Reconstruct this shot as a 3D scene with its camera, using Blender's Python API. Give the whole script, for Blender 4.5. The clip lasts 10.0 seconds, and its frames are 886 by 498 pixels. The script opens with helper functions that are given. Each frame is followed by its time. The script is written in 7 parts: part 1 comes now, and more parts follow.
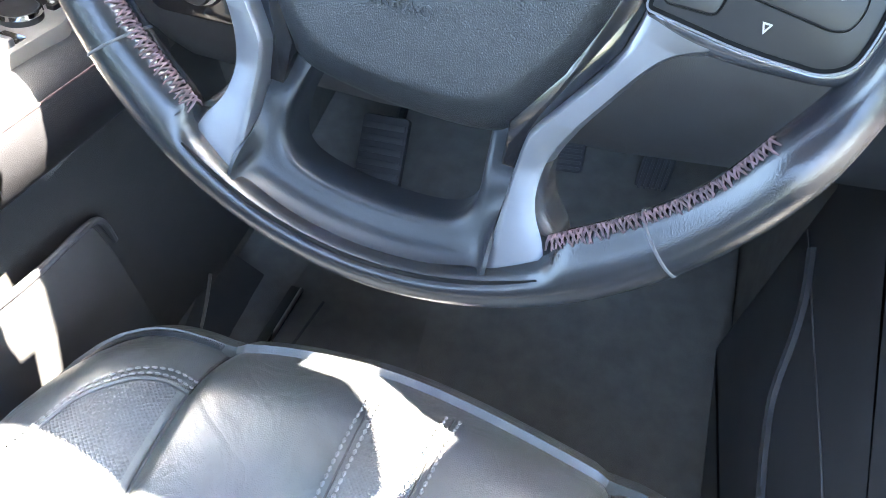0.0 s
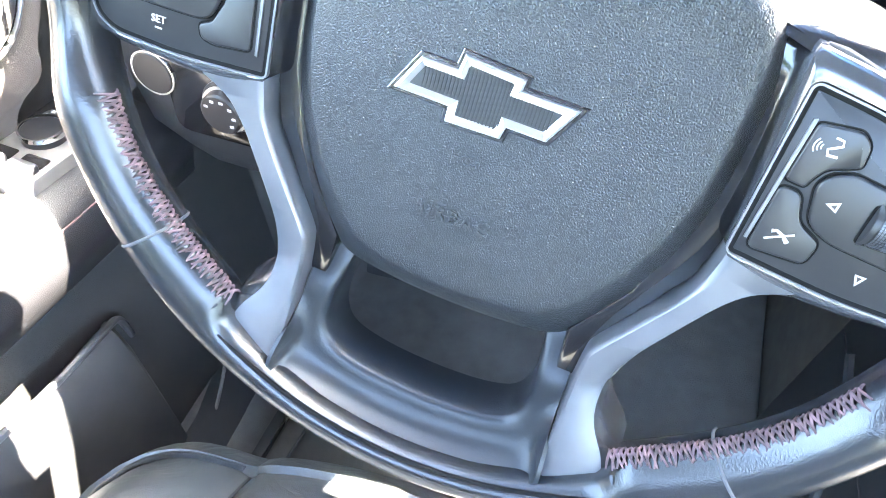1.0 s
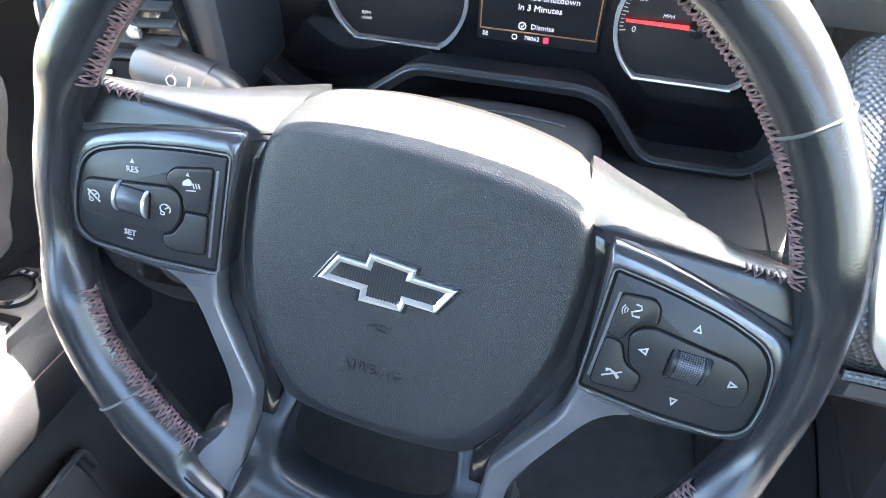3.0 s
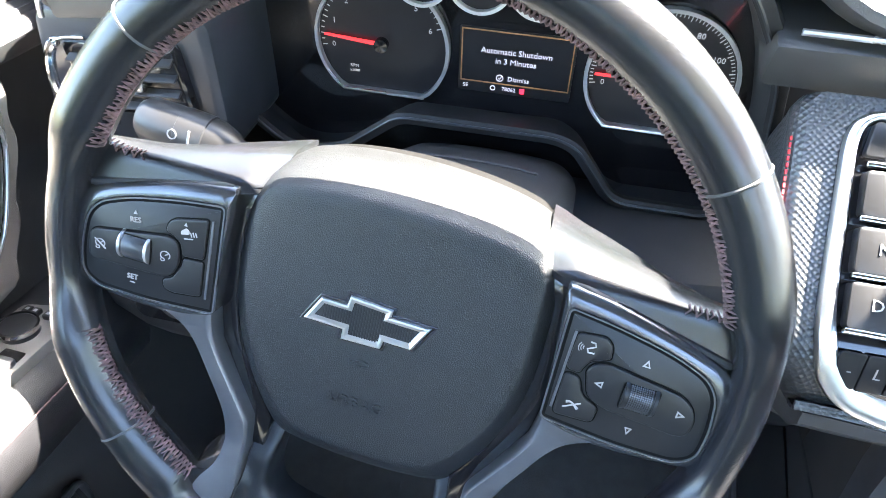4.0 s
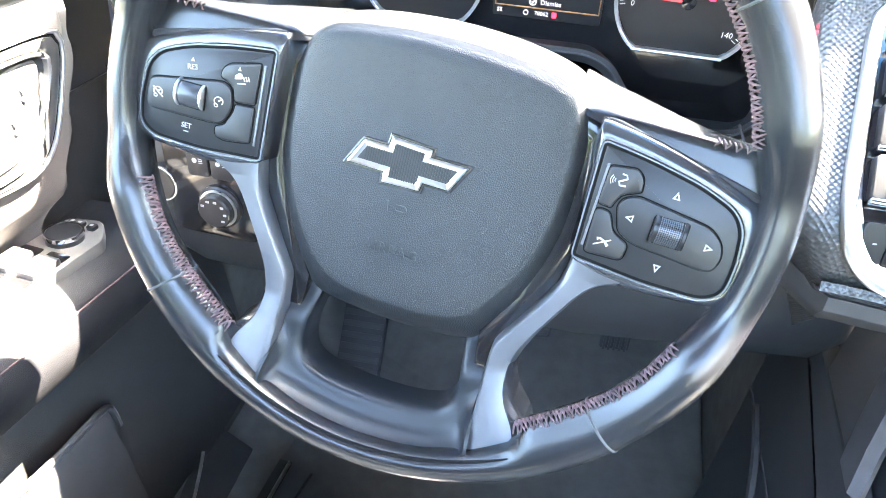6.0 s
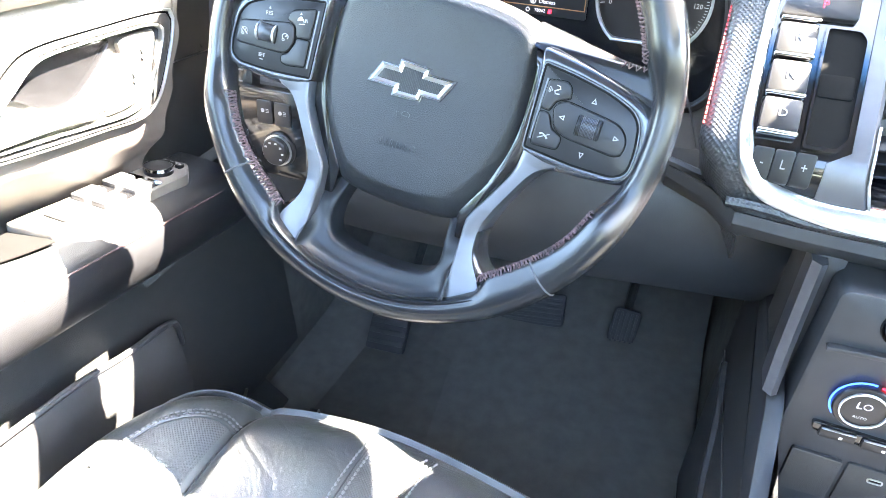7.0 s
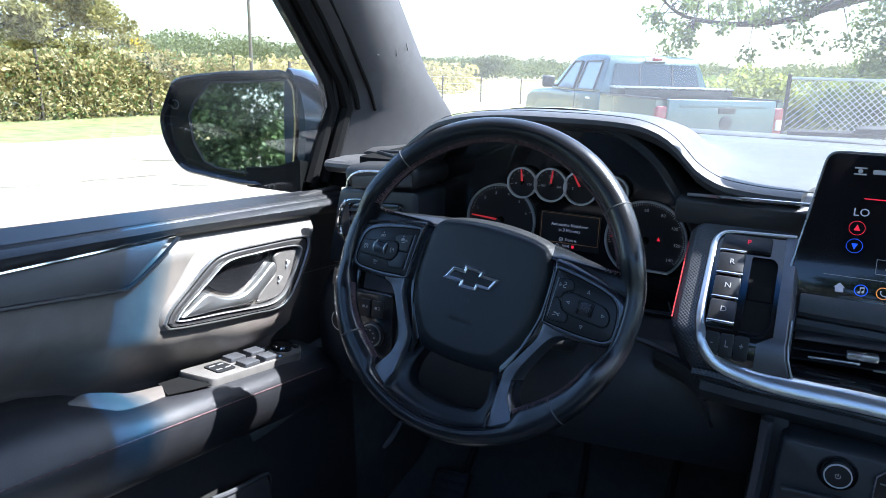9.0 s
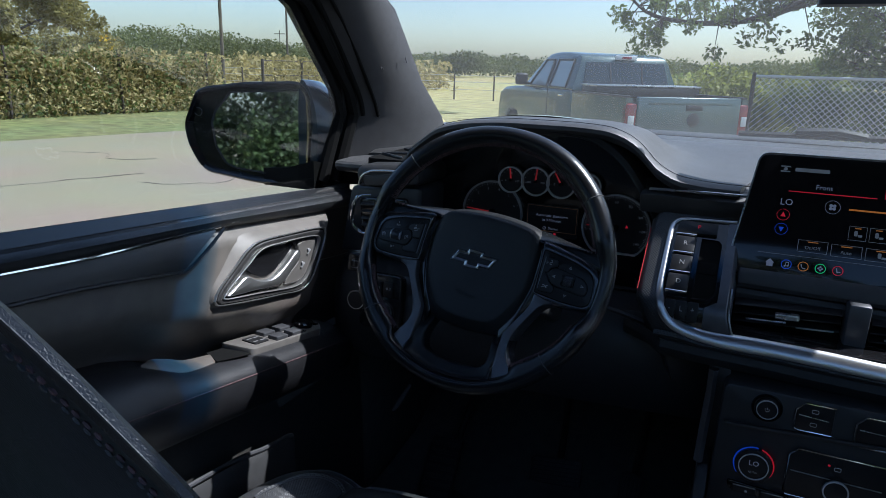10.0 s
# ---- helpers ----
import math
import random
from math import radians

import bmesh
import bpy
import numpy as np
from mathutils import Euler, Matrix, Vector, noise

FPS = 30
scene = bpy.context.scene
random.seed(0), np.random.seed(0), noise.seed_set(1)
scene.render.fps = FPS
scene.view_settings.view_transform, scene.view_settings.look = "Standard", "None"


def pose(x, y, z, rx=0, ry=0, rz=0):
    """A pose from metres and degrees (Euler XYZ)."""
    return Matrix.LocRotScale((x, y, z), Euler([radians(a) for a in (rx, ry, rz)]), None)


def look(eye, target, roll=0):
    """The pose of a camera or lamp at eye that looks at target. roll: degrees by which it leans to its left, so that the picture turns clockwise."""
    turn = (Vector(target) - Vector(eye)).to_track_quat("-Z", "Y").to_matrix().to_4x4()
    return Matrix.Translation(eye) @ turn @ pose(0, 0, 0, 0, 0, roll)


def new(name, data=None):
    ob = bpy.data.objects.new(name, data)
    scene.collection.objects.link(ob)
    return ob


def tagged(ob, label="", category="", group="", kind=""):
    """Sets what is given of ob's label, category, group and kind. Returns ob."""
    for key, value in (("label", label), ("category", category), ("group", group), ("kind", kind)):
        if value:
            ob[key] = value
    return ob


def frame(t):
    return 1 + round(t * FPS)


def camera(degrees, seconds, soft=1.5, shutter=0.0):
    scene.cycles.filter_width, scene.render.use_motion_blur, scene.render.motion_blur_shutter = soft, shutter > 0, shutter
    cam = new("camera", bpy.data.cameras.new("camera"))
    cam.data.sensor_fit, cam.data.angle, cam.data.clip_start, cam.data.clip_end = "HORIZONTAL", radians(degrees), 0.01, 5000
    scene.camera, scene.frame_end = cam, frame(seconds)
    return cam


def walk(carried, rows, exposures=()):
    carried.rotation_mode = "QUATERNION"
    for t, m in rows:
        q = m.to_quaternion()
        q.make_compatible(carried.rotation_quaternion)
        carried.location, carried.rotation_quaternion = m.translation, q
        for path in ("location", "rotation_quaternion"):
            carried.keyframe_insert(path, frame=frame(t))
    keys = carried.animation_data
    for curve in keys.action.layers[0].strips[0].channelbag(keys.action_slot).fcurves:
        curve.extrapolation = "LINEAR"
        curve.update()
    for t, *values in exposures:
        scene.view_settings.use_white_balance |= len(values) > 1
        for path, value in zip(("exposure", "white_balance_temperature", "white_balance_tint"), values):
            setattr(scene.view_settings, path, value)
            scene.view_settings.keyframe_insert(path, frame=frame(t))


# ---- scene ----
cam = camera(67.4, 10.0, soft=0.75)
PATH = [
    (0, (0.083, -0.243, 1.332), (-0.259, 0.853, -0.243), 1.7),
    (0.3, (0.049, -0.215, 1.346), (-0.337, 0.877, -0.222), 0.6),
    (0.5, (0.038, -0.206, 1.342), (-0.319, 0.892, -0.230), 1.8),
    (1, (0.038, -0.177, 1.368), (-0.332, 0.952, -0.178), 1.5),
    (1.5, (0.048, -0.170, 1.408), (-0.278, 1.011, -0.109), 1.7),
    (2, (0.047, -0.180, 1.434), (-0.245, 1.056, -0.046), 1.7),
    (2.5, (0.054, -0.188, 1.443), (-0.241, 1.104, 0.013), 1.5),
    (4, (0.078, -0.205, 1.475), (-0.230, 1.185, 0.142), 1.3),
    (4.5, (0.085, -0.223, 1.495), (-0.231, 1.205, 0.204), 1.4),
    (5, (0.088, -0.239, 1.488), (-0.235, 1.205, 0.218), 1.5),
    (5.5, (0.086, -0.254, 1.450), (-0.248, 1.196, 0.190), 1.5),
    (6, (0.089, -0.281, 1.413), (-0.288, 1.149, 0.142), 1.4),
    (6.2, (0.100, -0.295, 1.408), (-0.296, 1.131, 0.140), 1.2),
    (7.3, (0.214, -0.493, 1.417), (-0.388, 1.017, 0.337), 1.5),
    (7.5, (0.225, -0.513, 1.426), (-0.396, 1.016, 0.389), 1.4),
    (7.7, (0.231, -0.519, 1.442), (-0.392, 1.021, 0.422), 1.0),
    (8, (0.221, -0.585, 1.458), (-0.372, 1.050, 0.576), 1.7),
    (8.5, (0.238, -0.628, 1.471), (-0.515, 1.071, 0.879), 1.3),
    (9, (0.295, -0.676, 1.451), (-0.548, 1.007, 0.941), 1.7),
    (9.5, (0.314, -0.782, 1.456), (-0.515, 0.910, 0.952), 1.8),
    (10, (0.326, -0.842, 1.478), (-0.448, 0.872, 0.961), 1.7),
]
EXPOSURES = [(0.0, 6.14, 7300, 10), (0.5, 6.49, 7300, 10), (1.0, 6.85, 7300, 10), (1.5, 6.48, 7450, 10), (2.5, 5.8, 7100, 10), (4.5, 5.29, 7000, 10), (5.2, 5.44, 7000, 10), (5.5, 5.94, 7300, 10), (6.0, 6.56, 7500, 10), (7.5, 6.09, 7300, 10), (8.0, 5.5, 6500, 10), (8.3, 4.2, 6100, 10), (8.6, 3.35, 5700, 10), (9.0, 2.62, 5650, 10), (9.5, 2.12, 5650, 10), (9.75, 2.0, 5650, 10), (10.0, 0.87, 5650, 10)]
walk(cam, [(t, look(eye, target, roll)) for t, eye, target, roll in PATH], EXPOSURES)

# ---- light ----
SUN = Vector((0.485, 0.35, 0.80)).normalized()
world = bpy.data.worlds.new("world")
scene.world = world
world.use_nodes = True
wn = world.node_tree.nodes
sky = wn.new("ShaderNodeTexSky")
sky.sky_type, sky.sun_disc = "NISHITA", False
sky.sun_elevation, sky.sun_rotation = math.asin(SUN.z), math.atan2(SUN.x, SUN.y)
sky.dust_density = 1.6
world.node_tree.links.new(sky.outputs["Color"], wn["Background"].inputs["Color"])
wn["Background"].inputs["Strength"].default_value = 0.14
sun = new("sun", bpy.data.lights.new("sun", "SUN"))
sun.data.energy, sun.data.angle, sun.data.color = 4.6, radians(0.5), (1.0, 0.96, 0.9)
sun.matrix_world = look(SUN * 30, (0, 0, 0))

# ---- materials ----
def mat(name, color, rough=0.5, metal=0.0, spread=0.12, scale=40.0, bump=0.0, bump_scale=600.0, bump_kind="noise", coat=0.0, stain=0.0, stain_scale=6.0, spec=0.5):
    """A procedural surface: grain in colour and relief, and larger blotches."""
    m = bpy.data.materials.new(name)
    m.use_nodes = True
    n, l = m.node_tree.nodes, m.node_tree.links
    b = n["Principled BSDF"]
    b.inputs["Roughness"].default_value, b.inputs["Metallic"].default_value = rough, metal
    b.inputs["Coat Weight"].default_value = coat
    b.inputs["Specular IOR Level"].default_value = spec
    co = n.new("ShaderNodeTexCoord").outputs["Object"]
    t1 = n.new("ShaderNodeTexNoise"); t1.inputs["Scale"].default_value = scale; t1.inputs["Detail"].default_value = 4
    l.new(co, t1.inputs["Vector"])
    r = n.new("ShaderNodeValToRGB")
    r.color_ramp.elements[0].position, r.color_ramp.elements[1].position = 0.3, 0.7
    r.color_ramp.elements[0].color = (*[c * (1 - spread) for c in color], 1)
    r.color_ramp.elements[1].color = (*[min(1, c * (1 + spread)) for c in color], 1)
    l.new(t1.outputs["Fac"], r.inputs["Fac"])
    out = r.outputs["Color"]
    t2 = n.new("ShaderNodeTexNoise"); t2.inputs["Scale"].default_value = stain_scale; t2.inputs["Detail"].default_value = 5
    l.new(co, t2.inputs["Vector"])
    if stain:
        mx = n.new("ShaderNodeMix"); mx.data_type, mx.blend_type = "RGBA", "MULTIPLY"
        mx.inputs["Factor"].default_value = stain
        l.new(out, mx.inputs["A"]); l.new(t2.outputs["Color"], mx.inputs["B"])
        out = mx.outputs["Result"]
    l.new(out, b.inputs["Base Color"])
    rr = n.new("ShaderNodeMapRange")
    rr.inputs["To Min"].default_value, rr.inputs["To Max"].default_value = max(0.02, rough * 0.8), min(1, rough * 1.2)
    l.new(t2.outputs["Fac"], rr.inputs["Value"]); l.new(rr.outputs["Result"], b.inputs["Roughness"])
    if bump:
        if bump_kind == "leather":
            t3 = n.new("ShaderNodeTexVoronoi"); t3.feature = "DISTANCE_TO_EDGE"
            h = t3.outputs["Distance"]
        elif bump_kind == "dots":
            t3 = n.new("ShaderNodeTexVoronoi"); t3.inputs["Randomness"].default_value = 0.0
            h = t3.outputs["Distance"]
            mp = n.new("ShaderNodeMapping"); mp.inputs["Rotation"].default_value = (0, 0, radians(45))
            l.new(co, mp.inputs["Vector"])
            co = mp.outputs["Vector"]
        else:
            t3 = n.new("ShaderNodeTexNoise"); t3.inputs["Detail"].default_value = 3
            h = t3.outputs["Fac"]
        t3.inputs["Scale"].default_value = bump_scale
        l.new(co, t3.inputs["Vector"])
        bp = n.new("ShaderNodeBump"); bp.inputs["Strength"].default_value = bump; bp.inputs["Distance"].default_value = 0.001
        l.new(h, bp.inputs["Height"]); l.new(bp.outputs["Normal"], b.inputs["Normal"])
    return m


def glow(name, color, strength):
    m = bpy.data.materials.new(name)
    m.use_nodes = True
    b = m.node_tree.nodes["Principled BSDF"]
    b.inputs["Base Color"].default_value = (*[c * 0.6 for c in color], 1)
    b.inputs["Emission Color"].default_value, b.inputs["Emission Strength"].default_value = (*color, 1), strength
    b.inputs["Roughness"].default_value = 0.5
    return m


def pane(name, tint, dust=0.0):
    """Thin clear glass: see-through, with a weak mirror over it that grows at a flat angle, and a film of dust."""
    m = bpy.data.materials.new(name)
    m.use_nodes = True
    n, l = m.node_tree.nodes, m.node_tree.links
    n.remove(n["Principled BSDF"])
    tr, gl, mx, lw = n.new("ShaderNodeBsdfTransparent"), n.new("ShaderNodeBsdfGlossy"), n.new("ShaderNodeMixShader"), n.new("ShaderNodeLayerWeight")
    tr.inputs["Color"].default_value = (*tint, 1)
    gl.inputs["Roughness"].default_value = 0.0
    pw, mr = n.new("ShaderNodeMath"), n.new("ShaderNodeMapRange")
    pw.operation, pw.inputs[1].default_value = "POWER", 4.0
    mr.inputs["To Min"].default_value, mr.inputs["To Max"].default_value = 0.05, 0.75
    lw.inputs["Blend"].default_value = 0.5
    l.new(lw.outputs["Facing"], pw.inputs[0]); l.new(pw.outputs["Value"], mr.inputs["Value"])
    l.new(mr.outputs["Result"], mx.inputs["Fac"])
    base = tr.outputs["BSDF"]
    if dust:
        tl, dm = n.new("ShaderNodeBsdfTranslucent"), n.new("ShaderNodeMixShader")
        no, dr = n.new("ShaderNodeTexNoise"), n.new("ShaderNodeMapRange")
        no.inputs["Scale"].default_value, no.inputs["Detail"].default_value = 3.0, 6
        dr.inputs["To Min"].default_value, dr.inputs["To Max"].default_value = dust * 0.6, dust * 1.4
        l.new(no.outputs["Fac"], dr.inputs["Value"]); l.new(dr.outputs["Result"], dm.inputs["Fac"])
        tl.inputs["Color"].default_value = (0.8, 0.8, 0.8, 1)
        l.new(base, dm.inputs[1]); l.new(tl.outputs["BSDF"], dm.inputs[2])
        base = dm.outputs["Shader"]
    l.new(base, mx.inputs[1]); l.new(gl.outputs["BSDF"], mx.inputs[2])
    l.new(mx.outputs["Shader"], n["Material Output"].inputs["Surface"])
    return m


MATTBLACK = mat("matt_black", (0.006, 0.006, 0.006), 0.9, spec=0.1)
LEATHER = mat("black_leather", (0.018, 0.019, 0.021), 0.3, bump=0.3, bump_scale=900, bump_kind="leather", stain=0.3, stain_scale=20)
WORN = mat("worn_leather", (.013,.014,.016), 0.24, bump=0.13, bump_scale=700, bump_kind="leather", stain=0.3, stain_scale=30, spec=0.55)
GRAIN = mat("grained_plastic", (.014,.015,.016), 0.38, bump=0.5, bump_scale=900, bump_kind="leather")
PLASTIC = mat("matt_black_plastic", (0.034, 0.034, 0.035), 0.55, bump=0.15, bump_scale=1500)
KNEE = mat("dark_knee_plastic", (0.027, 0.028, 0.03), 0.45, bump=0.2, bump_scale=1200, spec=0.5)
CAVE = mat("dull_black_lining", (0.026, 0.0265, 0.028), 0.5, bump=0.15, bump_scale=1200, spec=0.3)
DIALRING = mat("dial_ring_grey", (0.42, 0.42, 0.43), 0.3, metal=0.5)
FRAME = mat("gloss_grey_frame", (0.1, 0.103, 0.112), 0.2, metal=0.75)
INSERT = mat("satin_black_insert", (0.014, 0.0155, 0.018), 0.36, spec=0.34, bump=0.1, bump_scale=900)
NAVY = mat("smooth_dark_plastic", (0.03, 0.033, 0.038), 0.3)
GLOSS = mat("gloss_black", (0.008, 0.008, 0.009), 0.12, coat=0.4)
BUTTON = mat("soft_black_button", (.015,.015,.016), 0.36, spec=0.38)
SATIN = mat("satin_grey_trim", (0.128, 0.13, 0.14), 0.4, metal=0.7)
HANDLE = mat("satin_handle_silver", (0.062, 0.06, 0.059), 0.34, metal=0.4)
SWITCH = mat("satin_taupe_plastic", (0.15, 0.139, 0.128), 0.35, metal=0.2)
PALE = mat("pale_silver_paint", (0.6, 0.6, 0.6), 0.3, metal=0.35)
SILVER = mat("satin_silver", (0.55, 0.55, 0.54), 0.28, metal=0.9)
BRIGHT = mat("bright_satin_silver", (0.72, 0.72, 0.71), 0.3, metal=1.0, spread=0.04)
CHROME = mat("chrome", (0.8, 0.8, 0.8), 0.08, metal=1.0)
DARKCHROME = mat("dark_chrome", (0.1, 0.1, 0.11), 0.2, metal=0.9)
TAUPE = mat("taupe_leather", (0.122, 0.107, 0.093), 0.5, bump=0.25, bump_scale=700, bump_kind="leather", stain=0.15)
ARMREST = mat("dark_grey_leather", (0.016, 0.016, 0.018), 0.36, bump=0.3, bump_scale=800, bump_kind="leather")
HARD = mat("hard_grey_plastic", (0.032, 0.031, 0.03), 0.5, bump=0.35, bump_scale=700, bump_kind="leather")
SEATL = mat("seat_leather", (0.056, 0.06, 0.062), 0.33, spec=0.6, bump=0.2, bump_scale=600, bump_kind="leather", stain=0.3, stain_scale=12)
def creased(m, scale, strength):
    """Adds soft sitting creases over the leather's grain."""
    n, l = m.node_tree.nodes, m.node_tree.links
    b = n["Principled BSDF"]
    grain = b.inputs["Normal"].links[0].from_socket
    co, noise = n.new("ShaderNodeTexCoord"), n.new("ShaderNodeTexNoise")
    noise.inputs["Scale"].default_value, noise.inputs["Detail"].default_value, noise.inputs["Distortion"].default_value = scale, 3.0, 1.2
    low, fold, bump = n.new("ShaderNodeMath"), n.new("ShaderNodeMath"), n.new("ShaderNodeBump")
    low.operation, fold.operation = "SUBTRACT", "ABSOLUTE"
    low.inputs[1].default_value = 0.5
    bump.inputs["Strength"].default_value, bump.inputs["Distance"].default_value = strength, 0.006
    l.new(co.outputs["Object"], noise.inputs["Vector"])
    l.new(noise.outputs["Fac"], low.inputs[0])
    l.new(low.outputs[0], fold.inputs[0])
    l.new(fold.outputs[0], bump.inputs["Height"])
    l.new(grain, bump.inputs["Normal"])
    l.new(bump.outputs["Normal"], b.inputs["Normal"])
    return m


creased(SEATL, 16.0, 0.4)
PERF = mat("perforated_leather", (0.048, 0.049, 0.052), 0.4, bump=0.9, bump_scale=420, bump_kind="dots")
CARBON = mat("dimpled_dark_trim", (0.08, 0.082, 0.085), 0.32, metal=0.5, bump=1.0, bump_scale=330, bump_kind="dots")
CARPET = mat("dark_carpet", (0.12, 0.117, 0.108), 0.95, bump=1.0, bump_scale=900, spec=0.1)
RUBBER = mat("black_rubber", (0.028, 0.028, 0.03), 0.7, bump=0.2)
REDSTITCH = mat("red_grey_thread", (0.075, 0.042, 0.046), 0.75, scale=260, spread=0.7)
RED = mat("red_thread", (0.5, 0.02, 0.03), 0.6)
SEATSTITCH = mat("pale_grey_thread", (0.13, 0.13, 0.132), 0.6)
GREYSTITCH = mat("grey_thread", (0.055, 0.055, 0.058), 0.7)
HEADLINER = mat("dark_grey_headliner", (0.07, 0.07, 0.072), 0.9, bump=0.3, bump_scale=900)
PILLARM = mat("dark_woven_pillar_trim", (0.026, 0.026, 0.028), 0.8, bump=0.4, bump_scale=1200)
DASHTOP = mat("dash_leather", (0.055, 0.055, 0.057), 0.45, bump=0.4, bump_scale=600, bump_kind="leather")
WHITEINK = glow("white_print", (0.42, 0.42, 0.43), 0.008)
DIALINK = glow("dial_print", (0.5, 0.52, 0.55), 0.022)
NEEDLE = glow("red_needle", (0.8, 0.04, 0.05), 0.06)
SCREENTEXT = glow("screen_text", (0.66, 0.68, 0.82), 0.03)
ORANGE = glow("orange_line", (0.9, 0.3, 0.05), 0.1)
DIMORANGE = mat("dim_orange_line", (0.42, 0.19, 0.08), 0.5)
BLUEGLOW = glow("blue_light", (0.03, 0.12, 0.9), 0.1)
REDGLOW = glow("red_light", (0.9, 0.02, 0.05), 0.13)
GREENGLOW = glow("green_light", (0.05, 0.6, 0.2), 0.2)
SCREEN = mat("dark_screen_glass", (0.006, 0.006, 0.007), 0.1, coat=0.3)
DISPLAY = mat("dim_display", (0.014, 0.014, 0.016), 0.3)
GLASS = pane("window_glass", (0.65, 0.69, 0.68), 0.004)
WSGLASS = pane("windscreen_glass", (0.62, 0.66, 0.65), 0.035)
BLUEBAND = pane("blue_shade_band", (0.08, 0.22, 0.42))
def fade_band(m):
    """The tint fades out towards the lower edge of the band."""
    n, l = m.node_tree.nodes, m.node_tree.links
    sp, r = n.new("ShaderNodeSeparateXYZ"), n.new("ShaderNodeValToRGB")
    mr = n.new("ShaderNodeMapRange")
    mr.inputs["From Min"].default_value, mr.inputs["From Max"].default_value = 0.012, 0.089
    l.new(n.new("ShaderNodeTexCoord").outputs["Object"], sp.inputs["Vector"])
    l.new(sp.outputs["Y"], mr.inputs["Value"]); l.new(mr.outputs["Result"], r.inputs["Fac"])
    r.color_ramp.elements[0].position, r.color_ramp.elements[0].color = 0.0, (0.008, 0.06, 0.2, 1)
    r.color_ramp.elements[1].position, r.color_ramp.elements[1].color = 1.0, (0.88, 0.94, 0.97, 1)
    e = r.color_ramp.elements.new(0.6); e.color = (0.07, 0.27, 0.52, 1)
    l.new(r.outputs["Color"], [k for k in n if k.type == "BSDF_TRANSPARENT"][0].inputs["Color"])
fade_band(BLUEBAND)
ROOFGLASS = pane("roof_glass", (0.6, 0.66, 0.71))
REARGLASS = pane("clear_rear_glass", (0.88, 0.9, 0.91))
SIDEGLASS = pane("side_glass", (0.34, 0.37, 0.37))
MIRROR = mat("mirror_silver", (0.78, 0.82, 0.84), 0.02, metal=1.0, spread=0.0)
ASPHALT = mat("pale_worn_asphalt", (.3,.255,.18), 0.9, scale=60, spread=0.25, bump=0.6, bump_scale=40, stain=0.35, stain_scale=0.5)
GRASS = mat("green_grass", (.2,.21,.075), 0.9, scale=3, spread=0.4, stain=0.4, stain_scale=0.6)
DRYGRASS = mat("dry_yellow_field", (0.42, 0.36, 0.14), 0.95, scale=1.5, spread=0.35, bump=0.6, bump_scale=8, stain=0.35, stain_scale=0.08)
BARK = mat("dark_bark", (0.09, 0.075, 0.06), 0.9, scale=20, spread=0.4, bump=0.8, bump_scale=30)
def leafy(m, share):
    """Lets light through thin leaves."""
    n, l = m.node_tree.nodes, m.node_tree.links
    b = n["Principled BSDF"]
    tl, mx = n.new("ShaderNodeBsdfTranslucent"), n.new("ShaderNodeMixShader")
    l.new(b.inputs["Base Color"].links[0].from_socket, tl.inputs["Color"])
    mx.inputs["Fac"].default_value = share
    l.new(b.outputs["BSDF"], mx.inputs[1]); l.new(tl.outputs["BSDF"], mx.inputs[2])
    l.new(mx.outputs["Shader"], n["Material Output"].inputs["Surface"])
    return m


LEAF = leafy(mat("green_leaves", (.15,.19,.06), 0.65, scale=1.2, spread=0.55), 0.45)
DARKLEAF = leafy(mat("dark_green_leaves", (.07,.11,.035), 0.65, scale=1.2, spread=0.5), 0.3)
PALELEAF = leafy(mat("yellow_green_leaves", (.3,.32,.09), 0.65, scale=1.5, spread=0.5), 0.45)
OLIVELEAF = leafy(mat("yellow_olive_leaves", (.24,.215,.07), 0.65, scale=1.6, spread=0.6), 0.45)
VINE = leafy(mat("brown_green_vine", (.36,.3,.13), 0.75, scale=4.5, spread=0.65), 0.4)
FARLEAF = leafy(mat("far_tree_green", (.12,.135,.055), 0.85, scale=0.12, spread=0.45), 0.4)
YELLOW = mat("yellow_leaves", (0.7, 0.5, 0.03), 0.7)
GALV = mat("galvanised_wire", (0.6, 0.6, 0.58), 0.45, metal=0.3)
RUSTY = mat("dark_post", (0.07, 0.055, 0.045), 0.8)
POLEWOOD = mat("grey_pole_wood", (0.1, 0.085, 0.07), 0.9, spread=0.3)
TRUCKPAINT = mat("grey_blue_car_paint", (.075,.118,.122), 0.25, metal=0.3, coat=0.7, spread=0.03)
MIRRORPAINT = mat("dark_blue_car_paint", (0.05, 0.07, 0.1), 0.2, metal=0.4, coat=0.8, spread=0.03)
TRUCKGLASS = mat("dark_car_glass", (0.02, 0.03, 0.035), 0.06, coat=0.5)
# Opaque, with the brightness of the sky behind it put into the colour
SKYGLASS = mat("sky_coloured_glass", (0.2, 0.25, 0.27), 0.08, coat=0.5)
TAILRED = mat("red_lamp_lens", (0.2, 0.015, 0.02), 0.2, coat=0.5)
TAILCLEAR = mat("clear_lamp_lens", (0.6, 0.6, 0.6), 0.2, coat=0.5)
TYRE = mat("tyre_rubber", (0.015, 0.015, 0.015), 0.8)
BLACKPLATE = mat("dark_badge", (0.03, 0.03, 0.03), 0.4)

# ---- mesh helpers ----
def thing(name, m=None, label="", category="", group="", kind=""):
    ob = new(name)
    ob.empty_display_size = 0.02
    if m is not None:
        ob.matrix_world = m
    return tagged(ob, label, category, group, kind)


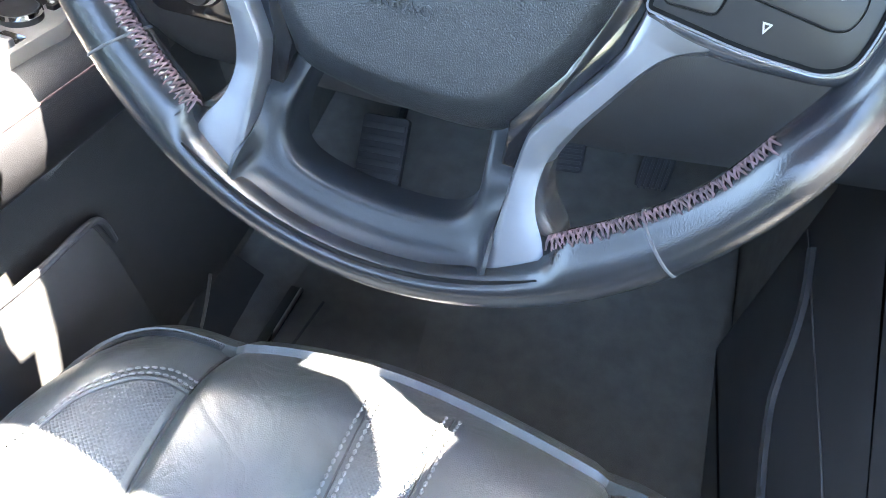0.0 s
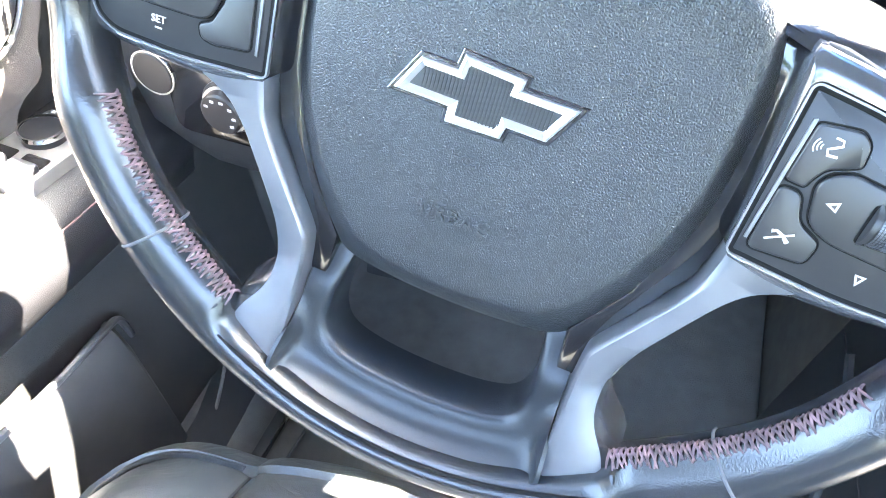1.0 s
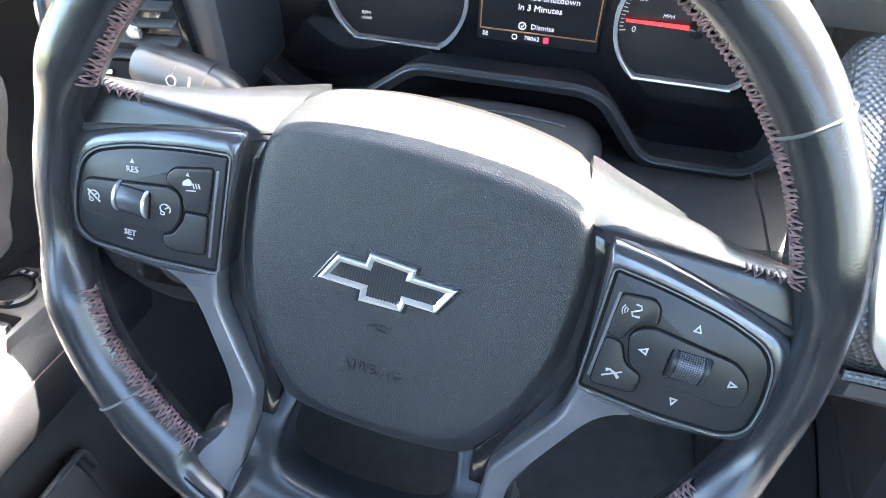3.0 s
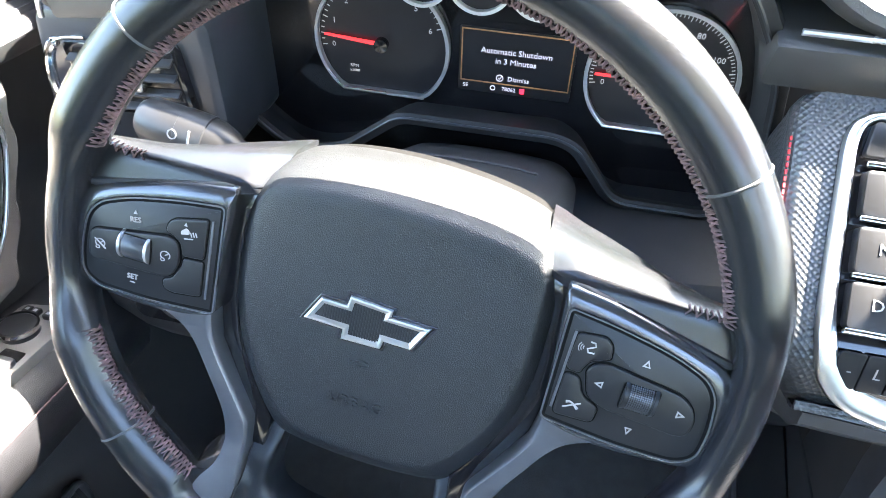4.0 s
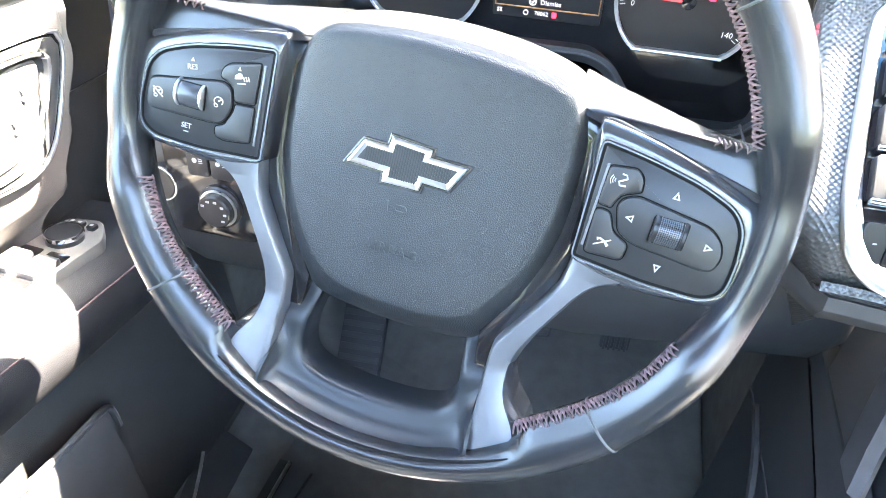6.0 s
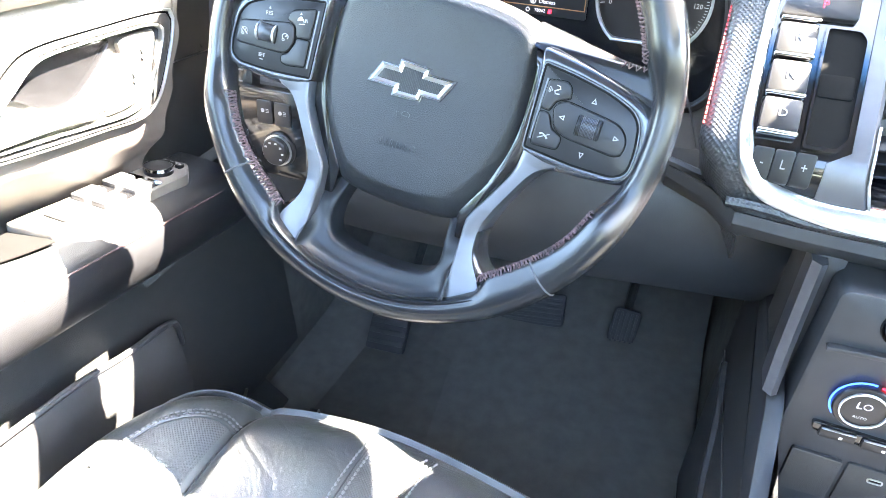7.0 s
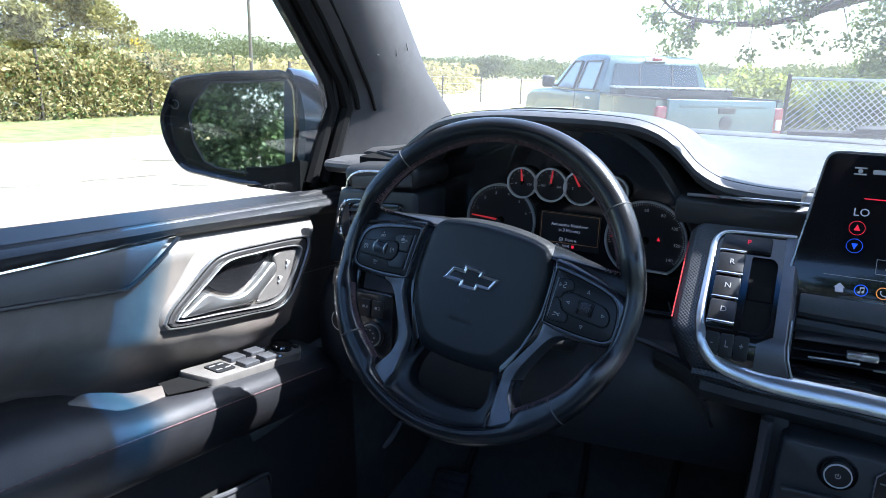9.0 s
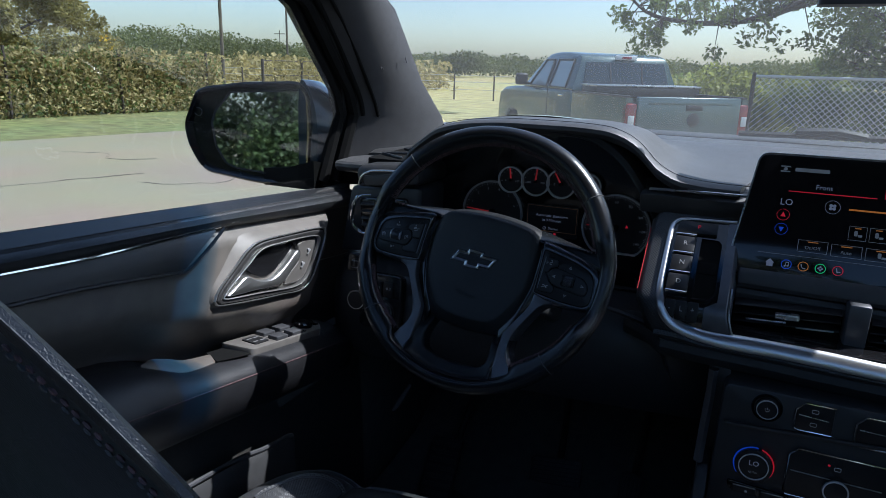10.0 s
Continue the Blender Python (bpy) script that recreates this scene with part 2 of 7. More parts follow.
def part(name, bm, material, parent=None, label="", smooth=35, category="", kind=""):
    """Links a bmesh as one mesh object under parent."""
    bmesh.ops.recalc_face_normals(bm, faces=bm.faces)
    me = bpy.data.meshes.new(name)
    if smooth:
        for f in bm.faces:
            f.smooth = True
        for e in bm.edges:
            if len(e.link_faces) == 2 and e.calc_face_angle(0) > radians(smooth):
                e.smooth = False
    bm.to_mesh(me)
    bm.free()
    me.materials.append(material)
    ob = new(name, me)
    if parent is not None:
        ob.parent = parent
    return tagged(ob, label, category, "", kind)


def V3(p):
    return Vector((*p, 0.0)) if len(p) == 2 else Vector(p)


def loft(bm, rings, close=True, caps=True, loop=False):
    """Skins rings of equal length. close: each ring is a loop; loop: the last ring meets the first."""
    vs = [[bm.verts.new(V3(p)) for p in ring] for ring in rings]
    n = len(vs[0])
    for a, b in list(zip(vs, vs[1:])) + ([(vs[-1], vs[0])] if loop else []):
        for i in range(n if close else n - 1):
            j = (i + 1) % n
            bm.faces.new((a[i], a[j], b[j], b[i]))
    if caps and close and not loop:
        bm.faces.new(vs[0])
        bm.faces.new(vs[-1])
    return bm


def inset(poly, d):
    """A closed 2D outline moved inwards by d (outwards when minus)."""
    n, out = len(poly), []
    area = sum(poly[i][0] * poly[(i + 1) % n][1] - poly[(i + 1) % n][0] * poly[i][1] for i in range(n))
    s = 1 if area > 0 else -1
    for i in range(n):
        a, b, c = Vector(poly[i - 1][:2]), Vector(poly[i][:2]), Vector(poly[(i + 1) % n][:2])
        e1, e2 = (b - a).normalized(), (c - b).normalized()
        n1, n2 = Vector((-e1.y, e1.x)), Vector((-e2.y, e2.x))
        k = n1 + n2
        k = k / max(0.35, k.dot(n1)) if k.length > 1e-6 else n1
        out.append((b.x + s * d * k.x, b.y + s * d * k.y))
    return out


def rounded(poly, r, seg=4):
    """Fillets the corners of a closed 2D outline; r is one radius or one for each corner."""
    n, out = len(poly), []
    for i in range(n):
        a, b, c = Vector(poly[i - 1]), Vector(poly[i]), Vector(poly[(i + 1) % n])
        ri = r[i] if isinstance(r, (list, tuple)) else r
        d1, d2 = (a - b), (c - b)
        k = min(ri, d1.length * 0.49, d2.length * 0.49)
        p, q = b + d1.normalized() * k, b + d2.normalized() * k
        for s in range(seg + 1):
            t = s / seg
            out.append(tuple(p * (1 - t) ** 2 + b * 2 * t * (1 - t) + q * t * t))
    return out


def spline(pts, per=6, closed=True):
    """Catmull-Rom through points of any size."""
    P, n, out = [Vector(p) for p in pts], len(pts), []
    for i in range(n if closed else n - 1):
        if closed:
            a, b, c, d = P[i - 1], P[i], P[(i + 1) % n], P[(i + 2) % n]
        else:
            a, b, c, d = P[max(0, i - 1)], P[i], P[i + 1], P[min(n - 1, i + 2)]
        for s in range(per):
            t = s / per
            out.append(tuple(0.5 * (2 * b + (c - a) * t + (2 * a - 5 * b + 4 * c - d) * t * t + (3 * b - a - 3 * c + d) * t ** 3)))
    if not closed:
        out.append(tuple(P[-1]))
    return out


def slab(outline, w0, w1, edge=0.0, bm=None, steps=2):
    """A plate with that outline from height w0 to w1, with its upper edge rounded by edge."""
    bm = bm or bmesh.new()
    rings = [[(*p, w0) for p in outline]]
    if edge:
        for s in range(steps + 1):
            a = s / steps * math.pi / 2
            rings.append([(*p, w1 - edge + edge * math.sin(a)) for p in inset(outline, edge * (1 - math.cos(a)))])
    else:
        rings.append([(*p, w1) for p in outline])
    loft(bm, rings)
    return bm


def band(outer, inner, w0, w1, bm=None):
    """A flat ring between two outlines of equal length."""
    bm = bm or bmesh.new()
    return loft(bm, [[(*p, w0) for p in outer], [(*p, w1) for p in outer], [(*p, w1) for p in inner], [(*p, w0) for p in inner]], loop=True)


def tube(path, r, seg=8, closed=False, bm=None, flat=1.0, caps=True):
    """A round bar along a path; r may be a list."""
    bm = bm or bmesh.new()
    P, n, rings = [V3(p) for p in path], len(path), []
    ref = None
    for i in range(n):
        t = (P[(i + 1) % n] - P[i - 1]) if closed else (P[min(n - 1, i + 1)] - P[max(0, i - 1)])
        t = t.normalized()
        if ref is None:
            ref = t.orthogonal().normalized()
        ref = (ref - t * ref.dot(t)).normalized()
        b, ri = t.cross(ref), r[i] if isinstance(r, (list, tuple)) else r
        rings.append([P[i] + ri * (math.cos(k * math.tau / seg) * ref + flat * math.sin(k * math.tau / seg) * b) for k in range(seg)])
    return loft(bm, rings, caps=caps, loop=closed)


def lathe(profile, seg=32, bm=None, m=None):
    """Turns (radius, height) pairs about z."""
    bm = bm or bmesh.new()
    rings = [[(r * math.cos(k * math.tau / seg), r * math.sin(k * math.tau / seg), h) for k in range(seg)] for r, h in profile]
    if m is not None:
        rings = [[m @ Vector(p) for p in ring] for ring in rings]
    return loft(bm, rings, caps=profile[0][0] > 1e-6 and profile[-1][0] > 1e-6)


def rbox(sx, sy, sz, m=None, r=0.0, bm=None, seg=2):
    """A box with rounded edges, about its centre."""
    bm = bm or bmesh.new()
    g = bmesh.ops.create_cube(bm, size=1.0, matrix=(m or Matrix()) @ Matrix.Diagonal((sx, sy, sz, 1)))
    if r:
        es = {e for v in g["verts"] for e in v.link_edges}
        bmesh.ops.bevel(bm, geom=list(es), offset=r, segments=seg, affect="EDGES", profile=0.5)
    return bm


def rect(cx, cy, w, h, r=0.0, seg=3):
    p = [(cx - w / 2, cy - h / 2), (cx + w / 2, cy - h / 2), (cx + w / 2, cy + h / 2), (cx - w / 2, cy + h / 2)]
    return rounded(p, r, seg) if r else p


def circle(cx, cy, r, n=32, a0=0.0, a1=360.0):
    full = abs(a1 - a0) >= 360
    return [(cx + r * math.cos(radians(a0 + (a1 - a0) * k / (n if full else n - 1))), cy + r * math.sin(radians(a0 + (a1 - a0) * k / (n if full else n - 1)))) for k in range(n)]


def strip(p, q, w, z0, z1, bm=None):
    """A short straight bar in the xy plane from p to q."""
    bm = bm or bmesh.new()
    a, b = Vector(p), Vector(q)
    d = (b - a).normalized()
    k = Vector((-d.y, d.x)) * w / 2
    return loft(bm, [[(*c, z) for c in (a + k, b + k, b - k, a - k)] for z in (z0, z1)])


def sheet(grid, thick, eye=(0.1, -0.5, 1.45)):
    """A curved panel through a grid of points, with its thickness on the side away from eye."""
    bm = bmesh.new()
    P = [[V3(p) for p in row] for row in grid]
    n, m = len(P), len(P[0])
    front = [[bm.verts.new(p) for p in row] for row in P]
    for a, b in zip(front, front[1:]):
        for i in range(m - 1):
            bm.faces.new((a[i], a[i + 1], b[i + 1], b[i]))
    if not thick:
        return bm
    N = [[None] * m for _ in range(n)]
    for j in range(n):
        for i in range(m):
            du = P[j][min(m - 1, i + 1)] - P[j][max(0, i - 1)]
            dv = P[min(n - 1, j + 1)][i] - P[max(0, j - 1)][i]
            k = du.cross(dv)
            N[j][i] = k.normalized() if k.length > 1e-12 else Vector((0, 0, 0))
    vote = sum(N[j][i].dot(Vector(eye) - P[j][i]) for j in range(n) for i in range(m))
    side = -thick if vote > 0 else thick
    back = [[bm.verts.new(P[j][i] + N[j][i] * side) for i in range(m)] for j in range(n)]
    for a, b in zip(back, back[1:]):
        for i in range(m - 1):
            bm.faces.new((a[i], b[i], b[i + 1], a[i + 1]))
    rim = [(0, i) for i in range(m)] + [(j, m - 1) for j in range(1, n)] + [(n - 1, i) for i in range(m - 2, -1, -1)] + [(j, 0) for j in range(n - 2, 0, -1)]
    for (j, i), (q, p) in zip(rim, rim[1:] + rim[:1]):
        bm.faces.new((front[j][i], front[q][p], back[q][p], back[j][i]))
    return bm


def words(text, size, m, depth=0.0003, bm=None, spacing=1.0):
    """Lettering in Blender's own font, centred, lying in the plane of m."""
    bm = bm or bmesh.new()
    cu = bpy.data.curves.new("lettering", "FONT")
    cu.body, cu.size, cu.align_x, cu.align_y, cu.extrude, cu.space_character, cu.resolution_u = text, size, "CENTER", "CENTER", depth, spacing, 2
    ob = bpy.data.objects.new("lettering", cu)
    scene.collection.objects.link(ob)
    bpy.context.view_layer.update()
    me = bpy.data.meshes.new_from_object(ob)
    me.transform(m)
    bm.from_mesh(me)
    bpy.data.objects.remove(ob)
    bpy.data.curves.remove(cu)
    bpy.data.meshes.remove(me)
    return bm


def frame_of(origin, right, up):
    """A pose whose x runs along right and whose y runs along up; z faces out."""
    x = Vector(right).normalized()
    y = Vector(up) - x * Vector(up).dot(x)
    y.normalize()
    z = x.cross(y)
    return Matrix(((x.x, y.x, z.x, origin[0]), (x.y, y.y, z.y, origin[1]), (x.z, y.z, z.z, origin[2]), (0, 0, 0, 1)))


def tri(cx, cy, s, a):
    return [(cx + s * math.cos(radians(a + k)), cy + s * math.sin(radians(a + k))) for k in (0, 130, 230)]


def at(x, y, z=0.0, rz=0.0):
    return pose(x, y, z, 0, 0, rz)

# ---- steering wheel ----
def smooth01(t):
    t = max(0.0, min(1.0, t))
    return t * t * (3 - 2 * t)


def mirrored(half):
    """A closed outline in metres from its right half in millimetres, top to bottom."""
    return [(x / 1000, y / 1000) for x, y in half] + [(-x / 1000, y / 1000) for x, y in half[-2:0:-1]]


def steering_wheel():
    tilt, turn = radians(22.6), radians(-6.4)
    u0, v0 = Vector((1, 0, 0)), Vector((0, math.sin(tilt), math.cos(tilt)))
    u = u0 * math.cos(turn) + v0 * math.sin(turn)
    v = v0 * math.cos(turn) - u0 * math.sin(turn)
    wheel = thing("steering_wheel", frame_of((0, 0, 1.22), u, v), "black leather steering wheel with grey spokes and reddish stitching, turned slightly", "steering wheel")
    R = 0.1765
    rs = random.Random(17)

    def off(a, c):
        return abs((a - c + 180) % 360 - 180)

    def rim_r(a):
        grip = max(0, 1 - off(a, 60) / 26) + max(0, 1 - off(a, 120) / 26)
        return 0.0146 + 0.0012 * grip

    def inward(a):
        """How far the leather reaches in towards the hub, as a share of the rim's radius."""
        thumb = smooth01(1 - off(a, -52) / 26) + smooth01(1 - off(a, 232) / 26)
        return 0.95 + 0.42 * thumb

    rings = []
    for k in range(180):
        a = k * 2.0
        ca, sa, r = math.cos(radians(a)), math.sin(radians(a)), rim_r(a)
        pad = max(smooth01((22 - off(a, 0)) / 14), smooth01((22 - off(a, 180)) / 14))
        low = smooth01((37 - off(a, 270)) / 5)
        ring = []
        for j in range(28):
            b = j * math.tau / 28
            d, w = r * math.cos(b), r * 1.08 * math.sin(b)
            if math.cos(b) < 0:
                d *= inward(a) * (1 - 0.55 * pad) * (1 - 0.5 * low)
                # soft dents where the leather is drawn to the seam
                w *= 1 + 0.03 * math.sin(radians(a) * 90) * (1 - low)
            w = w * (1 - 0.1 * pad) - 0.008 * pad
            ring.append(((R + d) * ca, (R + d) * sa, w))
        rings.append(ring)
    part("rim", loft(bmesh.new(), rings, loop=True), WORN, wheel, "worn black leather rim")
    for a in (40, 140, -140, -40):
        ca, sa, r = math.cos(radians(a)), math.sin(radians(a)), rim_r(a) - 0.0001
        loop = []
        for j in range(28):
            b = j * math.tau / 28
            d = r * math.cos(b) * (inward(a) if math.cos(b) < 0 else 1)
            loop.append(((R + d) * ca, (R + d) * sa, r * 1.08 * math.sin(b)))
        # Lighter grey here stands for the light the seam ridges catch
        part("seam", tube(loop, 0.0008, 6, True), GREYSTITCH, wheel)

    # uneven cross stitches along the inside of the rim
    bm = bmesh.new()
    runs = ((19, 161), (-55, -19), (199, 235))
    for a0, a1 in runs:
        a = a0
        while a < a1:
            ri = R - rim_r(a) * inward(a)
            for s in (1, -1):
                g = rs.uniform(0.65, 1.1)
                lean = rs.uniform(0.45, 1.1)
                pts = []
                for f in (-1.0, -0.5, 0.0, 0.5, 1.0):
                    hgt = f * 0.0062 * g
                    ang = radians(a + s * f * lean + rs.gauss(0, 0.05))
                    rr = ri + 0.0036 * f * f * g - 0.0007 * (1.0 - f * f) - 0.0002
                    pts.append((rr * math.cos(ang), rr * math.sin(ang), 0.0030 + hgt))
                tube(pts, [0.0004, 0.00065, 0.0008, 0.00065, 0.0004], 5, False, bm)
            a += rs.uniform(0.75, 1.05)
    part("stitching", bm, REDSTITCH, wheel, "reddish grey cross stitching", kind="stuff")
    bm = bmesh.new()
    for a0, a1 in runs:
        for a in range(a0, a1):
            ri = R - rim_r(a) * inward(a)
            for s in (1, -1):
                h = 0.0030 + s * 0.0066
                p = radians(a + rs.uniform(-0.3, 0.3))
                tube([((ri + 0.0055) * math.cos(p), (ri + 0.0055) * math.sin(p), h), ((ri + 0.0085) * math.cos(p), (ri + 0.0085) * math.sin(p), h + s * 0.0024)], [0.0009, 0.0003], 4, False, bm)
    part("leather_puckers", bm, WORN, wheel, kind="stuff")

    # airbag cover: a flat shield with a sloping border all round
    outer = spline(mirrored([(0, 72), (30, 70.5), (55, 66.5), (70, 61), (80, 51), (84.5, 38), (86, 15), (86, -15), (82.5, -38), (76, -58), (66, -79), (56, -93.5), (46, -100), (25, -103), (0, -104)]), 4)
    crease = spline(mirrored([(0, 60), (28, 59), (50, 56.5), (64, 53), (71, 47), (74, 37), (75, 15), (74.5, -12), (70, -34), (62, -53), (52, -69), (44, -78), (35, -83), (20, -86), (0, -87)]), 4)
    part("hub_housing", slab(inset(outer, 0.004), -0.085, -0.03, 0.003), MATTBLACK, wheel)
    rings = []
    for f, g in ((0.0, -0.6), (0.0, 0.0), (0.03, 0.09), (0.12, 0.24), (0.35, 0.49), (0.6, 0.71), (0.8, 0.87), (0.92, 0.955), (1.0, 0.99)):
        ring = []
        for (x, y), (p, q) in zip(outer, crease):
            w0 = -0.022 - 0.018 * smooth01((y - 0.022) / 0.04)
            ring.append((x + (p - x) * f, y + (q - y) * f, w0 + (-0.0068 - w0) * g))
        rings.append(ring)
    for k, w in ((0.965, -0.0060), (0.9, -0.0055), (0.7, -0.0051), (0.45, -0.0049), (0.2, -0.0048)):
        rings.append([(p * k, -0.008 + (q + 0.008) * k, w + 0.012 * (q + 0.008) * k) for p, q in crease])
    part("airbag_cover", loft(bmesh.new(), rings), GRAIN, wheel, "grained black airbag cover")
    part("airbag_lettering", words("AIRBAG", 0.0085, at(-0.006, -0.0545, -0.0052), 0.0004, spacing=1.15), GRAIN, wheel, "embossed AIRBAG lettering")
    bm = bmesh.new()
    strip((-0.013, -0.0265), (-0.0125, -0.0325), 0.0010, -0.0058, -0.0044, bm)
    band(rect(-0.005, -0.0295, 0.0075, 0.0042, 0.002), rect(-0.005, -0.0295, 0.0056, 0.0024, 0.0011), -0.0058, -0.0044, bm)
    strip((-0.012, -0.0295), (-0.0088, -0.0295), 0.0012, -0.0058, -0.0044, bm)
    part("horn_mark", bm, GRAIN, wheel)

    # plain cross-shaped badge: dark outer rim, bright bevel, finely ribbed dark core
    e = [(-33.5, -6.6), (-25.5, 7.6), (-11.5, 7.6), (-10.5, 13.2), (12.5, 11.8), (12.0, 7.6), (33.5, 7.6), (25.5, -7.0), (10.5, -7.0), (9.5, -11.8), (-12.0, -12.6), (-12.0, -6.8)]
    e = [(x / 1000 - 0.0065, y / 1000 - 0.0045) for x, y in e]
    B = -0.0056
    badge = part("badge", slab(inset(e, -0.0016), B - 0.001, B + 0.0014, 0.0005), DARKCHROME, wheel, "chrome-edged dark badge", smooth=0)
    bm = bmesh.new()
    loft(bm, [[(*p, B + w) for p in inset(e, d)] for d, w in ((0.0, 0.0012), (0.0003, 0.0026), (0.0012, 0.0030), (0.0034, 0.0017))], caps=False)
    part("badge_edge", bm, BRIGHT, badge, "bright chrome edge", smooth=0)
    part("badge_face", slab(inset(e, 0.0033), B + 0.001, B + 0.0018), BLACKPLATE, badge, smooth=0)
    bm = bmesh.new()
    for k in range(40):
        x = -0.034 + k * 0.0014
        if -0.0195 < x < 0.0065:
            y0, y1 = (-0.0135, 0.0045) if -0.0145 < x < 0.0015 else (-0.0075, 0.0)
        else:
            y0, y1 = -0.0075, 0.0
        if -0.0305 < x < 0.0185:
            strip((x, y0), (x, y1), 0.0005, B + 0.0016, B + 0.0021, bm)
    part("badge_ribs", bm, BUTTON, badge, smooth=0)

    # spokes with their grey frames, the same on both sides
    pad_o = [(84.5, 47), (103, 44.5), (128, 39), (153, 31.5), (169, 25), (177.5, 15.5), (180.5, 0), (179, -19), (174, -29), (163, -33.5), (131, -36.5), (108, -36), (91.5, -29)]
    pad_r = [0.003, 0.01, 0.02, 0.012, 0.009, 0.009, 0.012, 0.01, 0.008, 0.012, 0.012, 0.01, 0.002]
    rail_in = spline([(91.5, -22), (91, -34), (88, -48), (76, -70), (65.5, -88), (63.8, -95), (63.8, -112), (64.8, -138), (66, -158.5)], 6, False)
    rail_out = spline([(128, -35), (112, -39), (103, -47), (94, -63), (85, -81), (79.5, -98), (80, -112), (84.5, -122), (93, -131.5), (97, -140), (94, -148)], 6, False)
    pocket = [(90.5, 34), (111, 31.5), (140, 25.5), (157.5, 18.5), (164, 10.5), (167, -8), (166, -22.5), (158, -27.5), (129, -28), (92, -24.5)]
    pocket_r = [0.001, 0.01, 0.01, 0.007, 0.008, 0.01, 0.008, 0.008, 0.01, 0.001]
    root = [(60, 30), (88, 34), (120, 30), (150, 26), (168, 24), (180, 18), (184, 0), (182, -26), (172, -33), (150, -30), (112, -33), (94, -38), (80, -58), (60, -60), (46, 0), (50, 50)]

    def curve_v(x):
        top = [(0.05, 0.068), (0.076, 0.0625), (0.1, 0.056), (0.12, 0.0495), (0.134, 0.0443), (0.145, 0.041), (0.156, 0.0395), (0.165, 0.041), (0.178, 0.047)]
        for (a, p), (b, q) in zip(top, top[1:]):
            if x <= b:
                return p + (q - p) * (x - a) / (b - a)
        return top[-1][1]

    def foot(y):
        """The spokes climb to the rim at their feet."""
        return 0.0105 * max(0.0, min(1.0, (-y - 104) / 54))

    def along(pts, n):
        """n points at even steps along a line."""
        ds = [0.0]
        for p, q in zip(pts, pts[1:]):
            ds.append(ds[-1] + math.hypot(q[0] - p[0], q[1] - p[1]))
        out, k = [], 0
        for m in range(n):
            d = ds[-1] * m / (n - 1)
            while k < len(ds) - 2 and ds[k + 1] < d:
                k += 1
            f = (d - ds[k]) / max(1e-9, ds[k + 1] - ds[k])
            out.append((pts[k][0] + (pts[k + 1][0] - pts[k][0]) * f, pts[k][1] + (pts[k + 1][1] - pts[k][1]) * f))
        return out

    frames = {}
    for s in (1, -1):
        mm = lambda pts: [(s * x / 1000, y / 1000) for x, y in pts]
        bm = slab(rounded(mm(root), 0.012, 3), -0.03, -0.0125, 0.006, steps=3)
        for q in bm.verts:
            q.co.z -= 0.022 * max(0.0, min(1.0, (0.1 - abs(q.co.x)) / 0.03))
        part("spoke_root", bm, WORN, wheel, "leather-wrapped spoke")
        rows = []
        for g, f, deep in ((0.0, 0.0, 0.006), (0.0, 0.0, 0.0), (0.35, 0.0, 0.0), (0.7, 0.0, 0.0), (0.93, 0.0, 0.0), (1.0, 0.03, 0.0), (1.0, 0.1, 0.0), (1.0, 0.25, 0.0), (1.0, 0.45, 0.0), (1.0, 0.65, 0.0), (1.0, 0.85, 0.0), (1.0, 1.0, 0.0), (1.0, 1.0, 0.014)):
            row = []
            for k in range(25):
                x = 0.07 + 0.109 * k / 24
                lo, crease_v = 0.0425 - (x - 0.084) * 0.235, 0.0478
                end = smooth01((x - 0.15) / 0.028)
                back = -0.0128 - 0.0372 * (1 - 0.85 * end)
                dip = 0.006 * smooth01((0.09 - x) / 0.02)
                v = lo + (crease_v - lo) * g + (curve_v(x) - crease_v) * f + 0.006 * math.sin(math.pi * f)
                row.append((s * x, v, -0.0092 - 0.0022 * g + (back + 0.0114) * f - dip - deep))
            rows.append(row)
        part("spoke_shoulder", sheet(rows, 0.003, (0, 0, 1)), WORN, wheel, "sloping leather shoulder of the spoke")
        # Dark bead drawn where the leather turns into shade above the trim
        part("shoulder_shade", tube([(s * x, 0.0455 - (x - 0.084) * 0.235 + 0.001, -0.0098 - 0.001 * (x > 0.17)) for x in [0.088 + 0.0055 * k for k in range(17)]], [0.0012] + [0.0024] * 14 + [0.0016, 0.0008], 8), RUBBER, wheel, "dark bead for the shaded leather edge above the spoke trim")
        bm = bmesh.new()
        for k in range(10):
            x = 0.141 + 0.0026 * k
            v = 0.0486 + 0.25 * max(0.0, x - 0.152)
            tube([(s * x, v + 0.001, -0.0148), (s * (x + 0.0006), v - 0.0002, -0.0112), (s * (x + 0.0014 * (1 if k % 2 else -1)), v - 0.0028, -0.0104)], 0.0005, 5, False, bm)
        part("corner_stitching", bm, REDSTITCH, wheel, "reddish stitching at the spoke's end", kind="stuff")
        pk = rounded(mm(pocket), pocket_r, 5)
        ring_o = along(rounded(mm(pad_o), pad_r, 5) + [mm(pad_o)[0]], 121)[:-1]
        ring_p = inset(pk, -0.0021)
        ring_p = along(ring_p + [ring_p[0]], 121)[:-1]
        k0 = min(range(120), key=lambda k: math.hypot(ring_p[k][0] - ring_o[0][0], ring_p[k][1] - ring_o[0][1]))
        ring_p = ring_p[k0:] + ring_p[:k0]
        rings = []
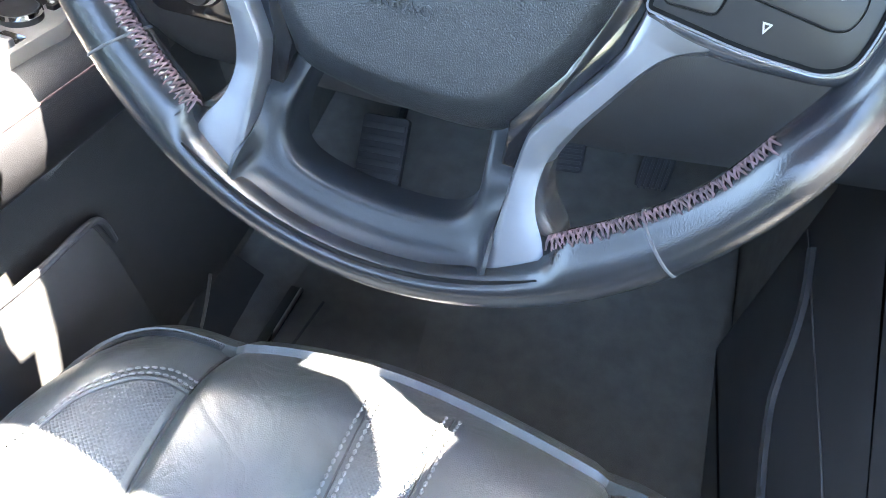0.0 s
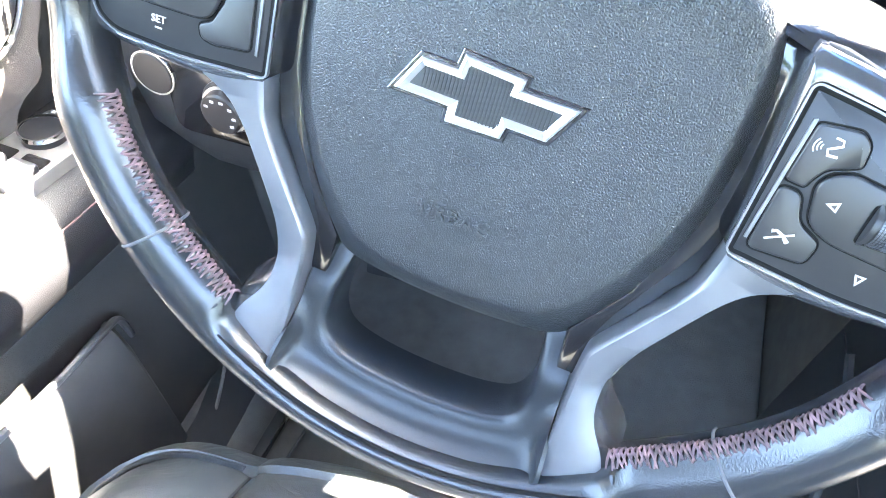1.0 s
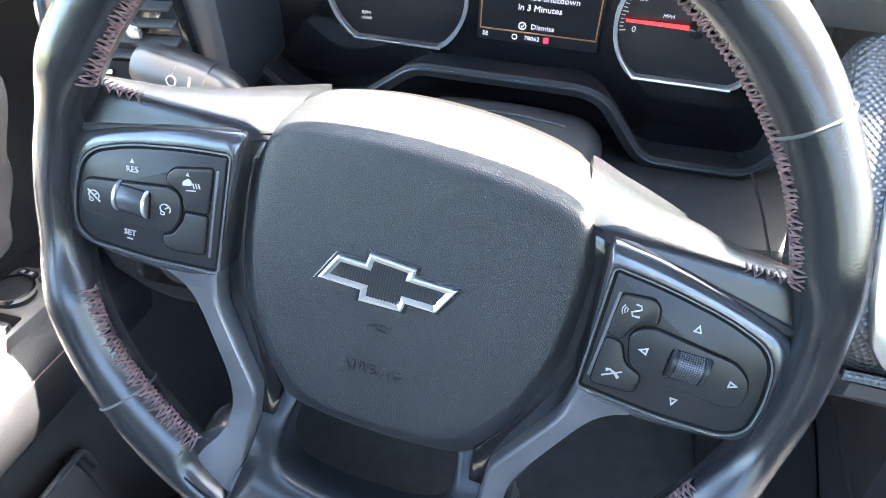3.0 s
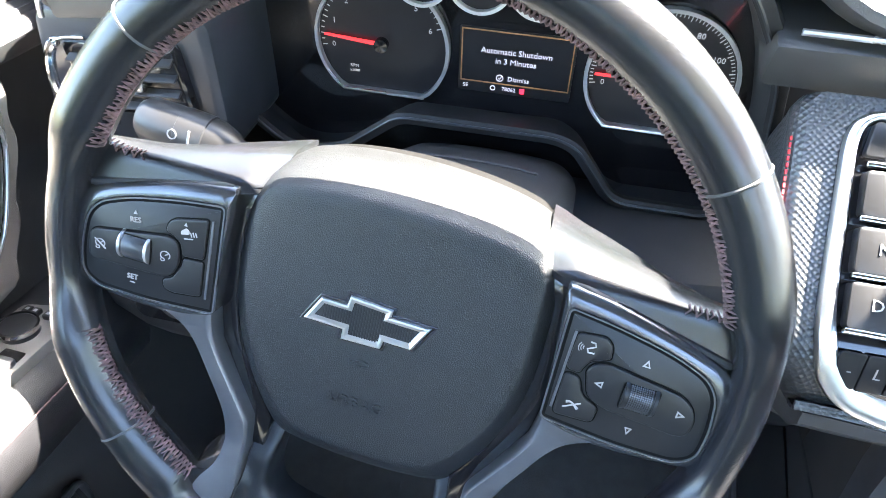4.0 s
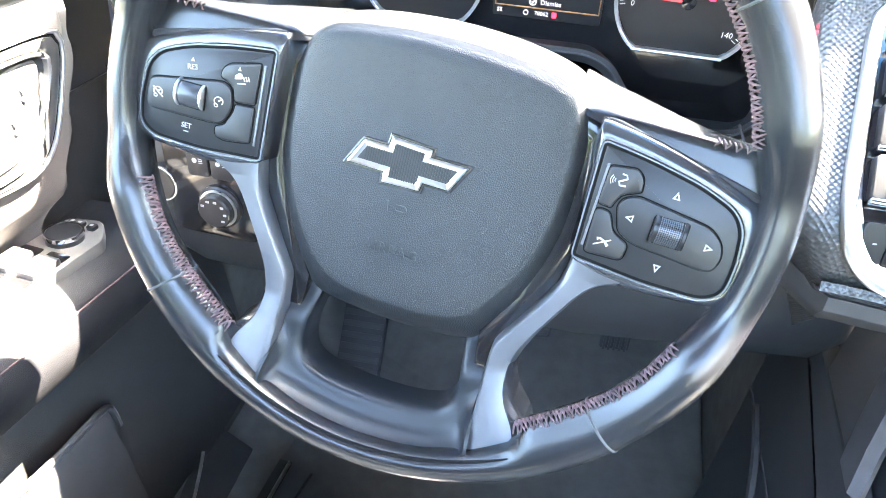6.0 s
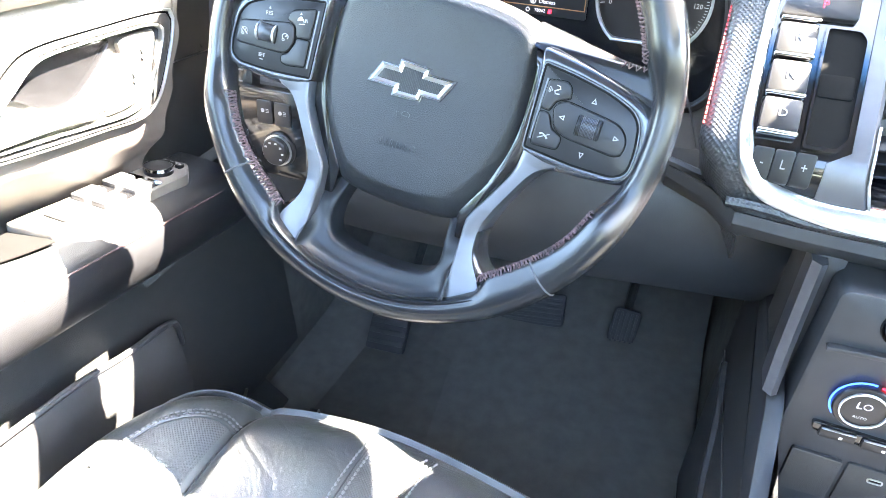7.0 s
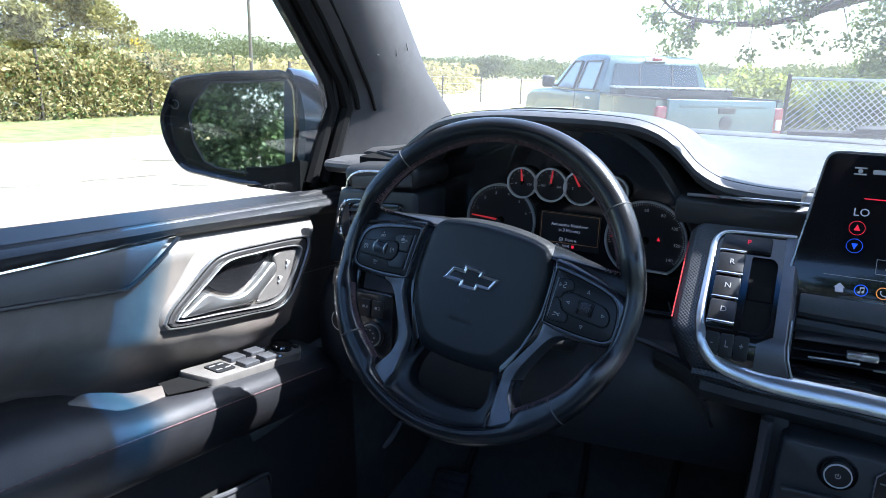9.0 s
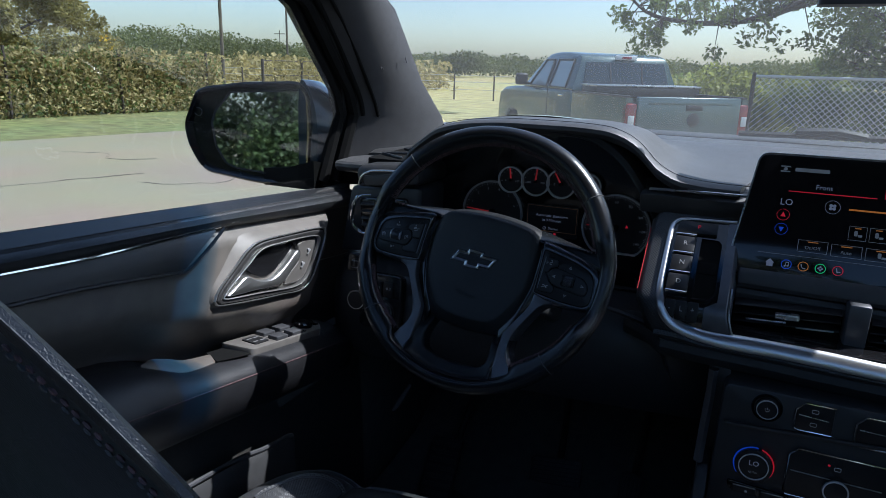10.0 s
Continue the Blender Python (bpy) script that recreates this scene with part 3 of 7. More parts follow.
        for f, w in ((-0.06, -0.03), (0.0, -0.012), (0.03, -0.0095), (0.1, -0.0072), (0.2, -0.0058), (0.5, -0.0044), (0.82, -0.0036), (0.95, -0.0037), (1.0, -0.0048), (1.0, -0.009)):
            rings.append([(o[0] + (p[0] - o[0]) * f, o[1] + (p[1] - o[1]) * f, w) for o, p in zip(ring_o, ring_p)])
        spoke = frames[s] = part("spoke_frame", loft(bmesh.new(), rings, caps=False), FRAME, wheel, "satin grey spoke trim")
        ri, ro = along(rail_in, 61), along(rail_out, 61)
        rows = []
        for f, w in ((0.0, -0.026), (0.0, -0.0075), (0.02, -0.0058), (0.09, -0.0046), (0.16, -0.0044), (0.76, -0.0044), (0.79, -0.0047), (0.82, -0.0054), (0.94, -0.0092), (0.98, -0.0112), (1.0, -0.016), (1.06, -0.034)):
            row = []
            for p, q in zip(ri, ro):
                x, y = p[0] + (q[0] - p[0]) * f, p[1] + (q[1] - p[1]) * f
                row.append((s * x / 1000, y / 1000, w + foot(y)))
            rows.append(row)
        low = next(k for k, p in enumerate(ri) if p[1] < -100)
        part("spoke_strip", sheet(rows[:7], 0.0015, (0, 0, 1)), SATIN, spoke)
        part("strip_flank", sheet([r[:low + 1] for r in rows[6:]], 0.0015, (0, 0, 1)), SATIN, spoke)
        part("foot_flank", sheet([r[low:] for r in rows[6:]], 0.0015, (0, 0, 1)), FRAME, spoke, "glossy flank of the spoke's foot")
        part("pocket_groove", band(inset(pk, -0.0013), inset(pk, 0.0004), -0.0062, -0.0038), MATTBLACK, spoke)
        part("pocket_bead", band(inset(pk, -0.0021), inset(pk, -0.0013), -0.0052, -0.0031), SATIN, spoke)
        part("button_base", slab(inset(pk, 0.0002), -0.012, -0.0036, 0.0005), BUTTON, spoke)
        gap = [(s * x / 1000, y / 1000) for x, y in ((76, 44), (82, 43), (87, 40), (91, 32), (92, -26), (89, -46), (66, -90), (64, -112), (56, -112), (54, -90), (70, -62), (80, -20), (80, 30), (74, 46))]
        part("hub_gap", slab(gap, -0.05, -0.0155, 0.002), GLOSS, wheel, "gloss black gap beside the airbag cover")

    # lower insert: a dished U between the two lower spokes
    lip = spline([(-34, -66), (-45, -98), (-50, -126), (-48, -139), (-42, -146), (-30, -150), (-15, -152), (0, -152.5), (15, -152), (30, -150), (42, -146), (48, -139), (50, -126), (45, -98), (34, -66)], 4, False)
    edge = spline([(-56, -68), (-62.5, -108), (-64, -138), (-66, -157)], 8, False) + [(171.5 * math.cos(radians(a)), 171.5 * math.sin(radians(a))) for a in [-111 + 1.75 * k for k in range(25)]] + spline([(66, -157), (64, -138), (62.5, -108), (56, -68)], 8, False)
    lip, edge = along(lip, 73), along(edge, 73)
    rows = []
    for f, w in ((0.0, -0.034), (0.0, -0.019), (0.02, -0.0145), (0.05, -0.0118), (0.1, -0.0098), (0.2, -0.0086), (0.34, -0.0078), (0.5, -0.0068), (0.66, -0.0048), (0.8, -0.0014), (0.92, 0.0044), (1.0, 0.0098)):
        row = []
        for (p, q) in zip(lip, edge):
            x, y = p[0] + (q[0] - p[0]) * f, p[1] + (q[1] - p[1]) * f
            low = smooth01((-y - 122) / 30)
            rise = (w + 0.0078) * low if f > 0.34 else (w + 0.0078)
            tuck = smooth01((y + 122) / 30)
            row.append((x / 1000, y / 1000, -0.0078 + rise - 0.004 * (1 - low) - 0.014 * tuck))
        rows.append(row)
    part("lower_insert", sheet(rows, 0.002, (0, 0, 1)), INSERT, wheel, "smooth dark lower insert")
    arc = [(0.1722 * math.cos(radians(a)), 0.1722 * math.sin(radians(a)), 0.0130) for a in range(-122, -57, 2)]
    part("rim_line", tube(arc, 0.0011, 5), MATTBLACK, wheel)

    # buttons
    Z = -0.0036

    def key(pts, h, s, r=0.003, name="button", m=BUTTON):
        o = rounded([(x / 1000, y / 1000) for x, y in pts], r, 4)
        part("key_gap", band(inset(o, -0.0007), inset(o, 0.0002), Z, Z + 0.0003), MATTBLACK, frames[s])
        return part(name, slab(o, Z - 0.002, Z + h, 0.0008, steps=3), m, frames[s])

    def icon(bm, s, m=None):
        return part("symbol", bm, m or WHITEINK, frames[s], smooth=0)

    def roller(cx, cy, w, s, ribbed):
        part("roller_well", slab(rect(cx, cy, w + 0.0026, 0.0142, 0.0014), Z + 0.0008, Z + 0.0024), MATTBLACK, frames[s])
        bm = lathe([(0.0079, -w / 2 + 0.001), (0.0083, -w / 2 + 0.002), (0.0083, w / 2 - 0.002), (0.0079, w / 2 - 0.001)], 36, None, pose(cx, cy, Z - 0.0027, 0, 90, 0))
        part("thumb_roller", bm, BUTTON if ribbed else NAVY, frames[s], "ribbed thumb roller" if ribbed else "smooth thumb roller")
        if ribbed:
            bm = bmesh.new()
            for k in range(20):
                a = radians(25 + k * 6.8)
                for q in range(-5, 6):
                    rbox(0.00062, 0.00066, 0.0006, pose(cx + q * 0.001, cy + 0.0083 * math.cos(a), Z - 0.0027 + 0.0083 * math.sin(a), math.degrees(a) - 90, 0, 0), 0, bm)
            part("roller_ribs", bm, SATIN, frames[s], smooth=0, kind="stuff")
        for sx in (-1, 1):
            bm = lathe([(0.0072, -0.0011), (0.0087, -0.0009), (0.0089, 0.0), (0.0087, 0.0009), (0.0072, 0.0011)], 36, None, pose(cx + sx * (w / 2 - 0.0006), cy, Z - 0.0027, 0, 90, 0))
            part("roller_ring", bm, BUTTON if ribbed else SILVER, frames[s], "smooth end ring" if ribbed else "silver end ring")

    # left side
    key([(-163, 1.8), (-160, 4.8), (-117, 12.2), (-112.2, 9.2), (-110.6, -1.5), (-115, -10.2), (-121, -12), (-160, -13), (-163.6, -11)], 0.002, -1, 0.004, "rocker_button")
    key([(-119.6, 14.2), (-118.8, 19), (-115, 22.6), (-96.5, 27), (-97.6, 4), (-109.6, 2.8), (-111, 10), (-115.8, 13.4)], 0.0013, -1, 0.002)
    key([(-109.4, 1.6), (-97.6, 2.6), (-98, -17.8), (-113.6, -20.2), (-119.2, -19), (-120.2, -13.8), (-114.6, -11.6), (-109.4, -2.2)], 0.001, -1, 0.002)
    roller(-0.136, 0.0, 0.0165, -1, False)
    part("light_line", slab([(-0.0948, 0.0265), (-0.0936, 0.0268), (-0.0946, -0.0185), (-0.0957, -0.0185)], Z, Z + 0.0008), SATIN, frames[-1])
    icon(words("RES", 0.0042, at(-0.1376, 0.0152, Z + 0.0003, 8)), -1)
    icon(slab(tri(-0.1378, 0.0193, 0.0013, 90), Z, Z + 0.0005), -1)
    icon(words("SET", 0.0042, at(-0.138, -0.0182, Z + 0.0003, 2)), -1)
    icon(slab(rect(-0.138, -0.0215, 0.003, 0.0006), Z, Z + 0.0005), -1)
    for cx, cy, sl in ((-0.1565, -0.0028, True), (-0.1186, 0.0010, False)):
        bm, zt = bmesh.new(), Z + 0.0021
        tube([(cx + 0.0027 * math.cos(radians(a)), cy + 0.0023 * math.sin(radians(a)), zt) for a in range(-40, 260, 20)], 0.0004, 4, False, bm)
        strip((cx, cy), (cx + 0.0016, cy + 0.0012), 0.0007, zt - 0.0002, zt + 0.0004, bm)
        tube([(cx - 0.0014 + 0.0011 * math.cos(radians(a)), cy - 0.0026 + 0.0009 * math.sin(radians(a)), zt) for a in range(0, 361, 40)], 0.0003, 4, False, bm)
        if sl:
            strip((cx - 0.0032, cy + 0.0022), (cx + 0.0034, cy - 0.0026), 0.0006, zt - 0.0002, zt + 0.0004, bm)
        icon(bm, -1)
    bm, zt = bmesh.new(), Z + 0.0013
    slab(rounded([(-0.1108, 0.0152), (-0.1062, 0.0163), (-0.1064, 0.0184), (-0.1082, 0.0194), (-0.1108, 0.0172)], 0.0006), zt, zt + 0.0003, 0, bm)
    for k in range(3):
        strip((-0.1048 + 0.0014 * k, 0.0152 + 0.0003 * k), (-0.1058 + 0.0014 * k, 0.0176 + 0.0003 * k), 0.0006, zt, zt + 0.0003, bm)
    strip((-0.109, 0.0132), (-0.104, 0.0142), 0.0006, zt, zt + 0.0003, bm)
    slab(tri(-0.1085, 0.0212, 0.0012, 90), zt, zt + 0.0003, 0, bm)
    icon(bm, -1)

    # right side
    key([(104.6, 6.6), (106.8, 11), (112.8, 13.8), (150.8, 8.4), (158, 2.6), (160.4, -5.4), (158.6, -12.2), (153.4, -13.8), (117.4, -10.6), (108.4, -6.4)], 0.002, 1, 0.004, "rocker_button")
    key([(95.6, 25), (108.8, 26.6), (112.8, 23), (113.8, 16), (111.6, 15), (105, 12.2), (102.6, 7.4), (102, 4.4), (95, 5)], 0.0014, 1, 0.002)
    key([(95, 2.8), (102.4, 2.4), (106.4, -7.4), (115.8, -11.8), (115, -20.8), (95.4, -21.6)], 0.0011, 1, 0.003)
    part("light_line", slab([(0.0938, 0.0255), (0.095, 0.0258), (0.0944, -0.0185), (0.0932, -0.0185)], Z, Z + 0.0008), SATIN, frames[1])
    roller(0.1322, 0.0004, 0.0155, 1, True)
    for cx, cy, a in ((0.1122, 0.0022, 180), (0.1524, -0.0016, 0), (0.1305, 0.0186, 90), (0.1328, -0.0193, 270)):
        z = Z + (0.0020 if abs(cy) < 0.005 else 0.0)
        t = tri(cx, cy, 0.0025, a)
        icon(band(t, inset(t, 0.0006), z, z + 0.0004), 1)
    bm, zt = bmesh.new(), Z + 0.0015
    for k in range(3):
        r = 0.0013 + 0.0011 * k
        tube([(0.1008 - r * math.cos(radians(a)), 0.0186 + r * math.sin(radians(a)), zt) for a in range(-40, 41, 20)], 0.0003, 4, False, bm)
    tube([(0.1022, 0.0225, zt), (0.1046, 0.0222, zt), (0.1052, 0.0205, zt), (0.1034, 0.0194, zt), (0.1016, 0.0184, zt), (0.1024, 0.0166, zt), (0.1054, 0.0168, zt)], 0.0005, 4, False, bm)
    icon(bm, 1)
    bm, zt = bmesh.new(), Z + 0.0012
    tube([(0.1, -0.0128, zt), (0.1016, -0.0122, zt), (0.104, -0.0132, zt), (0.1062, -0.0152, zt)], [0.0009, 0.0006, 0.0006, 0.0009], 5, False, bm)
    strip((0.099, -0.0162), (0.1072, -0.0116), 0.0006, zt - 0.0002, zt + 0.0004, bm)
    icon(bm, 1)
    return wheel


steering_wheel()

# steering column, its upper shroud and the stalk
column = thing("steering_column", pose(0, 0, 0), "black plastic steering column shroud behind the wheel", "steering column")
col_m = frame_of((0, 0, 1.22), (1, 0, 0), (0, math.sin(radians(24)), math.cos(radians(24))))
rings = []
for w, sx, top, low in ((-0.05, 0.050, 0.028, -0.05), (-0.09, 0.062, 0.040, -0.06), (-0.13, 0.07, 0.047, -0.062), (-0.17, 0.075, 0.052, -0.064), (-0.2, 0.077, 0.052, -0.064), (-0.27, 0.08, 0.044, -0.064)):
    o = [(-sx, low), (sx, low), (sx, 0.0), (sx * 0.97, top * 0.62), (sx * 0.78, top * 0.93), (sx * 0.4, top), (0, top * 1.02), (-sx * 0.4, top), (-sx * 0.78, top * 0.93), (-sx * 0.97, top * 0.62), (-sx, 0.0)]
    rings.append([col_m @ Vector((p[0] + 0.012, p[1], w)) for p in rounded(o, 0.014, 4)])
part("shroud", loft(bmesh.new(), rings), PLASTIC, column, "domed black column shroud")
rim = [r[24:-6] for r in rings[3:4]][0]
part("shroud_joint", tube([p + Vector((0, 0, 0.0004)) for p in rim], 0.0011, 5), RUBBER, column)
stalk = thing("turn_signal_stalk", pose(0, 0, 0), "black turn signal and wiper stalk with white symbols", "stalk")
a, b = Vector((-0.212, 0.134, 1.226)), Vector((-0.092, 0.122, 1.207))
d = b - a
prof = [(0.0, 0.006), (0.012, 0.012), (0.05, 0.0155), (0.2, 0.0165), (0.4, 0.0165), (0.5, 0.0155), (0.58, 0.012), (0.62, 0.0085), (0.66, 0.0075), (1.0, 0.0075)]
part("lever", tube([a + d * t for t, r in prof], [r for t, r in prof], 20, flat=0.85), BUTTON, stalk)
part("ring_knob", tube([a + d * t for t in (0.27, 0.275, 0.44, 0.445)], [0.0162, 0.0172, 0.0170, 0.016], 20, flat=0.85), BUTTON, stalk)
sm = frame_of(a + d * 0.34 + Vector((0, -0.0135, 0.0062)), d, (0, 0.45, 1))
part("symbol", band(circle(-0.008, 0, 0.0035, 14), circle(-0.008, 0, 0.0027, 14), 0, 0.0006), WHITEINK, stalk).matrix_world = sm
bm = strip((0.004, -0.005), (0.004, 0.006), 0.0015, 0, 0.0006)
strip((0.002, -0.005), (0.006, -0.005), 0.0012, 0, 0.0006, bm)
part("symbol", bm, WHITEINK, stalk).matrix_world = sm
bm = bmesh.new()
for k in range(4):
    slab(rect(0.045 + 0.006 * k, 0.007, 0.0035, 0.003, 0.001), 0, 0.0006, 0, bm)
part("symbol", bm, WHITEINK, stalk).matrix_world = frame_of(a + d * 0.55 + Vector((0, -0.008, 0.004)), d, (0, 0.5, 1))

# ---- dashboard ----
def lerp_table(x, table):
    for (a, p), (b, q) in zip(table, table[1:]):
        if x <= b:
            t = max(0.0, (x - a) / (b - a))
            t = t * t * (3 - 2 * t)
            return p + (q - p) * t
    return table[-1][1]


def curve_table(x, table):
    """A smooth curve through the table's points."""
    n = len(table)
    for k in range(n - 1):
        (a, p), (b, q) = table[k], table[k + 1]
        if x <= b or k == n - 2:
            t = min(1.0, max(0.0, (x - a) / (b - a)))
            m0 = (q - table[k - 1][1]) / (b - table[k - 1][0]) if k else 0.0
            m1 = (table[k + 2][1] - p) / (table[k + 2][0] - a) if k < n - 2 else 0.0
            h = b - a
            return (2 * t ** 3 - 3 * t ** 2 + 1) * p + (t ** 3 - 2 * t ** 2 + t) * h * m0 + (3 * t ** 2 - 2 * t ** 3) * q + (t ** 3 - t ** 2) * h * m1


dash = thing("dashboard", pose(0, 0, 0), "black leather dashboard with cluster hood and silver trim", "dashboard")
HOOD = [(-0.42, 1.29), (-0.30, 1.296), (-0.25, 1.312), (-0.2, 1.35), (-0.155, 1.38), (-0.08, 1.394), (0.02, 1.397), (0.12, 1.394), (0.158, 1.383), (0.182, 1.366), (0.205, 1.343), (0.241, 1.326), (0.33, 1.32), (1.2, 1.32)]
xs = [-0.42 + 0.012 * k for k in range(72)] + [0.5, 0.7, 0.95, 1.22]
grid = []
for y, k, dz in ((0.262, 1.0, -0.022), (0.25, 1.0, -0.018), (0.243, 1.0, -0.01), (0.244, 1.0, -0.004), (0.25, 1.0, 0.0), (0.3, 1.0, 0.002), (0.36, 0.97, 0.002), (0.43, 0.85, 0.002), (0.5, 0.6, 0.0), (0.57, 0.3, 0.004), (0.64, 0.08, 0.009), (0.72, 0.0, 0.013), (0.8, 0.0, 0.014), (0.86, 0.0, 0.012)):
    row = []
    for x in xs:
        z = curve_table(x, HOOD)
        lead = max(0, 1 - (y - 0.243) / 0.2)
        shift = lerp_table(x, [(-0.42, 0.03), (-0.28, 0.02), (-0.2, -0.05), (0.14, -0.05), (0.2, -0.05), (0.325, -0.045), (0.345, 0.07), (1.3, 0.07)])
        yy = y + shift * lead
        row.append((x, yy, 1.32 + (z - 1.32) * k + dz))
    grid.append(row)
part("dash_top", sheet(grid, 0.006), DASHTOP, dash, "grained black dash top and hood")
# stitch line on the hood edge
part("hood_seam", tube([(x, 0.262 - 0.047, curve_table(x, HOOD) + 0.0022) for x in [-0.16 + 0.01 * k for k in range(70)]], 0.0007, 4), GREYSTITCH, dash)
part("dash_core", rbox(1.62, 0.45, 0.36, pose(0.4, 0.59, 1.125), 0.02), PLASTIC, dash)

opening = rounded([(-0.214, 1.235), (-0.202, 1.31), (-0.165, 1.358), (-0.09, 1.379), (0.0, 1.382), (0.1, 1.376), (0.155, 1.34), (0.2, 1.268), (0.216, 1.2), (0.216, 1.155), (0.196, 1.131), (0.122, 1.131), (0.088, 1.177), (0.068, 1.185), (-0.065, 1.184), (-0.115, 1.145), (-0.16, 1.135), (-0.205, 1.175)], [0.02, 0.03, 0.03, 0.03, 0.03, 0.03, 0.03, 0.03, 0.02, 0.015, 0.01, 0.012, 0.012, 0.012, 0.012, 0.015, 0.02, 0.02], 4)
def brow(z):
    """The opening leans towards the driver at its top."""
    return 0.048 * smooth01((z - 1.2) / 0.13)
rings = []
for d, y in ((-0.016, 0.3), (-0.0125, 0.256), (-0.0105, 0.2495), (-0.004, 0.2475), (0.0, 0.25), (0.003, 0.268), (0.005, 0.33)):
    rings.append([(p[0], y - brow(p[1]) * (1 if y < 0.3 else 0), p[1] - 0.8 * max(0.0, y - 0.252) * (1 - smooth01((p[1] - 1.165) / 0.05)) * (d > -0.001)) for p in inset(opening, d)])
part("cluster_surround", loft(bmesh.new(), rings, caps=False), CAVE, dash)
part("surround_edge", tube([(p[0], 0.2465 - brow(p[1]), p[1]) for p in inset(opening, -0.003)], 0.0012, 5, True), NAVY, dash)

# left end: vent panel, upper pad and light switches
bm = slab(rounded([(-0.335, -1.261), (-0.188, -1.268), (-0.19, -1.15), (-0.362, -1.13)], 0.012), -0.345, -0.2, 0.006)
bm.transform(Matrix(((1, 0, 0, 0), (0, 0, -1, 0), (0, -1, 0, 0), (0, 0, 0, 1))))
part("vent_panel", bm, NAVY, dash, "dark satin vent panel")
part("upper_pad", rbox(0.135, 0.12, 0.036, pose(-0.249, 0.24, 1.288, 0, -4, 0), 0.016, seg=4), CAVE, dash)
part("pad_recess", rbox(0.11, 0.008, 0.02, pose(-0.242, 0.181, 1.282, 0, -7, 0), 0.004), PLASTIC, dash)
part("pad_chrome", tube(spline([(-0.304, 0.177, 1.267), (-0.3, 0.176, 1.281), (-0.288, 0.175, 1.291), (-0.263, 0.176, 1.297), (-0.19, 0.178, 1.299)], 5, False), 0.0022, 8), SILVER, dash, "silver trim line")
vent = part("side_vent", rbox(0.1, 0.012, 0.062, pose(-0.262, 0.197, 1.214, 0, -4, 0), 0.006), GLOSS, dash, "side air vent with chrome surround")
part("vent_chrome", tube(spline([(-0.285, 0.188, 1.248), (-0.308, 0.187, 1.245), (-0.319, 0.186, 1.233), (-0.325, 0.185, 1.208), (-0.322, 0.185, 1.19), (-0.305, 0.185, 1.177), (-0.28, 0.186, 1.178)], 5, False), [0.0015] * 6 + [0.004] * 19 + [0.0028] * 6, 10), CHROME, vent)
for k in range(4):
    part("vane", rbox(0.09, 0.012, 0.0025, pose(-0.262, 0.19, 1.195 + 0.013 * k, 20, -4, 0), 0.001), PLASTIC, vent)
part("vent_tab", rbox(0.012, 0.008, 0.012, pose(-0.25, 0.186, 1.216), 0.003), SILVER, vent)

# speaker cover in the corner of the dash top
cover = part("speaker_cover", slab(rounded([(-0.325, 0.235), (-0.235, 0.24), (-0.245, 0.5), (-0.345, 0.52)], 0.015), 1.294, 1.309, 0.003), MATTBLACK, dash, "black speaker cover with raised bars")
for k in range(5):
    part("bar", rbox(0.075, 0.004, 0.006, pose(-0.288, 0.27 + 0.045 * k, 1.311, 0, 0, 32 if k % 2 else -32), 0.0015), NAVY, cover)

# knee panel across the driver's side
prof = [(0.3, 1.112), (0.24, 1.122), (0.19, 1.124), (0.155, 1.116), (0.132, 1.09), (0.121, 1.05), (0.127, 0.99), (0.15, 0.95), (0.2, 0.93), (0.34, 0.92)]
rings = [[(x, y + dy, z) for y, z in prof] for x, dy in ((-0.372, 0.09), (-0.355, 0.045), (-0.325, 0.02), (-0.28, 0.004), (-0.1, 0.0), (0.1, 0.01), (0.2, 0.025), (0.31, 0.04), (0.335, 0.06))]
part("knee_panel", loft(bmesh.new(), rings, True), KNEE, dash, "dark knee panel")
part("panel_gap", tube([(0.225, 0.165, 1.09), (0.222, 0.16, 1.05), (0.228, 0.165, 1.0)], 0.0012, 5), GLOSS, dash)
part("knee_fold", tube(spline([(0.33, 0.09, 1.088), (0.22, 0.13, 1.118), (0.12, 0.15, 1.13)], 5, False), 0.004, 6), KNEE, dash)

switches = thing("light_switch_panel", frame_of((-0.225, 0.1205, 1.075), (1, 0, 0), (0, 0.12, 1)), "black headlamp switch panel with round white-ringed knob", "switch panel")
part("plate", slab(rect(0, 0, 0.085, 0.1, 0.012), -0.01, 0.002, 0.002), GLOSS, switches)
part("knob_base", lathe([(0.02, 0), (0.02, 0.004), (0.0185, 0.006), (0.0, 0.006)], 32, None, at(0.008, -0.016, 0.001)), BUTTON, switches)
part("knob_ring", band(circle(0.008, -0.016, 0.0178), circle(0.008, -0.016, 0.0158), 0.006, 0.0082), SILVER, switches, "pale ring")
knob = part("knob", lathe([(0.0158, 0.0), (0.0155, 0.012), (0.014, 0.0135), (0.0, 0.0138)], 32, None, at(0.008, -0.016, 0.002)), BUTTON, switches)
bm = bmesh.new()
for k in range(6):
    a = radians(150 - k * 38)
    slab(rect(0.008 + 0.011 * math.cos(a), -0.016 + 0.011 * math.sin(a), 0.003, 0.002, 0.0005), 0.0155, 0.0161, 0, bm)
part("marks", bm, WHITEINK, knob)
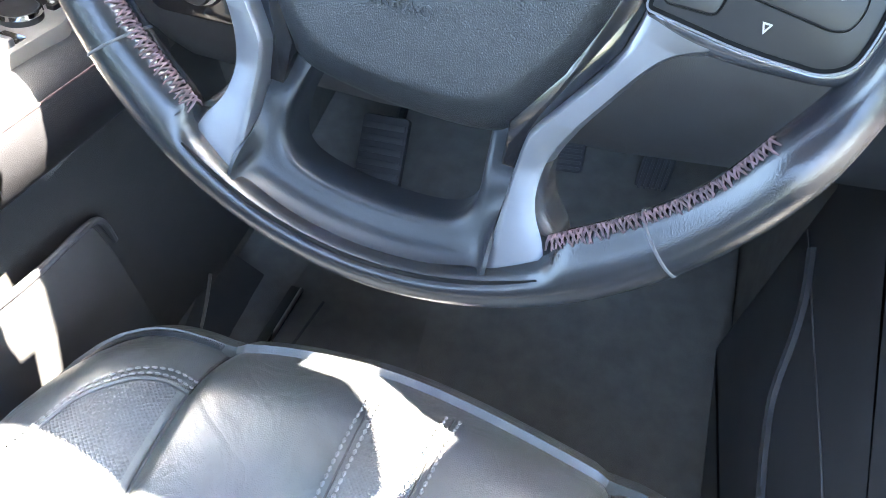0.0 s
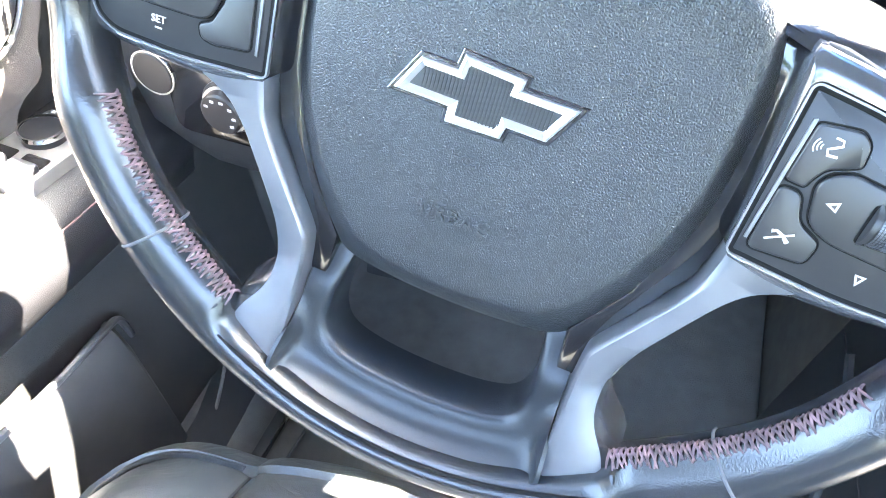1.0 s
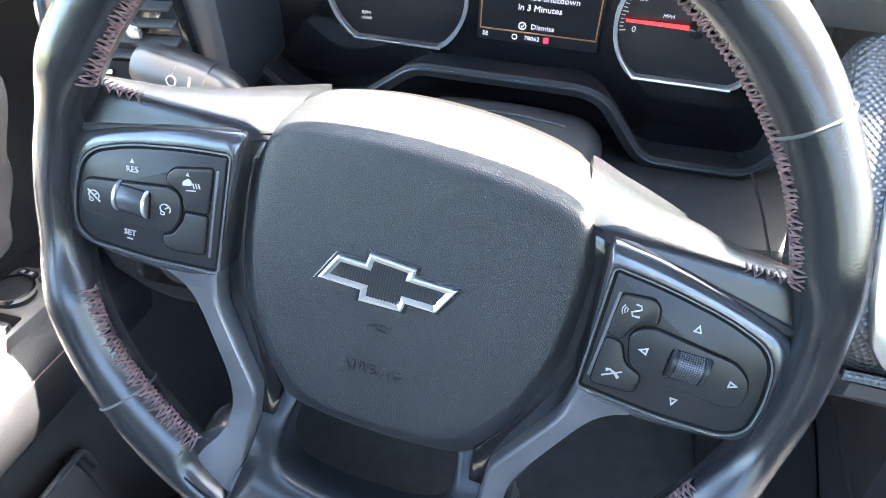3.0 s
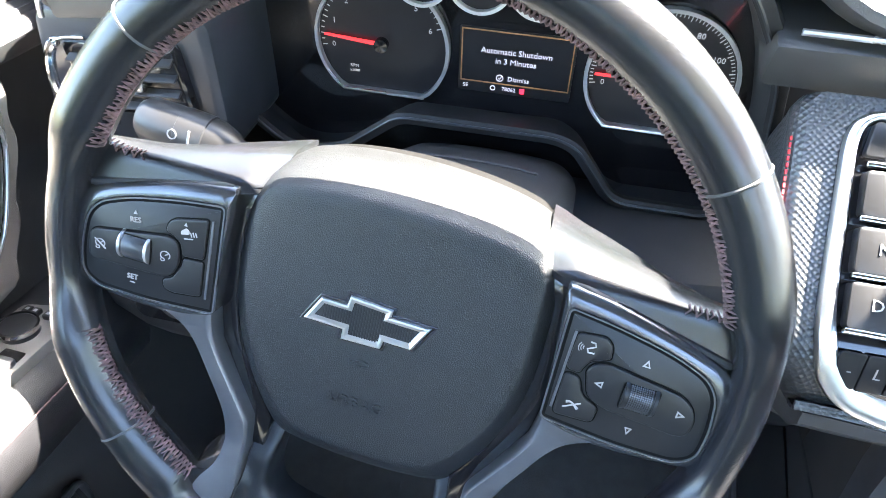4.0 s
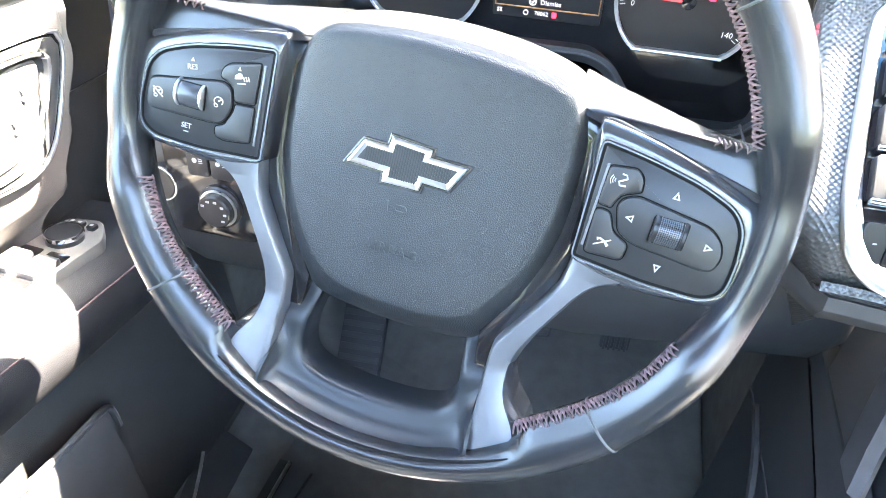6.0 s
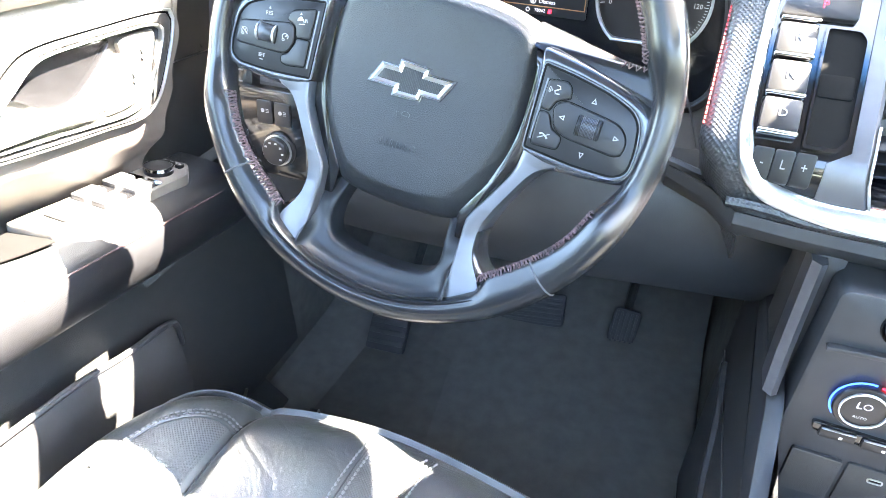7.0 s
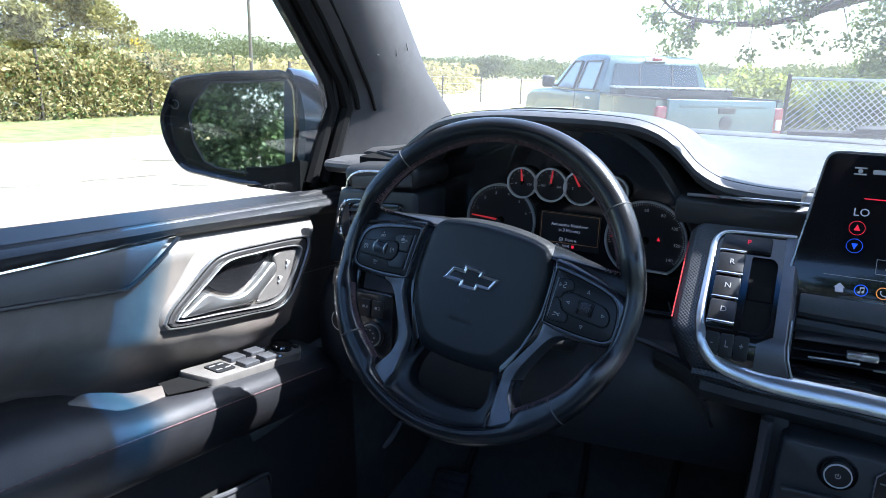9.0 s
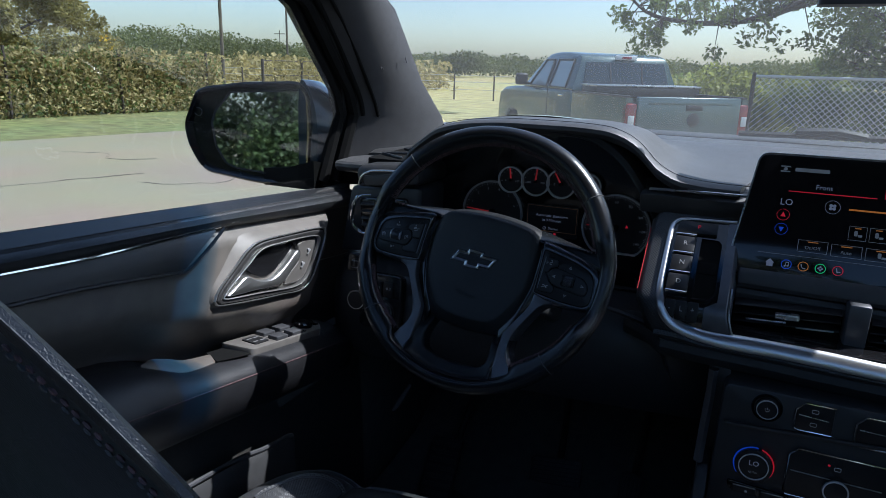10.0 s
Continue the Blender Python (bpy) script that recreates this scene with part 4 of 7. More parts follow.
for x in (-0.008, 0.014):
    part("push_button", slab(rect(x, 0.024, 0.02, 0.026, 0.003), 0.0, 0.0045, 0.001), BUTTON, switches)
    bm = slab(circle(x - 0.002, 0.026, 0.0022, 12), 0.0045, 0.005)
    for k in (-1, 0, 1):
        strip((x + 0.002, 0.026 + k * 0.002), (x + 0.0055, 0.026 + k * 0.0015), 0.0006, 0.0045, 0.005, bm)
    part("symbol", bm, WHITEINK, switches)
lampknob = thing("dimmer_dial", frame_of((-0.276, 0.122, 1.07), (1, 0, 0), (0, 0.12, 1)), "round black dial with a thin grey ring", "dial")
part("dial", lathe([(0.0165, -0.004), (0.0165, 0.004), (0.015, 0.006), (0.0, 0.006)], 28), BUTTON, lampknob)
part("ring", band(circle(0, 0, 0.0172), circle(0, 0, 0.016), 0.003, 0.0052), SILVER, lampknob)
tb = thing("dash_button_block", frame_of((-0.275, 0.135, 1.135), (1, 0, 0), (0, 0.3, 1)), "small black button block under the vent", "button")
part("block", slab(rect(0, 0, 0.05, 0.032, 0.006), -0.01, 0.004, 0.002), GLOSS, tb)
for k in (-1, 1):
    part("edge_line", slab(rect(-0.002, 0.006 * k - 0.004, 0.03, 0.0014, 0.0005), 0.004, 0.0052), SATIN, tb)

# ---- instrument cluster ----
cluster = thing("instrument_cluster", frame_of((0.0095, 0.292, 1.21), (1, 0, 0), (0, 0, 1)) @ Matrix.Diagonal((0.965, 0.965, 1, 1)), "dark instrument cluster with lit red needles and message screen", "instrument cluster")
part("face_plate", slab([(x, z - 1.2 - 0.07 * (1 - smooth01((z - 1.165) / 0.05))) for x, z in inset(opening, -0.016)], -0.02, 0.0), GLOSS, cluster)


def dial_outline(cx, cy, r, cut=None, n=48):
    pts = circle(cx, cy, r, n)
    if cut is None:
        return pts
    return [(x, max(y, cy - cut)) for x, y in pts]


def gauge(name, cx, cy, r, cut, needle, labels, a0, a1, ticks, size, ring=0.0035, mat_ring=None):
    g = part(name, slab(dial_outline(cx, cy, r, cut), 0.0, 0.002), DISPLAY, cluster)
    o = dial_outline(cx, cy, r, cut)
    i = dial_outline(cx, cy, r - ring, cut - ring * 0.9 if cut else None)
    part("bezel", band(o, i, 0.0, 0.007), mat_ring or PALE, g, "silver bezel")
    if cut:
        hw = math.sqrt(r * r - cut * cut)
        foot_line = [(cx - hw - 0.0125, cy - cut + 0.0165, 0.0065), (cx - hw + 0.0005, cy - cut + 0.0012, 0.0068), (cx + hw - 0.0005, cy - cut + 0.0012, 0.0068)]
        part("bezel_foot", tube(foot_line, [0.0007, 0.0016, 0.0017], 8), SILVER, g, "bright lower edge of the bezel")
    bm = bmesh.new()
    for k in range(ticks + 1):
        a = radians(a0 + (a1 - a0) * k / ticks)
        rr = r - ring - 0.0015
        ln = 0.0045 if k % 5 == 0 else 0.0028
        strip((cx + rr * math.cos(a), cy + rr * math.sin(a)), (cx + (rr - ln) * math.cos(a), cy + (rr - ln) * math.sin(a)), 0.0007, 0.002, 0.0024, bm)
    for k, text in enumerate(labels):
        if text:
            a = radians(a0 + (a1 - a0) * k / (len(labels) - 1))
            rr = r - ring - 0.006 - size * 0.9
            words(text, size, at(cx + rr * math.cos(a), cy + rr * math.sin(a), 0.0022), 0.0002, bm)
    part("dial_print", bm, DIALINK, g, smooth=0)
    a = radians(needle)
    bm = bmesh.new()
    tip = (cx + (r * 0.86) * math.cos(a), cy + (r * 0.86) * math.sin(a))
    loft(bm, [[(cx + 0.0014 * math.sin(a) * s, cy - 0.0014 * math.cos(a) * s, z) for s, z in ((1, 0.004), (-1, 0.004), (-1, 0.0065), (1, 0.0065))], [(tip[0] + 0.0009 * math.sin(a) * s, tip[1] - 0.0009 * math.cos(a) * s, z) for s, z in ((1, 0.004), (-1, 0.004), (-1, 0.0055), (1, 0.0055))]])
    part("needle", bm, NEEDLE, g, "glowing red needle")
    part("hub", lathe([(0.006 if r > 0.04 else 0.003, 0.003), (0.006 if r > 0.04 else 0.003, 0.009), (0.0, 0.0095)], 20, None, at(cx, cy)), GLOSS, g)
    return g


gauge("tachometer", -0.1, 0.0125, 0.06, 0.0465, 176, ["0", "1", "2", "3", "4", "5", "6"], 188, 20, 30, 0.0066, 0.003, DIALRING)
# four small gauges in cups that stand out towards the driver
for name, cx, cy, r, needle, labels, ring in (("oil_gauge", -0.0617, 0.0798, 0.0246, 97, ["0", "80", "120"], 0.0025), ("temperature_gauge", -0.0150, 0.0808, 0.0266, 84, ["160", "210", "260"], 0.0028), ("fuel_gauge", 0.0326, 0.0808, 0.0266, 122, ["E", "1/2", "F"], 0.0028), ("volt_gauge", 0.0803, 0.0798, 0.0246, 100, ["8", "14", "18"], 0.0025)):
    small = gauge(name, cx, cy, r, None, needle, labels, 190, -10, 8, 0.0053, ring)
    part("cup", slab(circle(cx, cy, r - 0.0004, 40), -0.013, 0.0), CAVE, small)
    small.matrix_local = at(0, 0, 0.012)
gauge("speedometer", 0.1335, 0.0105, 0.0605, 0.0468, 180, ["0", "20", "40", "60", "80", "100", "120", "140"], 190, -35, 70, 0.0068, 0.003, DIALRING)
part("unit_print", words("RPM", 0.0042, at(-0.127, -0.012, 0.0024), 0.0002), DIALINK, cluster, smooth=0)
part("unit_print", words("x1000", 0.0036, at(-0.127, -0.0165, 0.0024), 0.0002), DIALINK, cluster, smooth=0)
part("unit_print", words("MPH", 0.0042, at(0.112, 0.016, 0.0024), 0.0002), DIALINK, cluster, smooth=0)
part("warning_light", slab(tri(0.152, 0.014, 0.0035, 90), 0.002, 0.0028), REDGLOW, cluster)
info = part("message_screen", slab(rect(0.016, 0.0075, 0.097, 0.058, 0.002), 0.0, 0.0015), DISPLAY, cluster, "small message screen with an orange border")
part("screen_border", band(rect(0.016, 0.0115, 0.0935, 0.0475), rect(0.016, 0.0115, 0.0915, 0.0455), 0.0015, 0.0021), DIMORANGE, info)
bm = words("Automatic Shutdown", 0.007, at(0.016, 0.0175, 0.0018), 0.0002)
words("in 3 Minutes", 0.007, at(0.016, 0.0088, 0.0018), 0.0002, bm)
words("Dismiss", 0.006, at(0.0195, -0.0065, 0.0018), 0.0002, bm)
band(circle(0.0035, -0.0065, 0.0032, 16), circle(0.0035, -0.0065, 0.0025, 16), 0.0015, 0.0021, bm)
strip((0.0025, -0.0065), (0.0033, -0.0078), 0.0006, 0.0015, 0.0021, bm)
strip((0.0033, -0.0078), (0.005, -0.005), 0.0006, 0.0015, 0.0021, bm)
words("SE", 0.005, at(-0.026, -0.0165, 0.0018), 0.0002, bm)
words("78062", 0.005, at(0.012, -0.0165, 0.0018), 0.0002, bm)
band(circle(-0.002, -0.0165, 0.0024, 14), circle(-0.002, -0.0165, 0.0017, 14), 0.0015, 0.0021, bm)
part("screen_text", bm, SCREENTEXT, info, smooth=0)
part("red_icon", slab(rect(0.0235, -0.0165, 0.004, 0.0045, 0.0005), 0.0015, 0.0021), REDGLOW, info)

# ---- shifter tower and centre of the dash ----
PM = frame_of((0.27, 0.12, 1.21), (1, 0, 0), (0, 0.741, 0.672))
part("mid_band", rbox(0.17, 0.06, 0.034, pose(0.27, 0.226, 1.294, 18, 0, 0), 0.006), PLASTIC, dash)
part("silver_line", tube([(0.198, 0.199, 1.308), (0.26, 0.194, 1.31), (0.335, 0.187, 1.312)], 0.0022, 8), SILVER, dash, "thin silver line")
shift = thing("shifter_panel", PM, "push-button gear selector panel with chrome edge and dimpled trim", "gear selector")


def bend(y):
    """The panel rolls back towards its lower edge."""
    return -18 * max(0.0, -0.045 - y) ** 2


def bent(bm):
    for v in bm.verts:
        v.co.z += bend(v.co.y)
    return bm


def ribbon(rows, thick):
    """A flat rounded trim strip; each row is (centre, normal, half width)."""
    rings, n = [], len(rows)
    for i, (c, nv, hw) in enumerate(rows):
        t = (Vector(rows[min(n - 1, i + 1)][0]) - Vector(rows[max(0, i - 1)][0])).normalized()
        nv = (Vector(nv) - t * Vector(nv).dot(t)).normalized()
        s = t.cross(nv)
        rings.append([Vector(c) + s * hw * a + nv * thick * b for a, b in ((-1, -1), (-1, 0), (-0.82, 0.6), (-0.4, 0.95), (0, 1.05), (0.4, 0.95), (0.82, 0.6), (1, 0), (1, -1))])
    return loft(bmesh.new(), rings)


gy_ = [0.1, 0.092, 0.06, 0.03, 0.0, -0.03, -0.045, -0.055, -0.065, -0.075, -0.085, -0.095, -0.104]
rows = []
for y in gy_:
    x0 = -0.062 + (0.9 * (-0.05 - y) if y < -0.05 else 0.0) + (0.006 if y > 0.095 else 0)
    b = bend(y) - 0.003
    rows.append([(x0 + dx, y, b + dn) for dx, dn in ((0.01, -0.09), (0.003, -0.03), (0.0, -0.012), (0.0035, -0.004), (0.01, 0.0), (0.03, 0.0))] + [(0.056, y, b)])
part("trim_plate", sheet(rows, 0.003, (0, 0, 1)), CARBON, shift, "dimpled dark trim")
bm = bmesh.new()
for k in range(26):
    y = 0.07 - k * 0.0042
    rbox(0.0013, 0.0028, 0.0013, at(-0.0612 + (0.9 * (-0.05 - y) if y < -0.05 else 0.0), y, -0.008 + bend(y)), 0, bm)
part("red_stitching", bm, RED, shift, "bright red stitching", smooth=0, kind="stuff")
loc = [(0.056, 0.091, 0.0, 0.0026), (0.02, 0.0895, 0.0, 0.0028), (-0.012, 0.088, 0.0, 0.003), (-0.025, 0.083, 0.0, 0.0035), (-0.0305, 0.07, 0.0, 0.004), (-0.031, 0.04, 0.0, 0.0042), (-0.031, 0.0, 0.0, 0.0045), (-0.0305, -0.03, 0.0, 0.005), (-0.027, -0.052, -0.002, 0.006), (-0.0195, -0.0675, -0.009, 0.0075), (-0.006, -0.0775, -0.0165, 0.0085), (0.012, -0.0825, -0.0212, 0.009)]
n0, n1 = PM.to_3x3() @ Vector((0, 0, 1)), Vector((0, -0.8, 0.6))
rows = []
for k, (x, y, n, hw) in enumerate(loc):
    f = max(0.0, (k - 7) / 4)
    rows.append((PM @ Vector((x, y, n + 0.001)), n0.lerp(n1, min(1, f)), hw))
for x, z in ((0.308, 1.1352), (0.34, 1.1342), (0.4, 1.134), (0.46, 1.132), (0.52, 1.129), (0.62, 1.125), (0.8, 1.12), (1.2, 1.116)):
    rows.append(((x, 0.071, z), n1, 0.0092 if x < 0.32 else 0.0108))
cs = spline([(*r[0], *r[1], r[2]) for r in rows], 4, False)
part("chrome_edge", ribbon([(r[:3], r[3:6], r[6]) for r in cs], 0.003), BRIGHT, dash, "bright satin silver edge that sweeps into the trim strip")
rows = []
for y in (0.088, 0.07, 0.03, -0.01, -0.045, -0.053, -0.06, -0.066, -0.072, -0.077):
    x0 = -0.031 if 0.078 > y > -0.05 else -0.02 if y > 0 else -0.031 + 0.55 * (-0.05 - y)
    rows.append([(x0, y, bend(y)), (0.0, y, bend(y)), (0.03, y, bend(y)), (0.058, y, bend(y))])
part("button_plate", sheet(rows, 0.003, (0, 0, 1)), GLOSS, shift, "gloss black button plate")
rows = []
for y in (0.09, 0.06, 0.02, -0.02, -0.045, -0.055, -0.065, -0.075, -0.08):
    w = 0.062 + 60 * max(0.0, -0.055 - y) ** 2 * 0.25
    rows.append([(0.031 if y < -0.05 else 0.046, y, bend(y) + 0.0012), (0.05, y, bend(y) + 0.002), (w - 0.004, y, bend(y) + 0.002), (w, y, bend(y) - 0.002), (w + 0.002, y, bend(y) - 0.012)])
part("side_plate", sheet(rows, 0.002, (0, 0, 1)), SATIN, shift, "satin grey side plate")
part("plate_edge", tube([(r[3][0], r[3][1], r[3][2] + 0.002) for r in rows[3:]], 0.0012, 6), SILVER, shift)
# Flat black plate paints the shade of a deep finger recess
part("slot_shade", slab(rounded([(0.013, 0.054), (0.036, 0.054), (0.041, 0.047), (0.041, -0.036), (0.034, -0.045), (0.013, -0.045)], 0.003), -0.002, 0.0018), MATTBLACK, shift, "black plate for the shade in the finger recess")
part("slot_edge", band(rounded([(0.011, 0.056), (0.037, 0.056), (0.043, 0.048), (0.043, -0.037), (0.035, -0.048), (0.011, -0.048)], 0.003), rounded([(0.013, 0.054), (0.036, 0.054), (0.041, 0.047), (0.041, -0.036), (0.034, -0.045), (0.013, -0.045)], 0.003), 0.0, 0.0042), GLOSS, shift)
part("slot_bridge", slab(rect(0.0265, 0.006, 0.026, 0.02, 0.003), 0.0, 0.0028, 0.001), MATTBLACK, shift)
park = part("park_button", slab(rounded([(-0.024, 0.062), (0.032, 0.062), (0.032, 0.083), (-0.02, 0.083)], 0.003), 0, 0.005, 0.001), BUTTON, shift)
part("letter", words("P", 0.0095, at(0.007, 0.073, 0.0053)), REDGLOW, park, "red lit letter P", smooth=0)
for text, y in (("R", 0.0395), ("N", 0.0065), ("D", -0.0255)):
    k = part("gear_button", slab(rect(-0.0085, y, 0.028, 0.027, 0.003), 0, 0.0085, 0.0012), BUTTON, shift)
    part("chrome_lip", rbox(0.029, 0.0035, 0.006, at(-0.0085, y - 0.015, 0.006), 0.0012), CHROME, k, "chrome lip")
    part("letter", words(text, 0.0098, at(-0.0075, y + 0.001, 0.0088)), WHITEINK, k, smooth=0)
part("chrome_lip", rbox(0.029, 0.0035, 0.006, at(-0.0085, 0.0565, 0.006), 0.0012), CHROME, shift)
for text, x in (("-", -0.0135), ("L", 0.0015), ("+", 0.0165)):
    k = part("gear_button", bent(slab(rect(x, -0.0625, 0.0145, 0.022, 0.002), 0, 0.004, 0.0008)), BUTTON, shift)
    part("letter", bent(words(text, 0.009, at(x, -0.0625, 0.0045))), WHITEINK, k, smooth=0)
# dimpled strip and leather roll under the silver edge
sx = [0.262, 0.28, 0.3, 0.34, 0.4, 0.46, 0.52, 0.62, 0.8, 1.2]
def strip_z(x): return lerp_table(x, [(0.25, 1.137), (0.3, 1.134), (0.34, 1.133), (0.52, 1.127), (1.2, 1.114)])
rows = []
for du, dy in ((-0.006, 0.002), (-0.0125, -0.001), (-0.017, 0.002), (-0.022, 0.01)):
    rows.append([(x, 0.072 + dy, strip_z(x) + du * (0.8 if x < 0.29 else 1)) for x in [0.24, 0.25] + sx])
part("dimpled_strip", sheet(rows, 0.003), CARBON, dash)
rows = []
for dz, dy in ((-0.02, 0.006), (-0.03, 0.004), (-0.045, 0.014), (-0.06, 0.05)):
    rows.append([(x, 0.072 + dy + (0.06 if x < 0.21 else 0.03 if x < 0.24 else 0), strip_z(x) + dz) for x in [0.19, 0.23, 0.25] + sx])
part("under_roll", sheet(rows, 0.004), PLASTIC, dash)
# leather shelf between the silver edge and the vents
part("vent_shelf", sheet([[(x, y, z) for x in (0.33, 0.34, 0.5, 0.75, 1.2)] for y, z in ((0.08, 1.14), (0.085, 1.142), (0.12, 1.143), (0.16, 1.143))], 0.004), GLOSS, dash)

# joint in the knee panel
part("knee_joint", tube([(0.19, 0.207, 1.1605), (0.201, 0.187, 1.1445), (0.211, 0.168, 1.125)], 0.0012, 5), RUBBER, dash)

# ---- touch screen ----
screen = thing("infotainment_screen", frame_of((0.327, 0.157, 1.245), (1, 0, 0), (0, 0.33, 0.944)), "wide dark touch screen showing climate controls", "touch screen")
o = rounded([(-0.006, -0.038), (0.275, -0.038), (0.275, 0.135), (0.018, 0.135), (-0.002, -0.001)], [0.006, 0.006, 0.012, 0.012, 0.01], 5)
part("screen_case", slab(inset(o, -0.002), -0.02, -0.001, 0.003), PLASTIC, screen)
part("screen_glass", slab(o, -0.004, 0.001, 0.001), SCREEN, screen)
part("chrome_frame", tube([(*p, 0.0) for p in inset(o, -0.0015)], 0.0014, 6, True), SILVER, screen, "thin silver frame")
def on_screen(bm, m, name="screen_graphic"):
    return part(name, bm, m, screen, smooth=0)
on_screen(words("LO", 0.0125, at(0.057, 0.069, 0.0012), 0.0002), SCREENTEXT)
on_screen(words("LO", 0.0125, at(0.235, 0.069, 0.0012), 0.0002), SCREENTEXT)
on_screen(words("Front", 0.0092, at(0.1, 0.093, 0.0012), 0.0002), SCREENTEXT)
bm = slab(rect(0.083, 0.1155, 0.042, 0.005, 0.001), 0.001, 0.0015)
slab(rect(0.05, 0.119, 0.012, 0.0016), 0.001, 0.0015, 0, bm)
slab(rect(0.05, 0.112, 0.012, 0.0016), 0.001, 0.0015, 0, bm)
slab(circle(0.05, 0.1155, 0.0025, 10), 0.001, 0.0015, 0, bm)
on_screen(bm, DIALINK, "song_title_bar")
on_screen(slab(rect(0.11, 0.085, 0.105, 0.0011), 0.001, 0.0015), REDGLOW)
on_screen(band(rect(0.195, 0.093, 0.048, 0.0155), rect(0.195, 0.093, 0.0465, 0.014), 0.001, 0.0015), REDGLOW)
for cy, m, a in ((0.0515, REDGLOW, 90), (0.0315, BLUEGLOW, 270)):
    bm = slab(tri(0.055, cy, 0.0042, a), 0.001, 0.0016)
    band(circle(0.055, cy, 0.008, 24), circle(0.055, cy, 0.0075, 24), 0.001, 0.0015, bm)
    on_screen(bm, m)
bm = band(circle(0.113, 0.068, 0.0092, 24), circle(0.113, 0.068, 0.0087, 24), 0.001, 0.0015)
for k in range(4):
    a = radians(45 + 90 * k)
    slab(circle(0.113 + 0.0028 * math.cos(a), 0.068 + 0.0028 * math.sin(a), 0.0022, 8), 0.001, 0.0015, 0, bm)
on_screen(bm, SCREENTEXT)
on_screen(slab(rect(0.172, 0.067, 0.08, 0.0022), 0.001, 0.0015), ORANGE)
for x, y, w, h, t in ((0.096, 0.0115, 0.036, 0.0165, "On/Off"), (0.136, 0.0105, 0.036, 0.0165, "Auto"), (0.176, 0.01, 0.036, 0.0165, ""), (0.146, 0.036, 0.021, 0.019, ""), (0.17, 0.036, 0.021, 0.019, ""), (0.194, 0.036, 0.021, 0.019, "")):
    bm = band(rect(x, y, w, h), rect(x, y, w - 0.001, h - 0.001), 0.001, 0.0015)
    if t:
        words(t, 0.0064, at(x, y - 0.002, 0.0012), 0.0002, bm)
    else:
        slab(rect(x - 0.002, y, 0.004, 0.007, 0.0015), 0.001, 0.0015, 0, bm)
        slab(rect(x + 0.003, y - 0.003, 0.005, 0.003, 0.001), 0.001, 0.0015, 0, bm)
    on_screen(bm, DIALINK)
    on_screen(slab(rect(x, y + h * 0.36, w * 0.35, 0.0012), 0.001, 0.0015), ORANGE)
on_screen(slab(rect(0.13, -0.0035, 0.2, 0.0005), 0.001, 0.0014), DIALINK)
for k, m in enumerate((SCREENTEXT, BLUEGLOW, ORANGE, GREENGLOW, REDGLOW)):
    x = 0.047 + 0.0206 * k
    bm = bmesh.new()
    if k:
        band(circle(x, -0.0165, 0.0066, 24), circle(x, -0.0165, 0.0056, 24), 0.001, 0.0015, bm)
    else:
        slab([(x - 0.004, -0.0215), (x + 0.004, -0.0215), (x + 0.004, -0.0165), (x + 0.0055, -0.0165), (x, -0.011), (x - 0.0055, -0.0165), (x - 0.004, -0.0165)], 0.001, 0.0015, 0, bm)
    on_screen(bm, m)
    bm = bmesh.new()
    if k == 1:
        slab(circle(x - 0.0018, -0.0188, 0.0013, 8), 0.001, 0.0016, 0, bm)
        slab(circle(x + 0.0018, -0.0182, 0.0013, 8), 0.001, 0.0016, 0, bm)
        strip((x - 0.0008, -0.0188), (x - 0.0008, -0.0138), 0.0007, 0.001, 0.0016, bm)
        strip((x + 0.0028, -0.0182), (x + 0.0028, -0.0132), 0.0007, 0.001, 0.0016, bm)
        strip((x - 0.0011, -0.0138), (x + 0.0031, -0.0132), 0.0012, 0.001, 0.0016, bm)
    elif k == 2:
        tube([(x - 0.0026, -0.0140, 0.0013), (x - 0.0022, -0.0172, 0.0013), (x, -0.0192, 0.0013), (x + 0.0028, -0.0194, 0.0013)], [0.0009, 0.0005, 0.0005, 0.0009], 5, False, bm)
    elif k == 3:
        for dx, dy in ((-0.0022, 0), (0.0022, 0), (0, -0.0022), (0, 0.0022)):
            slab(circle(x + dx, -0.0165 + dy, 0.0014, 8), 0.001, 0.0016, 0, bm)
    elif k == 4:
        strip((x - 0.0018, -0.0132), (x - 0.0008, -0.0188), 0.0014, 0.001, 0.0016, bm)
        strip((x - 0.001, -0.0188), (x + 0.003, -0.0176), 0.0014, 0.001, 0.0016, bm)
    if k:
        on_screen(bm, SCREENTEXT)
    else:
        bm.free()

# leather bolster of two rolls under the screen, and the vents below it
for name, prof in (("bolster", [(1.2015, 0.0), (1.2025, -0.0065), (1.209, -0.0105), (1.219, -0.0095), (1.227, -0.003), (1.231, 0.006), (1.231, 0.02), (1.2015, 0.02)]), ("bolster_lower", [(1.182, 0.006), (1.181, -0.001), (1.185, -0.0075), (1.194, -0.0095), (1.2, -0.0065), (1.201, 0.0), (1.201, 0.02), (1.182, 0.02)])):
    rings = []
    for x, k, back in ((0.333, 0.55, 0.012), (0.334, 0.85, 0.006), (0.338, 1.0, 0.001), (0.36, 1.0, 0.0), (0.5, 1.0, -0.002), (0.75, 1.0, -0.002)):
        zc = 1.2015
        rings.append([(x, 0.146 + dy + back, zc + (z - zc) * k - 0.01 - 0.012 * (x - 0.333)) for z, dy in prof])
    part(name, loft(bmesh.new(), rings), DASHTOP, dash, "stitched leather roll under the screen")
bm = bmesh.new()
